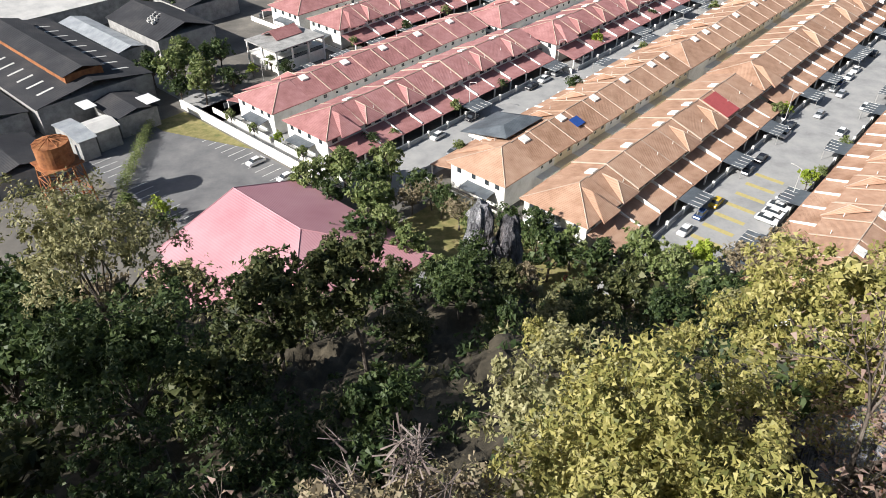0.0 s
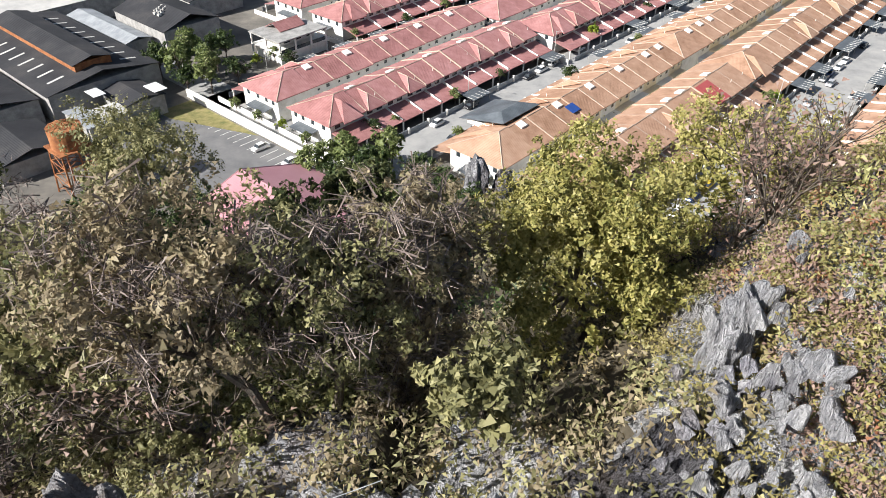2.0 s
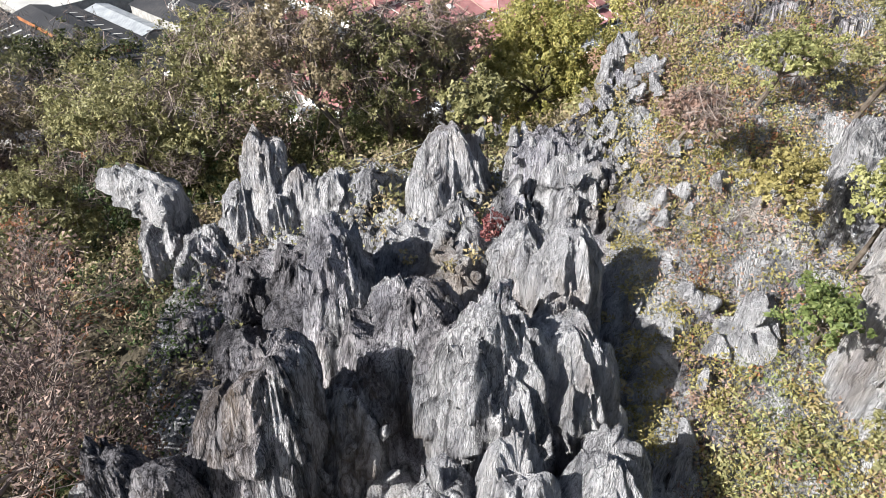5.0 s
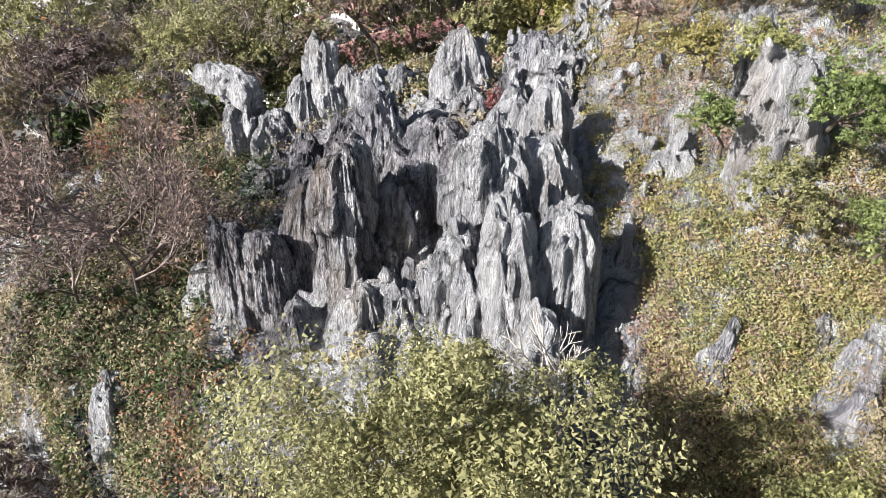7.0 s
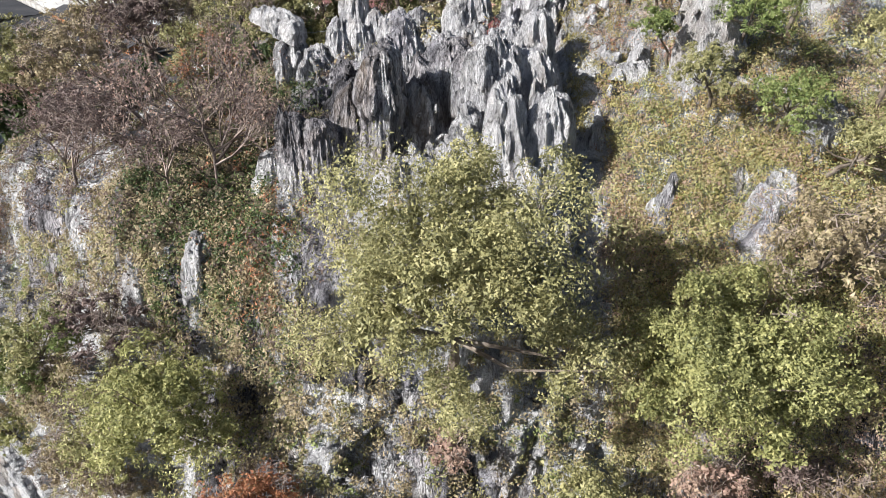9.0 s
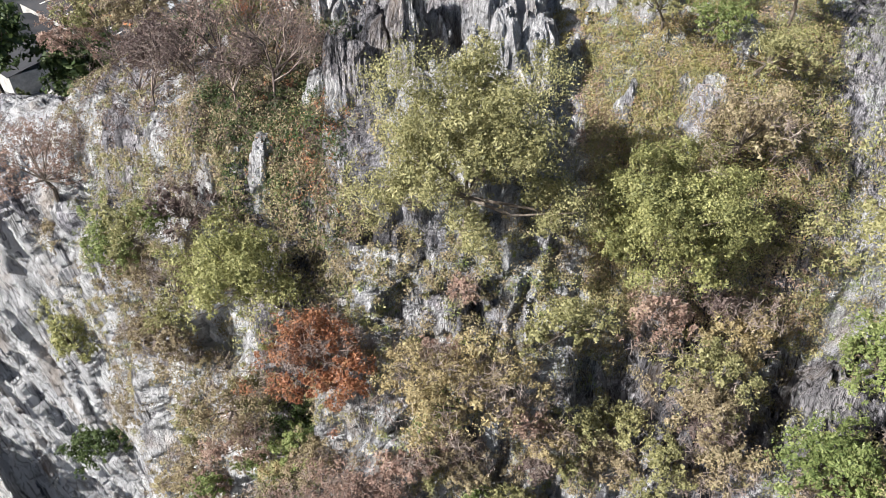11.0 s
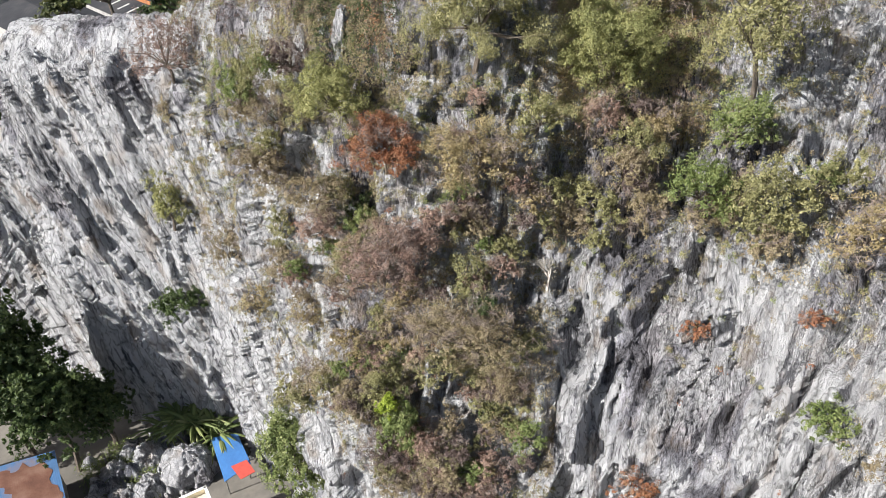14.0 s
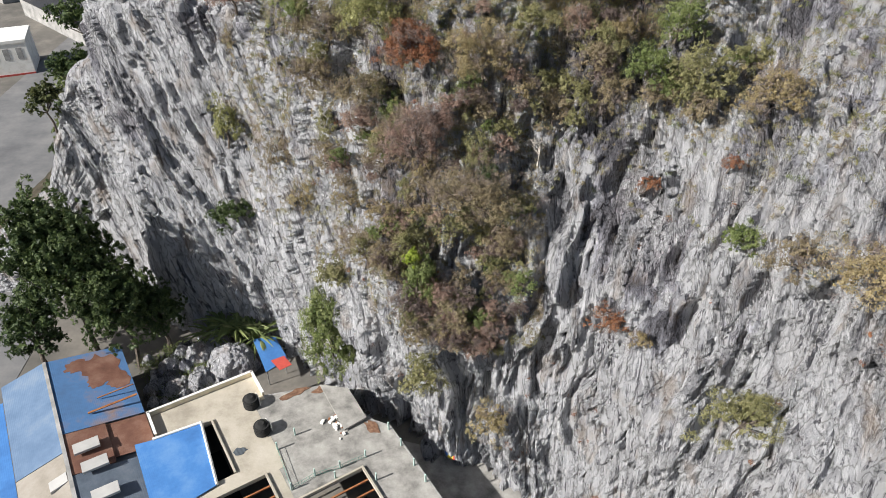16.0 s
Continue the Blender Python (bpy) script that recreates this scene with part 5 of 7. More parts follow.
# ---- plants ----
def leaves(centres, outward, size, r, droop=0.25, slim=1.0):
    """Leaves at centres as points and faces; outward: main facing; size: length range; slim: width factor."""
    n = len(centres)
    d = outward / (np.linalg.norm(outward, axis=1, keepdims=True) + 1e-9) + r.normal(0, 0.62, (n, 3))
    d /= np.linalg.norm(d, axis=1, keepdims=True)
    t = np.cross(d, r.normal(0, 1, (n, 3)))
    t /= np.linalg.norm(t, axis=1, keepdims=True) + 1e-9
    t[:, 2] -= droop
    t /= np.linalg.norm(t, axis=1, keepdims=True)
    b = np.cross(d, t)
    L = r.uniform(size[0], size[1], (n, 1))
    w = L * r.uniform(0.22, 0.34, (n, 1)) * slim
    base, tip = centres - t * L * 0.5, centres + t * L * 0.5
    return np.stack([base - b * w, base + b * w, tip], 1).reshape(-1, 3), np.arange(3 * n, dtype=np.int32).reshape(n, 3)


def crown_points(r, n, radii, lumps, gap=0.35, flat=0.0):
    """Lumpy cloud of leaf places in an ellipsoid: clump centres, small sprays on each clump, then leaves round the sprays."""
    u = r.normal(0, 1, (lumps, 3))
    u /= np.linalg.norm(u, axis=1, keepdims=True)
    u[:, 2] = np.where(u[:, 2] < -0.5, -u[:, 2], u[:, 2]) * (1 - flat)
    rad = r.uniform(0.35, 0.95, (lumps, 1)) ** 0.8
    cc = u * rad
    cs = r.uniform(0.55, 1.4, lumps) * 0.86 / lumps ** 0.36
    sprays = max(lumps * 5, n // 26)
    pick = r.integers(0, lumps, sprays)
    v = r.normal(0, 1, (sprays, 3))
    v /= np.linalg.norm(v, axis=1, keepdims=True)
    v[:, 2] = np.where(v[:, 2] < -0.55, -v[:, 2], v[:, 2])
    sp = cc[pick] + v * (cs[pick] * r.uniform(0.95 - gap, 1.12, sprays))[:, None]
    ss = cs[pick] * r.uniform(0.2, 0.45, sprays)
    k = r.integers(0, sprays, n)
    w = r.normal(0, 1, (n, 3))
    w /= np.linalg.norm(w, axis=1, keepdims=True)
    p = sp[k] + w * (ss[k] * r.uniform(0.2, 1.0, n) ** 0.6)[:, None]
    out = 0.45 * w + 1.3 * v[k] + cc[pick][k] * 0.4 + np.array([0, 0, 0.3])
    return p * np.array(radii), out, cc * np.array(radii)


def limbs(parts, base, tips, r0, r, bark, thing, name="trunk"):
    """A tapered trunk from base and limbs that bend to the clumps."""
    bm = bmesh.new()
    top = Vector(base) + Vector((r.uniform(-0.3, 0.3), r.uniform(-0.3, 0.3), parts))
    mid = (Vector(base) + top) / 2 + Vector((r.uniform(-0.2, 0.2) * parts * 0.3, r.uniform(-0.2, 0.2) * parts * 0.3, 0))
    tube(bm, base, mid, r0, r0 * 0.8, 7)
    tube(bm, mid, top, r0 * 0.8, r0 * 0.6, 7)
    for t in tips:
        t = Vector(t)
        m = (top * 0.55 + t * 0.45) + Vector((r.uniform(-1, 1), r.uniform(-1, 1), r.uniform(-0.3, 0.8))) * 0.12 * (t - top).length
        tube(bm, top, m, r0 * 0.45, r0 * 0.28, 5)
        tube(bm, m, t, r0 * 0.28, r0 * 0.08, 4)
    return part(name, bm, bark, thing)


def make_tree(seed, height, radii, n, leaf, size, lumps=26, label="", category="tree", bark=None, trunk=None, name="tree", gap=0.35, group=""):
    """A tree on its base at the origin: trunk with limbs and a crown of single leaves."""
    r = np.random.default_rng(seed)
    t = new(name)
    p, out, cc = crown_points(r, n, radii, lumps, gap)
    cz = height - radii[2]
    p[:, 2] += cz
    cc[:, 2] += cz
    ip, io, _ = crown_points(r, n // 4, [q * 0.72 for q in radii], lumps, gap)
    v1, f1 = leaves(p, out, size, r)
    v2, f2 = leaves(ip + np.array([0, 0, cz]), io, (size[1] * 1.2, size[1] * 1.9), r)
    raw("crown", np.concatenate([v1, v2]), np.concatenate([f1, f2 + len(v1)]), leaf, t)
    limbs(max(0.4, cz * 0.75), (0, 0, -0.6), cc[: min(lumps, 16)], trunk or height * 0.022 + 0.04, r, bark or BARK, t)
    return tagged(t, label, category, group)


def twiggy(seed, height, spread, label, bark=PALE_BARK, n=900, dry=None, name="bare_tree", levels=5):
    """A leafless tree: forking limbs down to twigs, with a few dry leaves."""
    r = np.random.default_rng(seed)
    t = new(name)
    verts, faces, tips = [], [], []

    def limb(a, d, length, rad, lev):
        b = a + d * length
        u = np.cross(d, [0.3, 0.5, 0.8])
        u /= np.linalg.norm(u) + 1e-9
        w = np.cross(d, u)
        k = len(verts)
        for q, rr in ((a, rad), (b, rad * 0.66)):
            for ang in (0, 2.094, 4.189):
                verts.append(q + rr * (u * math.cos(ang) + w * math.sin(ang)))
        for i in range(3):
            faces.append((k + i, k + (i + 1) % 3, k + 3 + (i + 1) % 3, k + 3 + i))
        if lev == 0:
            tips.append(b)
            return
        for _ in range(3 if lev < levels else 4):
            e = d + r.normal(0, spread, 3) + np.array([0, 0, 0.12])
            e /= np.linalg.norm(e)
            limb(b - d * length * r.uniform(0, 0.35), e, length * r.uniform(0.6, 0.85), rad * 0.6, lev - 1)
    limb(np.array([0, 0, -0.5]), np.array([0.05, 0.03, 1.0]), height * 0.33, height * (0.018 if levels > 4 else 0.032), levels)
    raw("bough", verts, faces, bark, t)
    if dry is not None and n:
        tp = np.array(tips)[r.integers(0, len(tips), n)] + r.normal(0, height * 0.03, (n, 3))
        raw("dry_leaves", *leaves(tp, np.tile([0, 0, 1.0], (n, 1)), (0.07, 0.16), r), dry, t)
    return tagged(t, label, "tree")


# ---- crags and pinnacles ----
def crag(seed, x, y, z0, z1, wx, wy, turn=0.0, lean=(0.0, 0.0), round_=3.4, taper=0.3, flute=1.0, jag=0.36, nu=112, nv=40, material=None, name="rock_pinnacle"):
    """A limestone block from z0 to z1, wx by wy at its foot: steep walls cut by runnels from the crest down, broken offsets, a ragged top; lean: shift of the top."""
    r = np.random.default_rng(seed)
    off = r.uniform(0, 90)
    u = np.linspace(0, 2 * np.pi, nu, endpoint=False)
    top = int(nv * 0.42)
    q = np.concatenate([np.linspace(0, 0.78, nv - top, endpoint=False), 1 - 0.22 * np.linspace(1, 0, top) ** 1.5])
    U, Q = np.meshgrid(u, q)
    h = z1 - z0
    cu, su = np.cos(U), np.sin(U)
    e = r.uniform(2.4, 3.6)
    sq = (np.abs(cu) ** e + np.abs(su) ** e) ** (-1 / e)
    prof = (1 - taper * Q ** 1.3) * np.maximum(1 - Q ** (round_ * 2.2), 0) ** (1 / round_)
    R = (wx + wy) / 4
    bx, by = cu * sq * wx / 2, su * sq * wy / 2  # wall line, for runnels that keep their place on the way down
    wob = 0.16 * (fbm(bx * 1.3 + off, by * 1.3, Q * h * 0.5, 2) - 0.4)
    gx, gy = bx + wob, by - wob
    lobe = fbm(gx * 0.75 + off, gy * 0.75 - off, Q * h * 0.1, 2) - 0.37
    runs = ridged(gx * 1.5 + off, gy * 1.5 + off, Q * h * 0.1, 1) - 0.3
    fine = ridged(gx * 4.2 + off, gy * 4.2, Q * h * 0.3, 1) - 0.3
    px, py, pz = cu * sq * prof * wx / 2, su * sq * prof * wy / 2, Q * h
    blocks = cells(px * 1.0 + off, py * 1.0, pz * 0.5 + off)[1] - 0.5
    chips = cells(px * 2.3 + off, py * 2.3 + 4, pz * 0.9 + off)[1] - 0.5
    ribs = ridged(px * 2.2 + off, py * 2.2 - off, pz * 0.5, 2) - 0.45
    bump = 0.55 * lobe * R + flute * (0.3 * runs + 0.17 * fine + 0.2 * ribs) + 0.36 * blocks + 0.18 * chips
    bump = bump * np.clip(prof * 2.0, 0, 1)
    rad = np.maximum(np.hypot(px, py), 1e-4)
    px, py = px * (1 + bump / np.maximum(rad, 0.3)), py * (1 + bump / np.maximum(rad, 0.3))
    # teeth and notches of the crest, cut deepest along the runnels
    crest = 1.1 * (cells(px * 1.5 + off, py * 1.5, 0 * px)[1] - 0.6) + 1.3 * (ridged(px * 1.6 + off, py * 1.6, 0 * px, 2) - 0.5) + 0.5 * (cells(px * 3.6 + off, py * 3.6, 0 * px)[1] - 0.5)
    pz = pz + jag * crest * np.clip((Q - 0.35) / 0.5, 0, 1) ** 1.5
    V = np.clip(pz / h, 0, 1.1)
    X, Y = px + lean[0] * V ** 1.2, py + lean[1] * V ** 1.2
    c, s_ = math.cos(radians(turn)), math.sin(radians(turn))
    pts = np.stack([c * X - s_ * Y, s_ * X + c * Y, pz], -1).reshape(-1, 3)
    n = len(q)
    idx = np.arange(nu * n).reshape(n, nu)
    nx = np.roll(idx, -1, axis=1)
    f = np.stack([idx[:-1], nx[:-1], nx[1:], idx[1:]], -1).reshape(-1, 4)
    ob = raw(name, pts, f, material or CRAG)
    ob.location = (x, y, z0)
    return ob


# x, y, foot, top, width, depth, turn, lean, roundness, taper, label
SUMMIT_SPIRES = (
    (-5.05, -0.3, 63.6, 68.0, 1.25, 1.1, 10, (0.0, 0.1), 4.5, 0.3, "upright grey limestone spire with a ragged top"),
    (-4.75, -1.0, 63.4, 66.6, 1.3, 1.1, 30, (0.0, 0.2), 3.0, 0.3, "pale limestone shoulder under a spire"),
    (-5.9, -1.0, 63.2, 66.5, 1.5, 1.3, 0, (0.1, 0.2), 2.6, 0.35, "rounded grey limestone shoulder"),
    (-4.2, -0.5, 63.6, 66.9, 0.9, 1.0, 0, (-0.1, 0.1), 3.0, 0.35, "narrow dark limestone tooth"),
    (-3.35, -0.8, 63.6, 67.2, 1.2, 1.1, 0, (0.0, 0.1), 3.6, 0.25, "short grey limestone tooth"),
    (-2.3, -0.9, 63.6, 67.1, 1.3, 1.1, 40, (0.1, 0.1), 3.4, 0.3, "grey limestone tooth with fluted sides"),
    (-2.9, -1.7, 63.4, 66.2, 2.0, 1.2, 10, (0.0, 0.1), 3.0, 0.2, "blocky grey limestone step"),
    (-0.15, -0.8, 63.4, 68.6, 2.5, 2.0, 5, (0.0, -0.1), 2.2, 0.55, "tall cone of deeply fluted grey limestone"),
    (0.1, -2.2, 63.4, 66.7, 2.2, 1.6, 0, (0.0, 0.3), 2.8, 0.4, "fluted limestone apron below the cone"),
    (2.2, -1.2, 64.0, 68.3, 1.9, 1.3, -8, (0.1, 0.1), 3.2, 0.25, "slanted ribbed limestone block"),
    (1.5, -2.4, 63.6, 67.2, 1.8, 1.4, 5, (0.0, 0.2), 3.0, 0.3, "fluted grey limestone block beside the cone"),
    (3.1, -2.2, 64.0, 67.9, 1.7, 1.6, 20, (0.0, 0.2), 2.8, 0.35, "pale smooth limestone block"),
    (-7.0, -1.6, 62.0, 65.5, 1.7, 1.5, 15, (0.0, 0.1), 2.6, 0.3, "grey rounded limestone block"),
    (-8.1, -0.7, 62.0, 65.7, 1.7, 1.5, 15, (-0.2, 0.0), 2.6, 0.2, "dark grey limestone boulder"),
)
CRAG_RIBS = (
    (2.4, -5.4, 62.6, 68.3, 1.5, 1.7, 30, (0.0, 0.2), 2.8, 0.35, "pale fluted limestone block at the edge of a cleft"),
    (1.5, -4.3, 62.6, 67.5, 1.9, 2.2, -25, (0.0, 0.2), 2.8, 0.35, "grey ribbed limestone rib"),
    (-1.2, -3.2, 62.8, 66.5, 2.6, 2.2, -10, (0.0, 0.2), 2.8, 0.3, "dark pitted limestone mass"),
    (0.2, -4.6, 62.6, 66.4, 2.2, 2.2, 30, (0.0, 0.2), 2.6, 0.35, "low dark limestone mass with sharp points"),
    (-2.7, -5.0, 62.4, 68.0, 1.6, 2.6, 12, (0.0, 0.3), 3.0, 0.35, "narrow grey limestone rib"),
    (-3.9, -3.4, 62.4, 66.3, 1.8, 2.0, 20, (0.0, 0.1), 3.0, 0.35, "dark grey limestone rib"),
    (-5.3, -3.2, 62.0, 65.4, 1.6, 1.8, 70, (0.0, 0.2), 2.8, 0.35, "narrow grey limestone blade"),
    (-6.6, -3.8, 61.2, 64.6, 2.0, 1.8, 40, (0.0, 0.0), 2.6, 0.35, "low grey limestone blade"),
    (-5.0, -5.6, 61.2, 65.6, 1.8, 2.0, 10, (0.0, 0.1), 2.8, 0.4, "dark limestone step in shade"),
    (-1.0, -6.6, 62.2, 67.5, 2.7, 2.2, 5, (0.0, 0.4), 2.8, 0.3, "fluted limestone rib with sharp edges"),
    (0.7, -8.0, 61.8, 68.3, 2.9, 2.6, 15, (0.0, 0.4), 2.5, 0.35, "broad fluted limestone mass"),
    (2.2, -7.6, 61.6, 67.6, 2.3, 2.6, 25, (0.0, 0.3), 2.6, 0.3, "pale grey fluted limestone rib"),
)
CRAG_COLUMNS = (
    (-3.5, -8.9, 59.6, 68.1, 1.6, 1.9, -8, (0.1, 0.3), 3.0, 0.35, "tall smooth limestone column"),
    (-2.2, -8.2, 60.6, 66.6, 1.9, 2.0, 0, (0.0, 0.3), 2.6, 0.35, "dark hollowed limestone column"),
    (-4.7, -8.3, 59.4, 66.4, 1.6, 2.0, -10, (0.0, 0.3), 3.0, 0.35, "thin blade of grey limestone"),
    (-5.6, -9.4, 58.4, 65.6, 1.5, 1.8, 12, (0.0, 0.3), 3.0, 0.35, "tall fluted limestone column"),
    (-6.6, -9.3, 57.6, 66.0, 1.7, 1.9, 25, (0.0, 0.3), 3.0, 0.4, "broad grey limestone column"),
    (-7.6, -8.6, 57.6, 64.2, 1.6, 1.8, 0, (0.0, 0.3), 2.8, 0.4, "dark grey limestone column in scrub"),
    (-0.4, -10.6, 58.6, 66.4, 2.1, 2.2, 5, (0.0, 0.6), 2.6, 0.4, "fluted limestone rib above a gully of rubble"),
    (-1.7, -10.8, 58.4, 64.9, 1.8, 1.8, 15, (0.0, 0.5), 2.6, 0.4, "grey limestone rib beside rubble"),
    (1.0, -10.6, 58.6, 67.2, 1.9, 2.2, 10, (0.0, 0.5), 2.8, 0.4, "tall fluted limestone column with pale streaks"),
    (2.3, -10.2, 58.4, 66.9, 1.9, 2.2, -20, (0.0, 0.5), 2.8, 0.35, "tall ribbed limestone column"),
    (1.5, -12.2, 57.0, 65.0, 1.7, 1.8, -20, (0.0, 0.6), 2.8, 0.4, "pale ribbed limestone column"),
    (-2.8, -11.0, 57.6, 64.6, 1.7, 1.8, 0, (0.0, 0.6), 2.8, 0.4, "pale streaked limestone buttress"),
    (2.7, -12.6, 56.8, 63.8, 1.7, 1.7, 30, (0.0, 0.5), 2.8, 0.4, "brown weathered limestone buttress"),
    (-4.6, -11.0, 56.6, 64.2, 1.8, 1.8, 10, (0.0, 0.5), 2.8, 0.4, "tall grey limestone column below the crag"),
    (0.2, -12.8, 56.4, 63.8, 2.0, 1.7, 20, (0.0, 0.5), 2.8, 0.4, "grey limestone column with brown stains"),
)
LOWER_COLUMNS = (
    (-3.6, -12.8, 55.8, 62.6, 1.9, 1.8, -15, (0.0, 0.5), 2.8, 0.4, "tall ribbed grey limestone column"),
    (-6.4, -11.0, 55.8, 62.6, 1.8, 1.8, 30, (0.0, 0.4), 2.8, 0.4, "grey column at the foot of the crag"),
    (6.0, -11.9, 58.6, 65.0, 1.7, 1.2, 25, (0.5, 0.0), 2.4, 0.55, "pointed grey limestone horn"),
    (5.1, -10.6, 59.4, 63.6, 1.2, 1.0, 0, (0.1, 0.1), 2.4, 0.5, "small grey limestone horn"),
    (4.4, -8.6, 60.6, 65.2, 1.2, 1.2, 0, (0.1, 0.1), 2.8, 0.4, "grey limestone block beside a dark cleft"),
    (8.1, -8.2, 65.5, 70.3, 2.2, 1.5, 20, (0.2, 0.4), 3.4, 0.2, "pale limestone slab in dry scrub"),
    (9.7, -12.4, 60.5, 65.3, 3.2, 2.4, 10, (0.0, 0.3), 2.6, 0.3, "rounded pale limestone outcrop"),
    (6.2, -6.6, 62.5, 67.4, 1.6, 1.5, 10, (0.0, 0.2), 2.6, 0.3, "pale limestone face among scrub"),
)
RIDGE_BLOCKS = (
    (11.2, -11.4, 62.0, 67.4, 2.0, 1.8, 20, (0.1, 0.3), 2.6, 0.3, "pale limestone outcrop with dark stains"),
    (8.6, -4.6, 67.2, 70.2, 1.7, 1.3, 60, (0.0, 0.2), 2.6, 0.3, "grey limestone slab among shrubs"),
    (4.5, 1.9, 67.3, 69.7, 1.1, 1.0, 20, (0.0, 0.1), 2.4, 0.45, "pale limestone knob on the ridge"),
    (2.7, 43.4, 37.0, 48.6, 3.0, 2.6, 10, (0.2, 0.0), 3.4, 0.4, "ragged grey limestone pinnacle above the town"),
)
OUTLIERS = (
    (5.0, 43.0, 37.0, 47.6, 2.2, 2.2, 40, (0.2, 0.0), 3.4, 0.35, "dark limestone pinnacle above the town"),
    (3.8, 42.4, 36.0, 46.0, 2.6, 2.2, 0, (0.0, 0.0), 3.0, 0.3, "cracked limestone block above the town"),
    (-1.5, 40.6, 33.0, 43.9, 2.0, 2.0, 20, (0.2, 0.2), 3.0, 0.5, "slender pale limestone pinnacle above the town"),
    (-0.2, 39.6, 31.0, 40.6, 2.8, 2.4, 0, (0.0, 0.0), 2.8, 0.4, "grey limestone buttress above the town"),
    (-10.4, -11.0, 57.0, 61.9, 1.7, 1.3, 15, (0.2, 0.3), 2.8, 0.5, "pale limestone fin with hollows"),
    (-9.2, -10.2, 57.5, 61.9, 1.5, 1.2, -10, (0.1, 0.3), 2.8, 0.5, "thin pale limestone fin"),
    (-11.6, -10.4, 57.0, 61.0, 1.7, 1.3, 20, (0.1, 0.2), 2.8, 0.5, "small pale limestone fin"),
    (-13.4, -9.8, 56.0, 60.2, 1.8, 1.3, 20, (0.1, 0.2), 2.8, 0.5, "pale limestone fin among dry bushes"),
)
for k, (x, y, z0, z1, wx, wy, turn, lean, round_, taper, label) in enumerate(SUMMIT_SPIRES + CRAG_RIBS + CRAG_COLUMNS + LOWER_COLUMNS + RIDGE_BLOCKS + OUTLIERS):
    near = -9.5 < y < 4 and x < 4
    wide = 1.22 if abs(y + 6) < 8 and x < 4 else 1.1
    ob = crag(100 + k, x, y, z0 - 0.6, z1 + 0.05, wx * wide, wy * wide, turn, lean, round_, taper, nu=136 if near else 90, nv=46 if near else 38, material=PALE_CRAG if "pale" in label else None)
    tagged(ob, label, "rock", "limestone crags")
tilted = crag(97, 0, 0, -0.5, 0.55, 2.1, 1.0, round_=3.2, taper=0.3, jag=0.15, nu=90, nv=34, material=PALE_CRAG, name="boulder")
tilted.matrix_world = pose(-8.75, -0.6, 66.1, 6, 22, -18)
tagged(tilted, "pale tilted limestone slab resting on a dark boulder", "boulder")
# broken blocks along the ridge and in the gullies of the crag
bpy.context.view_layer.update()
ROCKS = [(o, BVHTree.FromPolygons([o.matrix_world @ v.co for v in o.data.vertices], [p.vertices[:] for p in o.data.polygons])) for o in bpy.data.objects if o.name.startswith("rock_pinnacle") and o.location.y < 5]


def ground_top(x, y):
    """Height of the topmost rock at x, y."""
    p = hill_points(np.full(300, float(x)), np.linspace(4.0, 7.0, 300))
    z = p[np.argmin(np.abs(p[:, 1] - y)), 2]
    for o, tree in ROCKS:
        if abs(o.location.x - x) < 2.5 and abs(o.location.y - y) < 2.5:
            hit = tree.ray_cast(Vector((x, y, 80)), Vector((0, 0, -1)))[0]
            if hit:
                z = max(z, hit.z)
    return z


RUBBLE = [crag(90 + k, 0, 0, -0.35, 0.45, 0.9, 0.7, round_=2.4, taper=0.35, flute=0.5, jag=0.18, nu=16, nv=13, material=m, name="broken_block").data for k, m in enumerate((PALE_CRAG, PALE_CRAG, CRAG, CRAG))]
for ob in [o for o in bpy.data.objects if o.name.startswith("broken_block")]:
    bpy.data.objects.remove(ob)
rb = random.Random(12)
for x0, y0, x1, y1, n, wide, lo, hi, kinds in ((4.9, 2.0, 3.5, -3.0, 150, 0.55, 0.14, 0.42, (0, 1, 0)), (1.0, -0.9, 1.4, -1.6, 16, 0.35, 0.2, 0.5, (0, 1)), (-0.4, -3.4, 1.0, -4.8, 22, 0.6, 0.15, 0.4, (2, 3, 0)),
                                               (-1.9, -9.0, -0.9, -10.6, 26, 0.5, 0.15, 0.4, (0, 1, 3)), (5.0, -2.0, 6.0, -8.0, 20, 0.8, 0.25, 0.7, (0, 1)), (-6.2, -2.4, -4.0, -5.4, 14, 0.7, 0.25, 0.6, (2, 3))):
    for _ in range(n):
        f = rb.random()
        x, y = x0 + (x1 - x0) * f + rb.gauss(0, wide), y0 + (y1 - y0) * f + rb.gauss(0, wide)
        ob = new("broken_block", RUBBLE[rb.choice(kinds)])
        sc = rb.uniform(lo, hi)
        ob.matrix_world = pose(x, y, ground_top(x, y), rb.uniform(-35, 35), rb.uniform(-35, 35), rb.uniform(0, 360)) @ Matrix.Diagonal((sc, sc, sc * rb.uniform(0.8, 1.5), 1))
        tagged(ob, "broken angular limestone block lying among crags", "rock", "broken blocks")
for _ in range(70):
    p = FOOT @ Vector((rb.uniform(1.2, 13.5), rb.uniform(5.0, 16.5), 0))
    ob = new("broken_block", RUBBLE[rb.choice((0, 1, 2, 3))])
    sc = rb.uniform(0.8, 2.6)
    ob.matrix_world = pose(p.x, p.y, 0.25 * sc, rb.uniform(-25, 25), rb.uniform(-25, 25), rb.uniform(0, 360)) @ Matrix.Scale(sc, 4)
    tagged(ob, "fallen limestone block among weeds at the cliff foot", "rock", "fallen blocks")
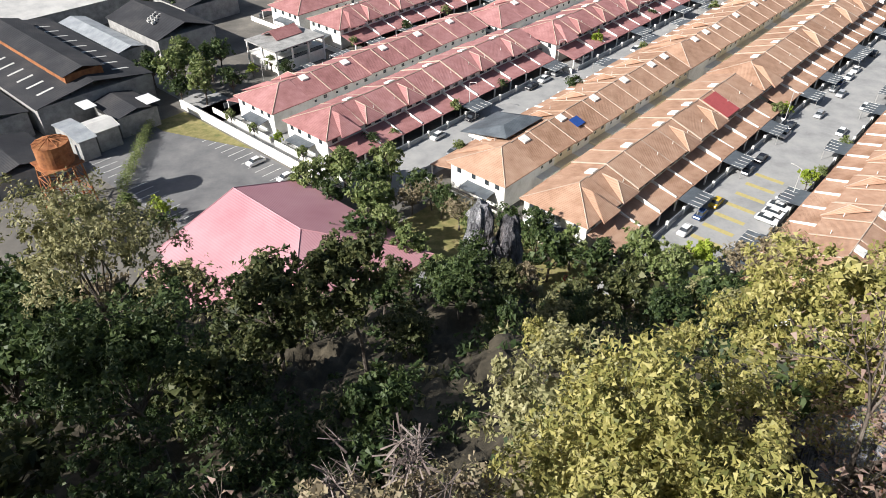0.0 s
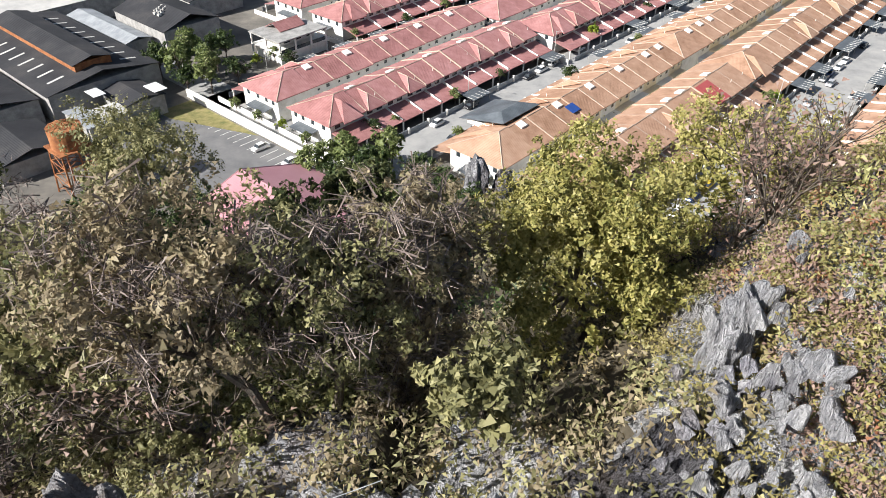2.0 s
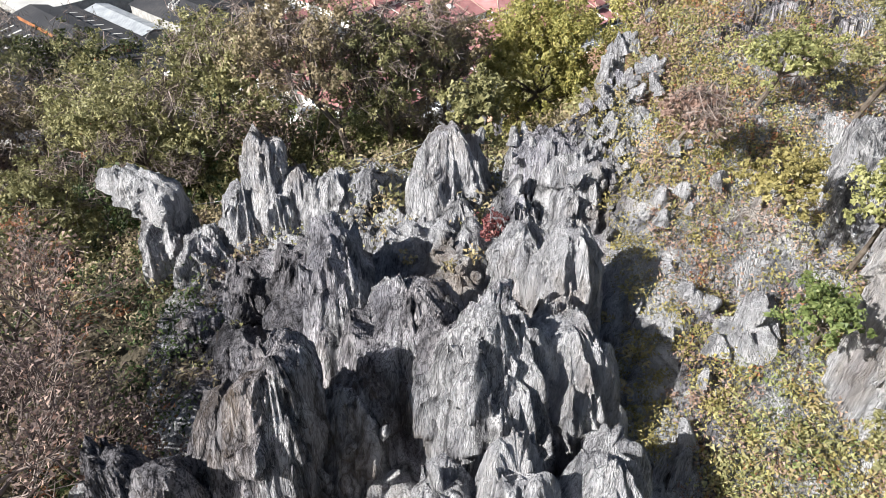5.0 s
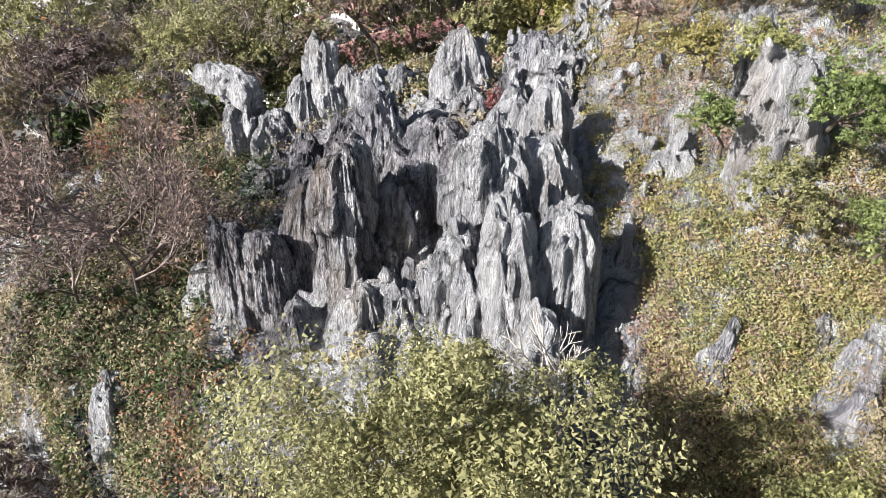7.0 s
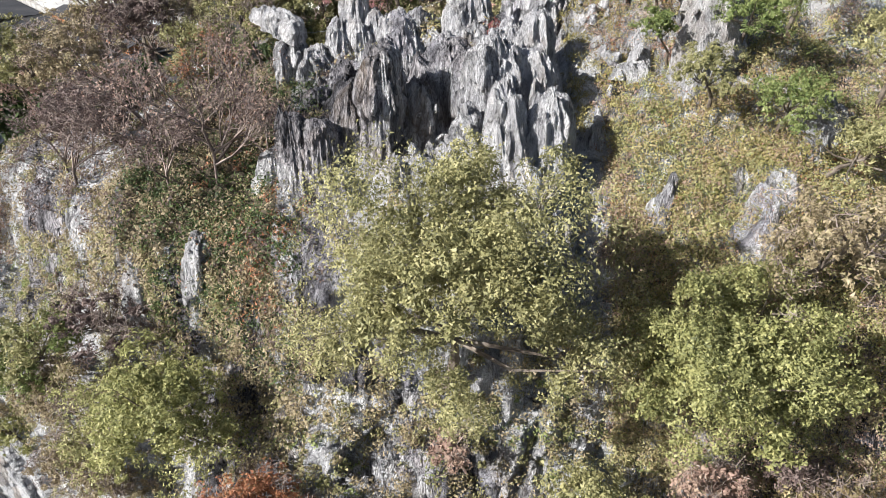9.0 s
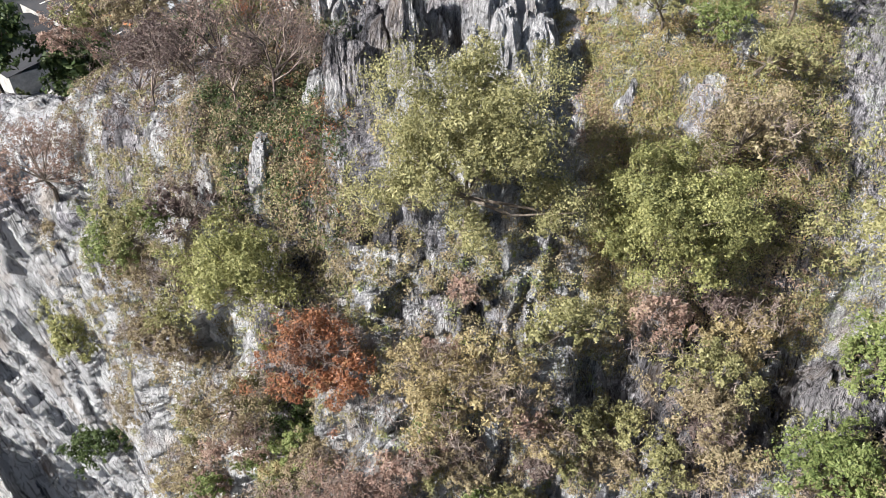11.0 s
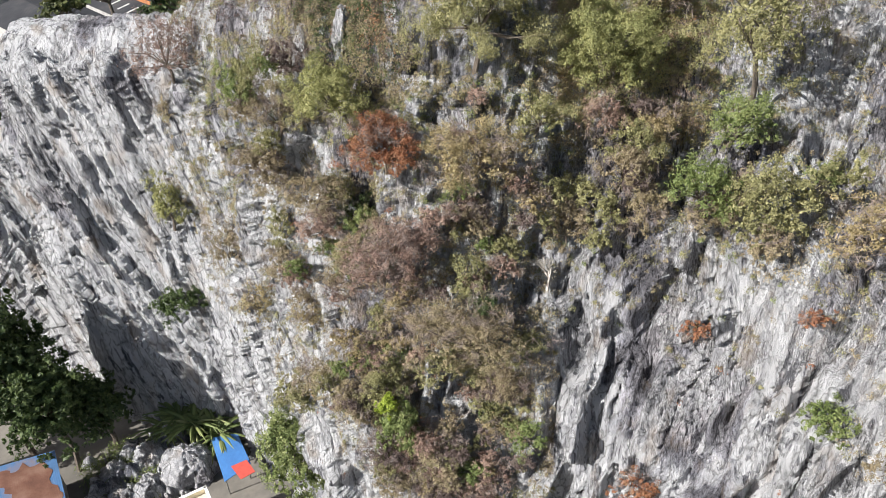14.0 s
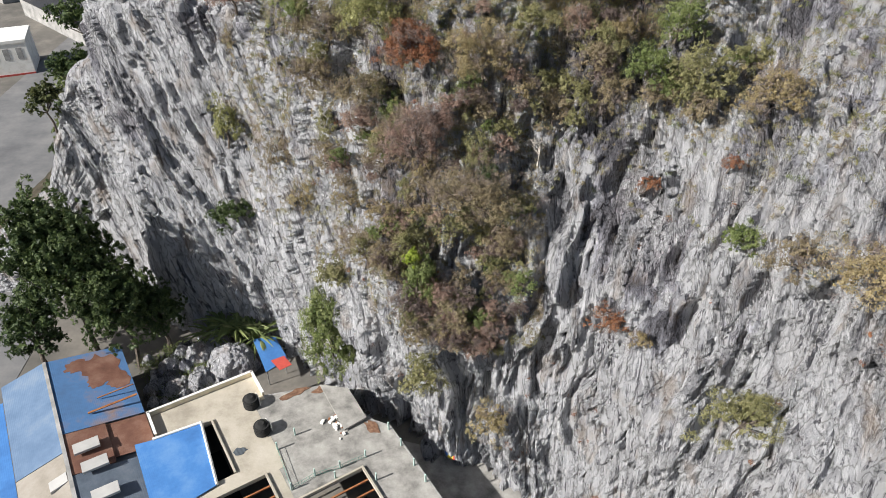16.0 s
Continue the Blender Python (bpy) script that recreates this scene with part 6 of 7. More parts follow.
# thin cable slung across the rocks
cb = bmesh.new()
ends = Vector((-8.3, -0.9, 66.0)), Vector((-0.9, 0.4, 67.3))
for i in range(14):
    pa, pb = (ends[0].lerp(ends[1], q) - Vector((0, 0, 1.4 * q * (1 - q))) for q in (i / 14, (i + 1) / 14))
    tube(cb, pa, pb, 0.009, 0.009, 5)
tagged(part("cable", cb, METAL_SHEET), "thin grey cable slung between limestone spires", "cable")

for k, (a, b, h, w, d, turn, label) in enumerate((
        (13.0, 8.2, 4.6, 6.5, 4.6, 20, "big tilted grey boulder at the cliff foot"), (8.0, 7.6, 3.0, 3.8, 3.2, 60, "grey boulder with weeds at the cliff foot"), (4.4, 8.0, 2.4, 3.2, 2.6, 10, "grey boulder at the cliff foot"),
        (9.4, 12.6, 3.2, 4.2, 3.4, 35, "pale boulder at the cliff foot"), (4.6, 12.6, 2.4, 3.6, 3.0, 80, "low grey boulder among weeds"), (2.0, 10.2, 1.8, 2.6, 2.4, 0, "small grey boulder among weeds"), (12.6, 14.0, 3.4, 3.6, 3.2, 50, "grey boulder below palms"))):
    p = FOOT @ Vector((a, b, 0))
    tagged(crag(180 + k, p.x, p.y, -0.4, h, w * 1.2, d * 1.2, turn, (0.3, 0.1), 2.2, 0.35, nu=64, nv=30, material=PALE_CRAG, name="boulder"), label, "boulder", "foot boulders")

# ---- trees and scrub on the hill ----
_gx, _gs = np.meshgrid(np.arange(-70, 60, 1.0), np.arange(0.5, 11.8, 0.05))
CLOUD = hill_points(_gx.ravel(), _gs.ravel())


def nearest(p):
    return CLOUD[np.argmin(((CLOUD - np.array(p)) ** 2).sum(1))]


def grow(seed, centre, radii, n, leaf, size, label, lumps=28, gap=0.35, bark=None, name="tree", category="tree", group="hill trees", trunk=None):
    """A tree whose crown lies round centre; its trunk leans out from the nearest rock below."""
    r = np.random.default_rng(seed)
    c = np.array(centre, dtype=float)
    if c[1] < -5 and c[2] < 58 or c[1] < 4 and c[2] < 40:  # on the cliff: the crown stands out from the rock
        near = CLOUD[(np.abs(CLOUD[:, 0] - c[0]) < 1.3) & (np.abs(CLOUD[:, 2] - c[2]) < 1.6)]
        if len(near):
            c[1] = min(c[1], near[:, 1].min() - 0.3 * radii[1])
    base = nearest(c - np.array([0, -1.0, radii[2] * 0.7]))
    t = new(name)
    p, out, cc = crown_points(r, n, radii, lumps, gap)
    p, cc = p + c - base, cc + c - base
    v1, f1 = leaves(p, out, size, r)
    ip, io, _ = crown_points(r, n // 4, [q * 0.72 for q in radii], lumps, gap)  # larger shaded leaves inside
    v2, f2 = leaves(ip + c - base, io, (size[1] * 1.0, size[1] * 1.45), r)
    raw("crown", np.concatenate([v1, v2]), np.concatenate([f1, f2 + len(v1)]), leaf, t)
    if leaf in (LEAF_BROWN, LEAF_PINKISH, LEAF_DUSK, LEAF_MAPLE, LEAF_RUST) or "sparse" in label:  # half-bare crowns show their fine twigs
        m = n // 5
        tp, to, _ = crown_points(r, m, [q * 1.04 for q in radii], lumps, gap)
        hz = raw("twig_haze", *leaves(tp + c - base, np.cross(to, r.normal(0, 1, (m, 3))), (0.3, 0.7), r, droop=-0.3, slim=0.09), TWIG, t)
        hz["kind"] = "stuff"
    bm = bmesh.new()
    fork = Vector((c - base) * 0.72)
    rt = trunk or 0.035 * max(radii) + 0.03
    tube(bm, (0, 0, -0.3), fork * 0.5 + Vector((0.15, 0.1, 0)), rt, rt * 0.8, 7)
    tube(bm, fork * 0.5 + Vector((0.15, 0.1, 0)), fork, rt * 0.8, rt * 0.55, 6)
    for q in cc[:11]:
        q = Vector(q)
        m = fork * 0.5 + q * 0.5 + Vector(r.normal(0, 0.1, 3)) * max(radii) * 0.5
        tube(bm, fork, m, rt * 0.42, rt * 0.25, 5)
        tube(bm, m, q, rt * 0.25, rt * 0.06, 4)
    part("trunk", bm, bark or BARK, t)
    t.location = base
    return tagged(t, label, category, group)


BIG = (0.09, 0.17)
grow(1, (-0.7, -16.9, 63.1), (5.4, 3.5, 5.4), 62000, LEAF_OLIVE, (0.06, 0.125), "broad olive-green tree with dense leaf clusters on a ledge", 60)
grow(2, (7.5, -17.2, 60.4), (3.8, 2.9, 4.1), 36000, LEAF_SAGE, (0.065, 0.135), "rounded yellow-green tree on the limestone ledge", 46)
grow(3, (-11.2, -15.6, 56.6), (3.5, 2.8, 3.3), 20000, LEAF_SAGE, (0.07, 0.145), "bushy green tree rooted in the cliff", 44)
grow(4, (-7.5, -18.2, 54.4), (3.0, 2.0, 2.7), 11000, LEAF_RUST, (0.08, 0.16), "small tree with rust-red dying leaves", 34)
grow(5, (-1.0, -20.4, 54.2), (4.0, 2.4, 3.6), 12000, LEAF_MAPLE, (0.07, 0.15), "amber and olive leaved tree on the cliff", 40, 0.6)
grow(6, (-7.2, -21.8, 46.6), (3.9, 2.4, 4.4), 13000, LEAF_PINKISH, (0.06, 0.13), "nearly bare tree with pinkish brown twigs", 50, 0.7)
grow(7, (-0.6, -24.4, 42.0), (6.0, 2.7, 5.0), 15000, LEAF_BROWN, (0.07, 0.15), "dry brownish olive tree on the cliff", 50, 0.6)
grow(8, (15.0, -21.0, 63.4), (4.4, 3.4, 5.4), 14000, LEAF_OLIVE, BIG, "tall olive-green tree at the cliff edge", 70)
grow(10, (16.4, -21.8, 54.6), (3.6, 2.4, 3.0), 8000, LEAF_OLIVE, (0.09, 0.17), "olive shrub tree on the ledge", 34)
grow(11, (20.4, -25.0, 55.0), (3.2, 2.4, 2.6), 6000, LEAF_MAPLE, (0.08, 0.16), "yellowing shrub on the ledge", 28)
grow(35, (12.6, -21.6, 54.4), (2.8, 1.8, 2.6), 6000, LEAF_GREEN, (0.08, 0.17), "low green shrub on the ledge", 26)
grow(9, (15.4, -21.5, 57.4), (2.8, 2.0, 2.6), 6000, LEAF_GREEN, (0.08, 0.16), "green shrub tree on the ledge", 28)
grow(36, (10.4, -15.4, 64.0), (2.6, 2.2, 2.2), 4600, LEAF_BROWN, (0.07, 0.14), "dry brown bush above the ledge", 24, 0.6)
grow(37, (-15.4, -12.4, 54.0), (2.8, 2.0, 2.8), 5000, LEAF_BROWN, (0.07, 0.14), "dry brown bush on the cliff edge", 24, 0.6)
grow(38, (-12.6, -17.2, 49.6), (3.1, 2.0, 2.8), 4600, LEAF_BROWN, (0.07, 0.15), "sparse brown bush on the cliff", 24, 0.6)
grow(13, (-19.2, -15.6, 15.5), (3.4, 2.8, 9.5), 14000, LEAF_GREEN, (0.14, 0.3), "tall green bush at the cliff foot", 50)
grow(14, (-17.0, -15.0, 26.5), (2.8, 2.3, 3.3), 5000, LEAF_OLIVE, (0.11, 0.22), "olive bush on the cliff", 24)
grow(15, (-6.9, -25.4, 32.8), (2.0, 1.5, 4.6), 5600, LEAF_GREEN, (0.1, 0.2), "green creeper hanging on the cliff", 36, 0.5)
grow(76, (-7.6, -25.6, 36.4), (1.1, 0.9, 1.3), 1300, LEAF_LIME, (0.1, 0.2), "bright lime-green sprout on the cliff", 12, 0.5)
grow(16, (-12.8, -19.4, 34.4), (4.0, 2.3, 3.2), 7000, LEAF_BROWN, (0.07, 0.15), "grey-brown dry bush on the cliff", 34, 0.6)
grow(17, (-7.0, -25.8, 20.2), (3.4, 2.4, 3.6), 6000, LEAF_OLIVE, (0.1, 0.2), "olive bush low on the cliff", 36, 0.6)
grow(18, (0.4, -28.6, 15.6), (2.8, 2.3, 3.3), 4600, LEAF_MAPLE, (0.1, 0.2), "yellowish bush low on the cliff", 26, 0.6)
grow(19, (20.6, -40.2, 30.2), (4.9, 2.8, 3.3), 8000, LEAF_OLIVE, (0.1, 0.2), "wide olive bush hanging on the cliff", 36, 0.5)
grow(20, (25.2, -38.2, 47.6), (4.4, 3.1, 3.3), 8000, LEAF_MAPLE, (0.09, 0.18), "brown and olive bush on the cliff edge", 34, 0.5)
grow(77, (21.6, -36.6, 45.6), (2.6, 1.8, 2.4), 3000, LEAF_BROWN, (0.08, 0.16), "dry brown bush on the cliff edge", 22, 0.6)
grow(21, (19.0, -34.2, 44.8), (1.9, 1.5, 1.4), 2600, LEAF_GREEN, (0.09, 0.18), "small green bush on the cliff", 14)
grow(22, (-33.0, 0.2, 24.2), (3.8, 2.6, 2.8), 5000, LEAF_DARK, (0.14, 0.28), "dark green bush on the cliff", 30)
grow(23, (-31.4, 0.0, 38.0), (2.2, 1.6, 4.2), 4200, LEAF_SAGE, (0.1, 0.2), "pale green bush on the cliff", 26, 0.5)
grow(24, (-23.4, -6.0, 37.5), (2.4, 1.6, 3.8), 4200, LEAF_BROWN, (0.08, 0.16), "dry brown bush on the cliff", 26, 0.6)
grow(25, (-27.4, -1.6, 54.4), (3.6, 2.4, 4.0), 6000, LEAF_PINKISH, (0.07, 0.14), "russet bare-twigged bush on the cliff edge", 36, 0.6)
grow(26, (-28.0, -0.2, 48.5), (2.6, 2.0, 3.2), 4600, LEAF_BROWN, (0.08, 0.16), "amber bush on the cliff edge", 26, 0.6)
grow(27, (-21.0, -9.0, 33.0), (2.3, 1.8, 3.1), 3200, LEAF_MAPLE, (0.08, 0.16), "amber bush on the cliff", 20, 0.6)
grow(28, (-10.0, -19.6, 44.0), (3.1, 2.0, 2.3), 4000, LEAF_BROWN, (0.07, 0.15), "dry brown bush on the cliff", 24, 0.6)
grow(29, (-16.0, -14.4, 41.5), (2.6, 1.8, 2.3), 3400, LEAF_BROWN, (0.08, 0.16), "brown bush on the cliff", 20, 0.6)
grow(30, (-3.4, -23.6, 38.8), (2.6, 1.8, 2.0), 3400, LEAF_OLIVE, (0.08, 0.16), "olive bush on the cliff", 20, 0.5)
grow(31, (13.4, -26.6, 45.6), (1.0, 0.9, 0.9), 1000, LEAF_RUST, (0.08, 0.16), "small rusty tuft on the cliff", 8)
grow(32, (18.4, -30.4, 49.5), (1.2, 0.9, 0.9), 1000, LEAF_RUST, (0.08, 0.16), "small rusty tuft on the cliff", 8)
grow(33, (10.6, -30.4, 32.5), (2.6, 1.3, 2.0), 2400, LEAF_RUST, (0.08, 0.16), "rusty bush on the cliff", 16, 0.6)
grow(34, (13.2, -32.0, 32.6), (1.3, 1.1, 1.5), 1300, LEAF_MAPLE, (0.08, 0.16), "yellow tuft on the cliff", 10, 0.6)
grow(78, (0.9, -3.4, 66.9), (0.5, 0.4, 0.5), 420, LEAF_CRIMSON, (0.05, 0.11), "small crimson-leaved bush among crags", 12, 0.6, name="shrub", category="shrub", group="")
for k, (x, y, z, q, leaf) in enumerate(((8.8, -9.6, 69.6, 1.9, LEAF_GREEN), (7.2, -10.8, 68.0, 1.4, LEAF_OLIVE), (10.8, -8.4, 70.8, 2.1, LEAF_GREEN), (6.3, -5.6, 69.6, 1.0, LEAF_STRAW), (7.6, -7.0, 70.0, 1.1, LEAF_SAGE), (9.6, -11.8, 67.4, 1.6, LEAF_GREEN),
                                        (12.6, -11.4, 69.0, 2.0, LEAF_OLIVE), (7.4, -2.4, 70.8, 1.2, LEAF_SAGE), (6.0, -8.6, 68.8, 0.9, LEAF_GREEN), (9.2, -3.6, 71.4, 1.4, LEAF_OLIVE), (11.4, -13.6, 66.6, 1.8, LEAF_OLIVE), (5.2, -3.4, 70.0, 0.8, LEAF_PINKISH))):
    grow(380 + k, (x, y, z), (q, q * 0.9, q * 0.75), int(3000 * q), leaf, (0.045, 0.1), "leafy shrub on the scrubby hilltop slope", 34, 0.6, category="shrub")
# the shrubs that cloak the middle of the cliff
cr = np.random.default_rng(77)
for k in range(190):
    z = cr.uniform(24, 58)
    x = cr.uniform(np.interp(z, [24, 31, 36, 42, 50, 58], [-7, -9, -13, -19, -20, -20]), np.interp(z, [24, 31, 36, 46, 50, 58], [1, 3, 4, 3, 12, 24]))
    q = cr.uniform(0.8, 2.2)
    if abs(x + 8.5) < 4.5 and abs(z - 54.5) < 4.5:
        continue
    leaf, lab = ((LEAF_BROWN, "dry brown"), (LEAF_PINKISH, "pinkish brown"), (LEAF_OLIVE, "olive-green"), (LEAF_MAPLE, "amber"), (LEAF_GREEN, "green"), (LEAF_DUSK, "leafless dusky"), (LEAF_DARK, "dark green"))[cr.choice(7, p=[0.24, 0.18, 0.24, 0.08, 0.1, 0.1, 0.06])]
    grow(800 + k, (x, -12.0, z), (q, q * 0.75, q * cr.uniform(0.8, 1.3)), int(900 * q * q), leaf, (0.07, 0.16), lab + " shrub clinging to the cliff", 14, 0.55, name="shrub", category="shrub", group="cliff shrubs")
# along the summit and on the town side
grow(40, (2.9, 6.2, 66.9), (2.7, 2.6, 3.2), 26000, LEAF_GOLD, (0.07, 0.14), "yellow-green broadleaf tree on the hilltop", 70)
grow(41, (3.0, 10.8, 63.6), (2.6, 2.4, 2.6), 7000, LEAF_OLIVE, (0.1, 0.2), "olive-green tree behind the hilltop", 28)
grow(42, (6.0, 8.6, 63.6), (3.2, 3.0, 3.0), 11000, LEAF_GOLD, (0.1, 0.19), "golden-leaved tree behind the hilltop", 30)
grow(79, (8.4, 11.0, 66.2), (2.7, 2.4, 2.7), 11000, LEAF_GOLD, (0.08, 0.16), "yellow-green tree behind the hilltop", 34)
grow(80, (-14.0, 22.0, 59.6), (3.7, 3.2, 3.8), 9000, LEAF_OLIVE, (0.1, 0.2), "olive-green tree high on the town slope", 40)
grow(43, (0.6, 1.9, 67.2), (1.1, 0.9, 1.5), 1800, LEAF_OLIVE, (0.1, 0.2), "small olive shrub behind the rocks", 12)
# dark leaves here carry the shade of the ridge in their colour
grow(44, (-11.0, 16.6, 58.8), (3.2, 3.0, 3.0), 7000, LEAF_DARK, (0.12, 0.24), "tree on the town slope with leaves darkened for shade", 28)
grow(45, (-4.8, 25.6, 55.4), (2.8, 2.6, 3.0), 4200, LEAF_DEEP, (0.2, 0.4), "large-leaved deep green tree on the town slope", 22)
grow(46, (-9.2, 27.6, 52.2), (3.2, 3.0, 3.0), 4200, LEAF_DEEP, (0.2, 0.4), "large-leaved deep green tree on the town slope", 22)
grow(48, (8.2, 3.2, 69.4), (1.8, 1.6, 2.2), 2400, LEAF_SAGE, (0.08, 0.16), "sage green shrub on the hilltop", 14, 0.5)
for k, (x, y, z, rx, ry, rz, leaf, lab) in enumerate((
        (-4.6, 2.6, 68.4, 2.4, 1.9, 2.7, LEAF_BROWN, "dry brown-leaved bush tree behind the crags"), (-2.2, 3.4, 68.0, 2.2, 1.8, 2.6, LEAF_OLIVE, "sparse olive-leaved bush tree behind the crags"),
        (-7.4, 3.4, 67.4, 2.6, 2.0, 2.6, LEAF_OLIVE, "sparse olive tree behind the crags"), (-0.5, 4.6, 67.8, 2.0, 1.8, 2.4, LEAF_BROWN, "sparse brown tree behind the crags"),
        (-10.4, 3.0, 66.0, 2.6, 2.0, 2.4, LEAF_OLIVE, "sparse olive tree among crags"), (-13.2, 1.4, 63.6, 2.6, 2.2, 2.4, LEAF_OLIVE, "sparse olive tree on the ridge"),
        (-12.4, 5.6, 65.4, 2.8, 2.4, 3.0, LEAF_OLIVE, "dense olive tree on the ridge"), (-15.6, 6.4, 64.0, 2.8, 2.4, 3.0, LEAF_BROWN, "dense brown tree on the ridge"),
        (-6.2, 3.8, 64.8, 2.3, 1.9, 2.2, LEAF_OLIVE, "dense olive bush behind the crags"), (-3.4, 4.2, 64.6, 2.3, 1.9, 2.2, LEAF_SAGE, "dense green bush behind the crags"), (-1.0, 4.8, 64.4, 2.1, 1.8, 2.2, LEAF_BROWN, "dense brown bush behind the crags"), (-9.2, 4.6, 64.2, 2.5, 2.0, 2.2, LEAF_OLIVE, "dense olive bush behind the crags"))):
    grow(60 + k, (x, y, z), (rx, ry, rz), 9000, leaf, (0.065, 0.145), lab, 46, 0.6)
for k, (x, y, h, lab) in enumerate(((-11.5, -9.6, 6.5, "leafless purplish tree with many fine twigs"), (-14.0, -7.4, 6.0, "leafless grey tree with fine twigs"), (-9.6, -5.6, 4.6, "leafless reddish bush beside the crags"),
                                    (2.0, -13.2, 3.4, "bleached dead tree with pale crooked branches"), (8.4, 4.6, 5.0, "bare grey tree on the hilltop"), (6.4, 6.6, 5.5, "bare grey tree on the hilltop"),
                                    (-6.0, 4.6, 5.5, "bare brown tree behind the crags"), (-3.2, 5.0, 5.0, "bare grey-brown tree behind the crags"), (-13.6, -4.0, 4.5, "leafless reddish bush by the crags"),
                                    (4.2, -23.2, 4.2, "bleached dead tree clinging to the cliff"))):
    p = nearest((x, y, 66 if k < 9 else 45))
    t = twiggy(300 + k, h, 0.42, lab, PALE_BARK if "bleached" in lab else TWIG if k < 3 or k == 8 else BARK, 700, None if "bleached" in lab else (LEAF_PINKISH if k != 8 else LEAF_RUST), levels=5 if "bleached" not in lab else 4)
    t.location = p - np.array([0, 0, 0.2]) if k not in (3, 9) else (1.9, -13.7, 63.9) if k == 3 else p + np.array([0, -0.5, -0.2])
for k, (x, y, h) in enumerate(((-16.0, -5.0, 5.0), (-18.5, -7.0, 5.0), (-10.6, -7.6, 5.0), (-13.0, -9.0, 4.6), (-8.4, -8.0, 4.0), (-20.5, -4.0, 4.5))):
    t = twiggy(330 + k, h, 0.45, "leafless dusky bush with a haze of fine twigs", TWIG, 1500, LEAF_DUSK)
    t.location = nearest((x, y, 64)) - np.array([0, 0, 0.2])
# last three: added tall, outside the opening view, to throw shade on the hollow
for k, (x, y, z, q, leaf) in enumerate(((-19.5, 1.5, 63.6, 3.0, LEAF_BROWN), (-24.0, 4.5, 62.6, 3.2, LEAF_OLIVE), (-16.5, 4.0, 64.6, 3.0, LEAF_DUSK), (-27.5, 8.5, 59.6, 3.2, LEAF_PINKISH), (-22.0, 9.0, 62.4, 3.4, LEAF_BROWN), (-17.5, -3.0, 63.0, 2.2, LEAF_DUSK), (-18.5, 7.5, 66.4, 3.6, LEAF_OLIVE), (-22.0, 11.0, 65.6, 3.8, LEAF_OLIVE), (-16.0, 11.5, 64.6, 3.2, LEAF_DEEP))):
    grow(360 + k, (x, y, z), (q, q * 0.9, q * 0.8), 6000, leaf, (0.09, 0.18), "sparse dry tree on the western ridge", 44, 0.6)
# hollow trees: the ridge's shade is put into the dark leaf colour
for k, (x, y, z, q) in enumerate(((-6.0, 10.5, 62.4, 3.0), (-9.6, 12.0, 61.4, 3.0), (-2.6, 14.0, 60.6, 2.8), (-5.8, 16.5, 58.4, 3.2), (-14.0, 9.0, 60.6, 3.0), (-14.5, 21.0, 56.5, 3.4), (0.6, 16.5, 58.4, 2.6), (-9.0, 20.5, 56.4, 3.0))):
    grow(340 + k, (x, y, z - 4.2), (q, q * 0.9, q * 0.9), 3500, LEAF_DARK, (0.12, 0.24), "green tree in the hollow behind the ridge, shade painted into its leaves", 40)

# forest on the town slope: few kinds, many trees
KINDS = []
for k, (leaf, h, rad, lab) in enumerate(((LEAF_DARK, 8.5, (3.8, 3.6, 3.2), "dark green tree on the wooded town slope"), (LEAF_DEEP, 7.5, (3.4, 3.6, 2.9), "deep green tree on the wooded town slope"),
                                         (LEAF_OLIVE, 8.0, (3.6, 3.4, 3.1), "olive-green tree on the wooded town slope"), (LEAF_BROWN, 6.5, (3.0, 3.2, 2.7), "dry brownish tree on the wooded town slope"),
                                         (LEAF_GOLD, 7.0, (3.2, 3.2, 2.8), "yellow-green tree on the wooded town slope"))):
    KINDS.append(make_tree(400 + k, h, rad, 1700, leaf, (0.3, 0.55), 30, lab, group="slope trees"))
fr = random.Random(5)
first = set()
spots = []
for _ in range(2600):
    x, y = fr.uniform(-62, 66), fr.uniform(10, 84)
    if any((x - a) ** 2 + (y - b) ** 2 < 5.0 ** 2 for a, b in spots):
        continue
    if y < 14 and abs(x) < 9:
        continue
    ab = TOWN.inverted() @ Vector((x, y, 0))
    if 33 < ab.x < 70 and 63 < ab.y < 102 and y > 74 or ab.x > 88 and y > 80:
        continue
    spots.append((x, y))
spots = spots[:140] + [(-2, 30), (1, 33), (4, 35), (-4, 35), (3, 28), (7, 33), (0, 37.5), (6, 39), (2.4, 39.4), (-3.6, 41), (7.6, 43), (9, 38)]
for x, y in spots:
    p = hill_points(np.full(120, x), np.linspace(5.5, 12, 120))
    i = np.argmin(np.abs(p[:, 1] - y))
    z = max(p[i, 2], 0.0)
    # near western slope: dark-leaved kinds picked to paint in the ridge's shade
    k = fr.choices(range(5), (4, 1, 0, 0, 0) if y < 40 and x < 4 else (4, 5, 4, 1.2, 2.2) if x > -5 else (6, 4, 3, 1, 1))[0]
    m = pose(x, y, z - 0.4, 0, 0, fr.uniform(0, 360)) @ Matrix.Scale(fr.uniform(0.7, 1.15) * (0.45 if -6 < x < 15 and 14 < y < 50 else 0.55 if x >= 15 and y < 45 else 0.68 if -0.5 * y < x < 0 else 1.0), 4)
    if k not in first:
        first.add(k)
        KINDS[k].matrix_world = m
    else:
        o = copy_thing(KINDS[k], Matrix())
        o.matrix_world = m


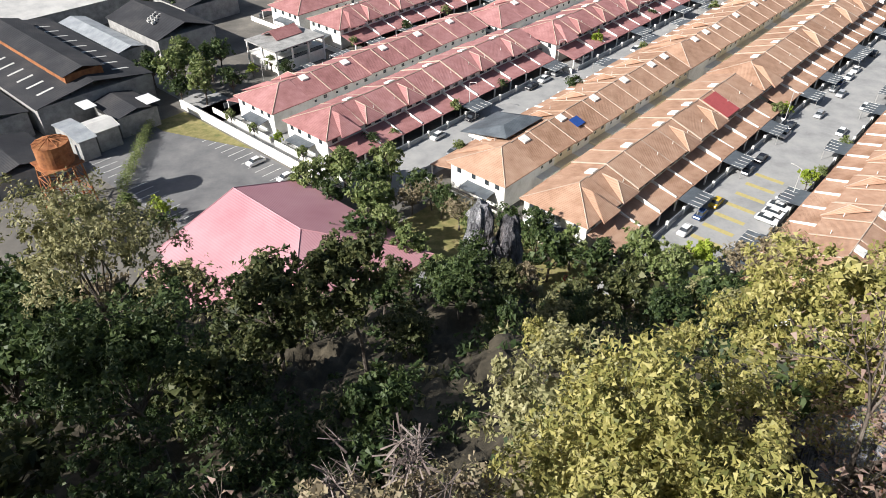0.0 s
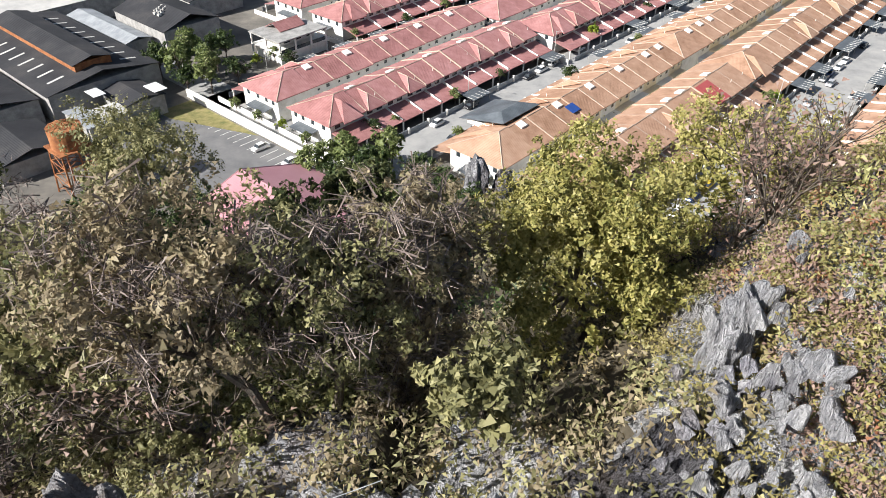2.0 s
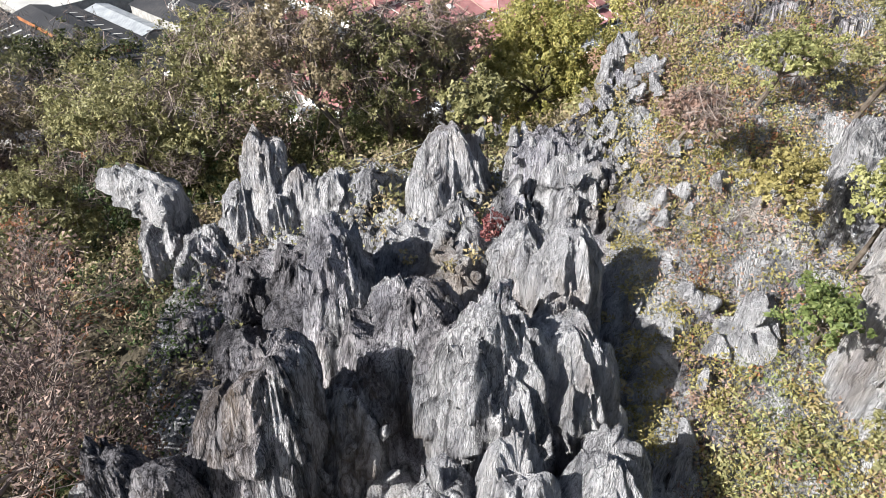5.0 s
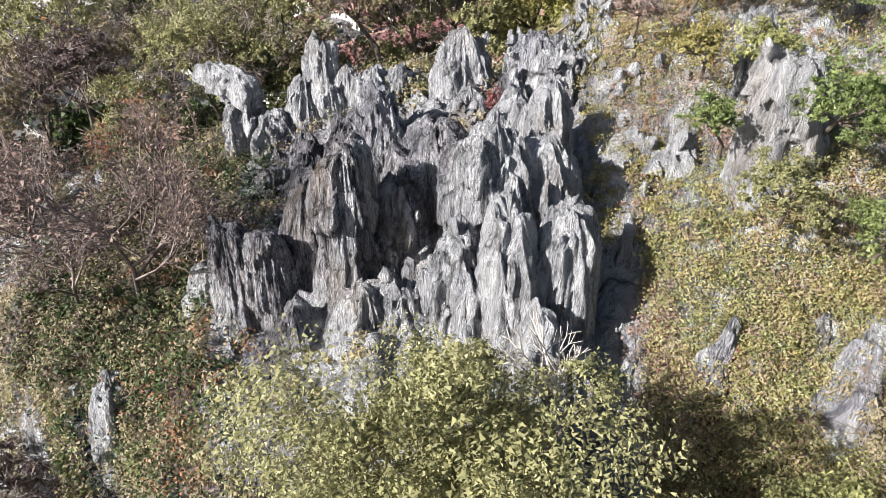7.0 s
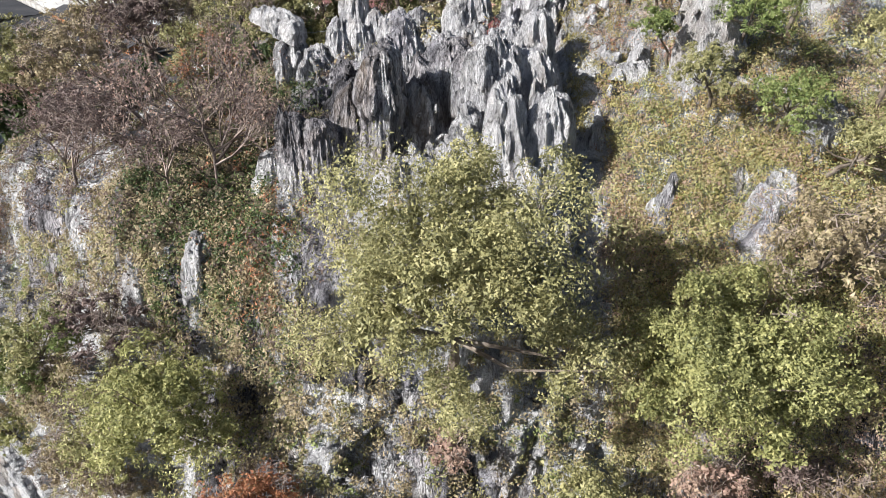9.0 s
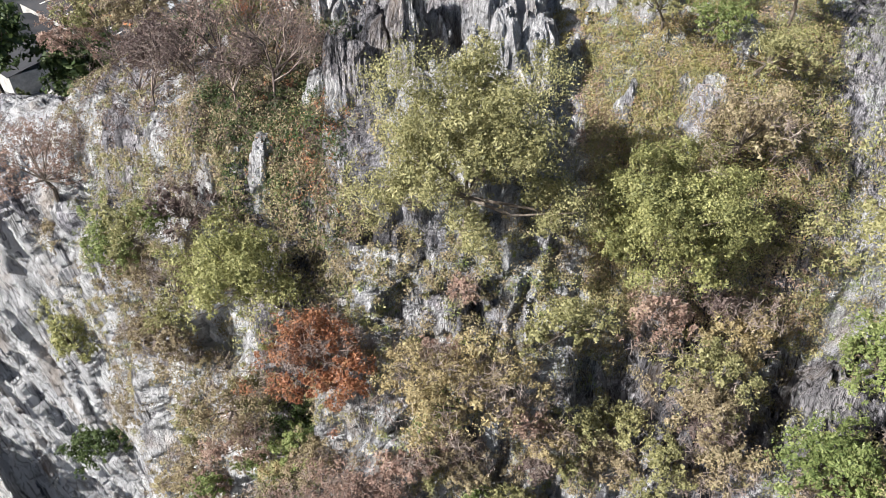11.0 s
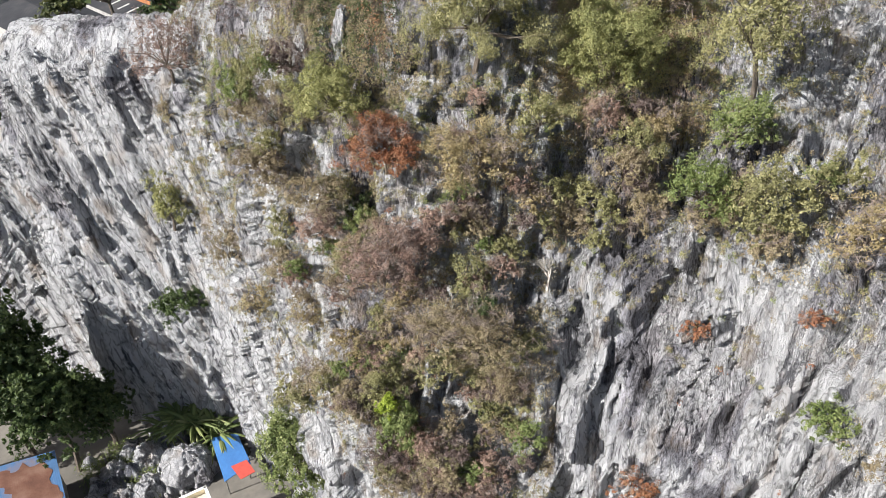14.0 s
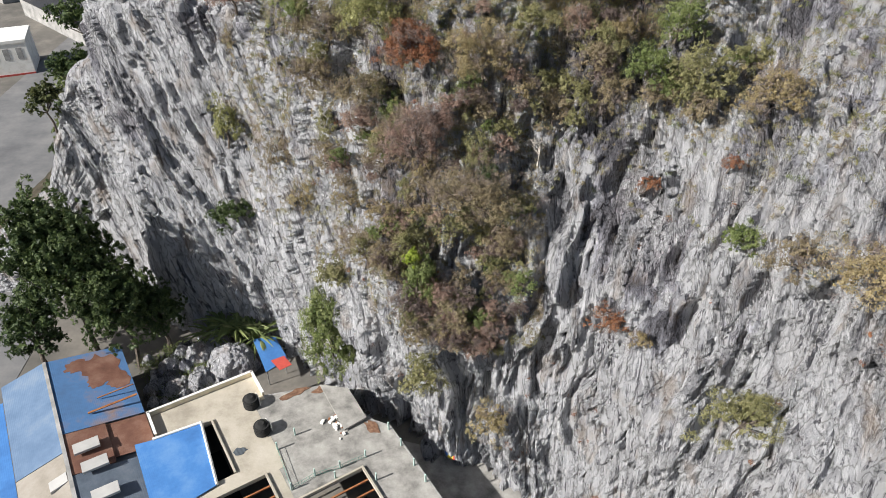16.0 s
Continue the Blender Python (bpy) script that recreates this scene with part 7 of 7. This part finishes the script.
def scrub(name, n, xr, sr, leaf, size, per, radius, label, seed, dens, flat=0.0):
    """Low plants as one mass: clumps of leaves over a stretch of the hill; dens: noise threshold."""
    r = np.random.default_rng(seed)
    x, s = r.uniform(*xr, n), r.uniform(*sr, n)
    p = hill_points(x, s)
    keep = fbm(p[:, 0] * 0.22 + seed, p[:, 1] * 0.22, p[:, 2] * 0.22, 3) + r.normal(0, 0.05, n) > dens
    p = p[keep]
    m = len(p)
    rad = r.uniform(radius[0], radius[1], m)
    v = r.normal(0, 1, (m, per, 3))
    v /= np.linalg.norm(v, axis=2, keepdims=True)
    v[..., 2] = np.abs(v[..., 2])
    out = (v + np.array([0, -0.25, 0.35])).reshape(-1, 3)
    pts = (p[:, None] + v * (rad[:, None] * r.uniform(0.35, 1.05, (m, per)))[..., None]).reshape(-1, 3)
    ob = raw(name, *leaves(pts, out, size, r), leaf)
    return tagged(ob, label, "scrub", kind="stuff")


SMALL = (0.07, 0.17)
FINE = (0.045, 0.105)
scrub("summit_scrub", 3000, (4.7, 13.5), (4.3, 6.6), LEAF_STRAW, FINE, 44, (0.2, 0.55), "low straw-coloured scrub on the hilltop", 1, 0.30)
scrub("summit_scrub", 2400, (4.6, 15), (4.3, 6.5), LEAF_SAGE, FINE, 36, (0.2, 0.5), "low olive scrub on the hilltop", 2, 0.36)
scrub("summit_scrub", 3300, (4.6, 15), (4.0, 6.6), LEAF_PINKISH, FINE, 38, (0.2, 0.55), "low dry brown scrub on the hilltop", 3, 0.32)
scrub("summit_scrub", 900, (4.6, 16), (4.2, 6.6), LEAF_GOLD, FINE, 34, (0.2, 0.45), "low yellow-green scrub on the hilltop", 21, 0.4)
scrub("summit_scrub", 500, (4.6, 14), (4.3, 6.5), LEAF_RUST, FINE, 34, (0.2, 0.5), "low russet scrub on the hilltop", 25, 0.36)
scrub("summit_scrub", 900, (5.5, 18), (4.0, 5.4), LEAF_GREEN, FINE, 34, (0.25, 0.6), "low green scrub on the hilltop", 15, 0.42)
scrub("slope_tufts", 1800, (4.6, 15), (3.9, 5.3), LEAF_OLIVE, (0.06, 0.13), 42, (0.25, 0.6), "olive tufts on the scrubby upper slope", 26, 0.34)
scrub("slope_tufts", 1700, (4.6, 15), (3.9, 5.3), LEAF_MAPLE, (0.06, 0.13), 42, (0.25, 0.55), "amber dry tufts on the scrubby upper slope", 27, 0.36)
scrub("gully_scrub", 800, (-16, -6.2), (3.6, 5.9), LEAF_BROWN, (0.07, 0.16), 32, (0.3, 0.8), "dusky dry scrub in the gully by the crags", 23, 0.3)
scrub("gully_scrub", 150, (-11, -6.2), (4.4, 5.9), LEAF_RUST, (0.07, 0.16), 32, (0.3, 0.7), "reddish scrub in the gully by the crags", 24, 0.4)
# this mass darkens the gully: its deep shade is put into the leaf colour
scrub("gully_scrub", 900, (-14, -6.2), (4.1, 5.9), LEAF_DARK, (0.07, 0.16), 32, (0.3, 0.8), "scrub in the gully by the crags, shade painted into its dark leaves", 22, 0.34)
scrub("ridge_scrub", 1000, (-28, -5), (4.0, 7.0), LEAF_DUSK, (0.08, 0.18), 34, (0.25, 0.6), "low dusky dry scrub by the crags", 4, 0.38)
scrub("ridge_scrub", 900, (-28, -4.5), (4.0, 7.0), LEAF_BROWN, (0.08, 0.18), 34, (0.25, 0.6), "low brown scrub by the crags", 16, 0.42)
scrub("ridge_scrub", 800, (-28, -4.5), (4.0, 7.0), LEAF_OLIVE, (0.08, 0.18), 34, (0.25, 0.6), "low olive scrub by the crags", 5, 0.46)
scrub("back_scrub", 600, (-11, 3.6), (5.75, 6.9), LEAF_BROWN, (0.08, 0.18), 37, (0.35, 0.9), "tangled dry brown scrub behind the crags", 17, 0.34)
scrub("back_scrub", 600, (-11, 3.6), (5.75, 6.9), LEAF_OLIVE, (0.08, 0.18), 37, (0.35, 0.9), "tangled olive scrub behind the crags", 18, 0.38)
scrub("cleft_scrub", 300, (4.3, 5.6), (4.6, 6.3), LEAF_PINKISH, (0.045, 0.1), 50, (0.2, 0.5), "amber scrub along the cleft", 19, 0.3)
scrub("cleft_scrub", 420, (3.4, 5.6), (5.3, 6.6), LEAF_STRAW, (0.045, 0.1), 50, (0.2, 0.5), "straw-coloured scrub along the cleft", 20, 0.36)
scrub("crag_weeds", 350, (-5, 4.5), (4.4, 6.4), LEAF_MAPLE, SMALL, 40, (0.15, 0.4), "small dry weeds between the crags", 6, 0.44)
scrub("ledge_scrub", 1700, (-26, 30), (2.6, 4.6), LEAF_OLIVE, (0.07, 0.15), 62, (0.2, 0.6), "olive scrub on the cliff ledges", 7, 0.36)
scrub("ledge_scrub", 2300, (-26, 30), (2.6, 4.6), LEAF_BROWN, (0.07, 0.15), 62, (0.2, 0.6), "dry brown scrub on the cliff ledges", 8, 0.35)
scrub("ledge_scrub", 700, (-26, 30), (2.6, 4.4), LEAF_GREEN, (0.07, 0.15), 62, (0.2, 0.6), "green scrub on the cliff ledges", 9, 0.47)
scrub("cliff_scrub", 2300, (-30, 5), (1.9, 2.95), LEAF_BROWN, (0.07, 0.16), 58, (0.2, 0.6), "dry brown tufts on the cliff face", 10, 0.38)
scrub("cliff_scrub", 1600, (-30, 5), (1.9, 2.95), LEAF_OLIVE, (0.07, 0.16), 58, (0.2, 0.6), "olive tufts on the cliff face", 11, 0.45)
scrub("cliff_scrub", 500, (-20, 30), (1.3, 2.9), LEAF_RUST, (0.08, 0.18), 44, (0.2, 0.6), "rusty tufts on the cliff face", 12, 0.55)
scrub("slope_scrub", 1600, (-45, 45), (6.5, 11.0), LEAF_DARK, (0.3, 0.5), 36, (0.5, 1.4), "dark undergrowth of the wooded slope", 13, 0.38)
scrub("slope_scrub", 900, (-45, 45), (6.5, 11.6), LEAF_OLIVE, (0.3, 0.5), 36, (0.5, 1.3), "olive undergrowth of the wooded slope", 14, 0.45)

# the big dark tree and palms at the cliff foot
for k, (x, y, h, rad, n, lab) in enumerate(((-57.0, -2.5, 31, (8.5, 7.0, 13.5), 26000, "huge dark green tree at the end of the cliff"), (-50.5, -4.5, 22, (6.2, 5.4, 10.0), 14000, "tall dark green tree beside the cliff"),
                                            (-63.5, -5.0, 15, (5.5, 5.0, 7.0), 5000, "dark green tree behind sheet roofs"), (-47.0, -1.0, 14, (4.5, 4.0, 6.5), 4500, "dark green tree in the shade of the cliff"))):
    make_tree(500 + k, h, rad, n, LEAF_DARK, (0.32, 0.62), 60 + n // 160, lab, trunk=0.4).location = (x, y, 0)
fw = np.random.default_rng(31)
fa = np.stack([fw.uniform(1.5, 11, 130), fw.uniform(5.5, 17, 130), np.zeros(130)], 1)
fp = (fa[:, None] + fw.normal(0, 1, (130, 50, 3)) * np.array([0.55, 0.55, 0.0])).reshape(-1, 3)
fp[:, 2] = fw.uniform(0.1, 1.7, len(fp))
fp = fp @ np.array(FOOT.to_3x3()).T + np.array(FOOT.translation)
tagged(raw("weeds", *leaves(fp, np.tile([0, 0, 1.0], (len(fp), 1)), (0.16, 0.34), fw), LEAF_GREEN), "green weeds between boulders at the cliff foot", "weeds", kind="stuff")


def palm(seed):
    r = np.random.default_rng(seed)
    t = new("palm")
    v, f = [], []
    for k in range(40):
        a, el, L = r.uniform(0, math.tau), r.uniform(0.4, 1.3), r.uniform(1.8, 3.0)
        d = np.array([math.cos(a), math.sin(a), 0])
        side = np.array([-d[1], d[0], 0])
        prev = None
        for j in range(7):
            q = j / 6
            c = d * L * q * math.cos(el * (1 - 0.5 * q)) + np.array([0, 0, 0.8 + L * (math.sin(el) * q - 0.55 * q * q)])
            w = 0.12 * math.sin(math.pi * min(0.97, q * 0.85 + 0.12))
            i = len(v)
            v += [c - side * w - [0, 0, 0.1], c, c + side * w - [0, 0, 0.1]]
            if prev is not None:
                f += [(prev, prev + 1, i + 1, i), (prev + 1, prev + 2, i + 2, i + 1)]
            prev = i
    raw("fronds", v, f, LEAF_GREEN, t)
    part("stem", tube(bmesh.new(), (0, 0, -0.2), (0, 0, 0.9), 0.2, 0.14, 8), BARK, t)
    return tagged(t, "green palm with arching fronds at the cliff foot", "palm", "palms")


for k, (x, y, z, s) in enumerate(((-38.4, 1.6, 1.5, 1.9), (-36.2, 0.0, 1.5, 2.0), (-34.4, 1.0, 1.5, 1.7), (-32.6, -1.2, 1.5, 1.8), (-40.2, 0.4, 1.0, 1.6))):
    q = palm(600 + k)
    q.location, q.scale = (x, y, z), (s, s, s)

# town trees
STREET = []
for k, (leaf, lab) in enumerate(((LEAF_GREEN, "green garden tree in the town"), (LEAF_DARK, "dark green garden tree in the town"), (LEAF_LIME, "light green garden tree in the town"))):
    STREET.append(make_tree(700 + k, 5.0, (2.3, 2.3, 2.0), 950, leaf, (0.25, 0.45), 16, lab, group="town trees"))
seen_kinds = set()
HALL_TREES = ((88, 151, 1, 1.6), (84, 158, 0, 2.1), (90, 164, 1, 2.1), (79, 163, 0, 2.3), (81, 153, 0, 2.0), (87, 172, 0, 2.2), (77, 157, 1, 1.5), (96, 168, 1, 1.8), (84, 170, 0, 1.9), (78, 172, 1, 1.9), (104, 150, 1, 1.1), (79, 139, 0, 0.8), (79, 130, 0, 0.7), (80, 122, 2, 0.7), (79, 112, 0, 0.8), (92, 104, 1, 1.0), (98, 103, 0, 0.8), (118, 102, 0, 0.9), (136, 102, 1, 0.8), (148, 88, 1, 1.0), (103, 88, 0, 0.9), (178, 100, 2, 1.1))
STREET_TREES = ((186, 102, 1, 0.8), (160, 119, 0, 1.2), (184, 88, 0, 0.8), (168, 43, 0, 1.0), (171, 42, 2, 0.8), (141, 26.4, 2, 1.0), (147, 25.6, 0, 0.7), (163, 26, 0, 0.8), (119, 122, 2, 0.6), (105, 158, 0, 0.9), (99, 158, 2, 0.8), (130, 152, 0, 0.9), (150, 150, 1, 0.9), (168, 150, 0, 1.0), (210, 100, 1, 0.9), (230, 88, 0, 1.0), (112, 215, 1, 1.9), (120, 225, 0, 1.8), (106, 228, 1, 1.6), (74, 100, 0, 1.5), (70, 92, 1, 1.5), (77, 95, 0, 1.6))
FAR_TREES = ((80, 88, 0, 1.7), (84, 82, 1, 1.5), (76, 84, 0, 1.5), (86, 92, 2, 1.1), (83, 75, 1, 1.5), (82, 66, 0, 1.4), (46, 113, 2, 1.2), (42, 118, 0, 1.3), (44, 108, 1, 1.1), (36, 122, 0, 1.5), (30, 116, 1, 1.5), (84, 56, 0, 1.2), (86, 50, 1, 1.0), (84, 38, 0, 1.4), (88, 30, 1, 1.5), (92, 24, 0, 1.4), (91, 34, 0, 1.2))
for a, c, k, s in HALL_TREES + STREET_TREES + FAR_TREES:
    m = TOWN @ pose(a, c, 0, 0, 0, 40 * a) @ Matrix.Scale(s, 4)
    if k not in seen_kinds:
        seen_kinds.add(k)
        STREET[k].matrix_world = m
    else:
        copy_thing(STREET[k], Matrix()).matrix_world = m
for x, y, k, sc in ((-72, 22, 1, 1.6), (-78, 35, 1, 1.8), (-70, 40, 0, 1.6), (-82, 50, 1, 1.9), (-66, 30, 1, 1.7), (-88, 62, 0, 1.8), (-74, 56, 1, 1.9), (-64, 48, 0, 1.8), (-92, 76, 1, 1.8), (-70, 66, 1, 1.9), (-100, 90, 0, 1.8)):
    copy_thing(STREET[k], Matrix()).matrix_world = pose(x, y, 0, 0, 0, 31 * x) @ Matrix.Scale(sc, 4)
FRINGE = ((-27, 118, 0, 1.8), (-20, 122, 0, 2.0), (-15, 118, 1, 1.8), (-11, 124, 0, 2.0), (-6, 113, 3, 1.5), (-14, 107, 0, 2.2), (-2, 115, 3, 1.5), (-10, 101, 0, 2.0), (3, 108, 3, 1.6), (-15, 98, 1, 2.0), (-6, 96, 0, 1.9),
          (12, 104, 1, 1.6), (17, 101, 1, 1.8), (22, 96, 0, 1.8), (18, 93, 1, 2.0), (26, 90, 1, 2.0), (33, 93, 0, 2.2), (38, 89, 0, 2.0), (44, 94, 2, 1.6), (50, 91, 3, 2.0), (57, 94, 3, 2.1), (34, 84, 0, 2.2), (42, 84, 0, 2.1), (49, 83, 2, 1.6), (56, 85, 0, 1.8), (8, 96, 3, 1.7), (0, 88, 0, 1.8), (12, 88, 1, 1.9))
STREET.append(make_tree(703, 5.0, (2.3, 2.3, 2.0), 1500, LEAF_BROWN, (0.14, 0.28), 26, "grey-brown half-bare tree at the foot of the hill", group="town trees", gap=0.6))
for x, y, k, sc in FRINGE:
    zs_ = hill_points(np.full(90, float(x)), np.linspace(8, 12, 90))
    z = max(0.0, zs_[np.argmin(np.abs(zs_[:, 1] - y)), 2]) if y < 86 else 0.0
    m = pose(x, y, z - 0.2, 0, 0, 37 * x) @ Matrix.Scale(sc, 4)
    if k not in seen_kinds:
        seen_kinds.add(k)
        STREET[k].matrix_world = m
    else:
        copy_thing(STREET[k], Matrix()).matrix_world = m
hedge_r = np.random.default_rng(9)
hp = np.stack([hedge_r.uniform(45.2, 68, 5200), hedge_r.normal(0, 0.9, 5200), hedge_r.uniform(0.1, 2.6, 5200)], 1)
hp[:, 1] += 129.5 + (hp[:, 0] - 46) * 1.17
hw = (np.array(TOWN.to_3x3()) @ hp.T).T
tagged(raw("creeper_hedge", *leaves(hw, np.tile([0, 0, 1.0], (5200, 1)), (0.25, 0.45), hedge_r), LEAF_GREEN), "green creeper hedge along the factory fence", "hedge", kind="stuff")
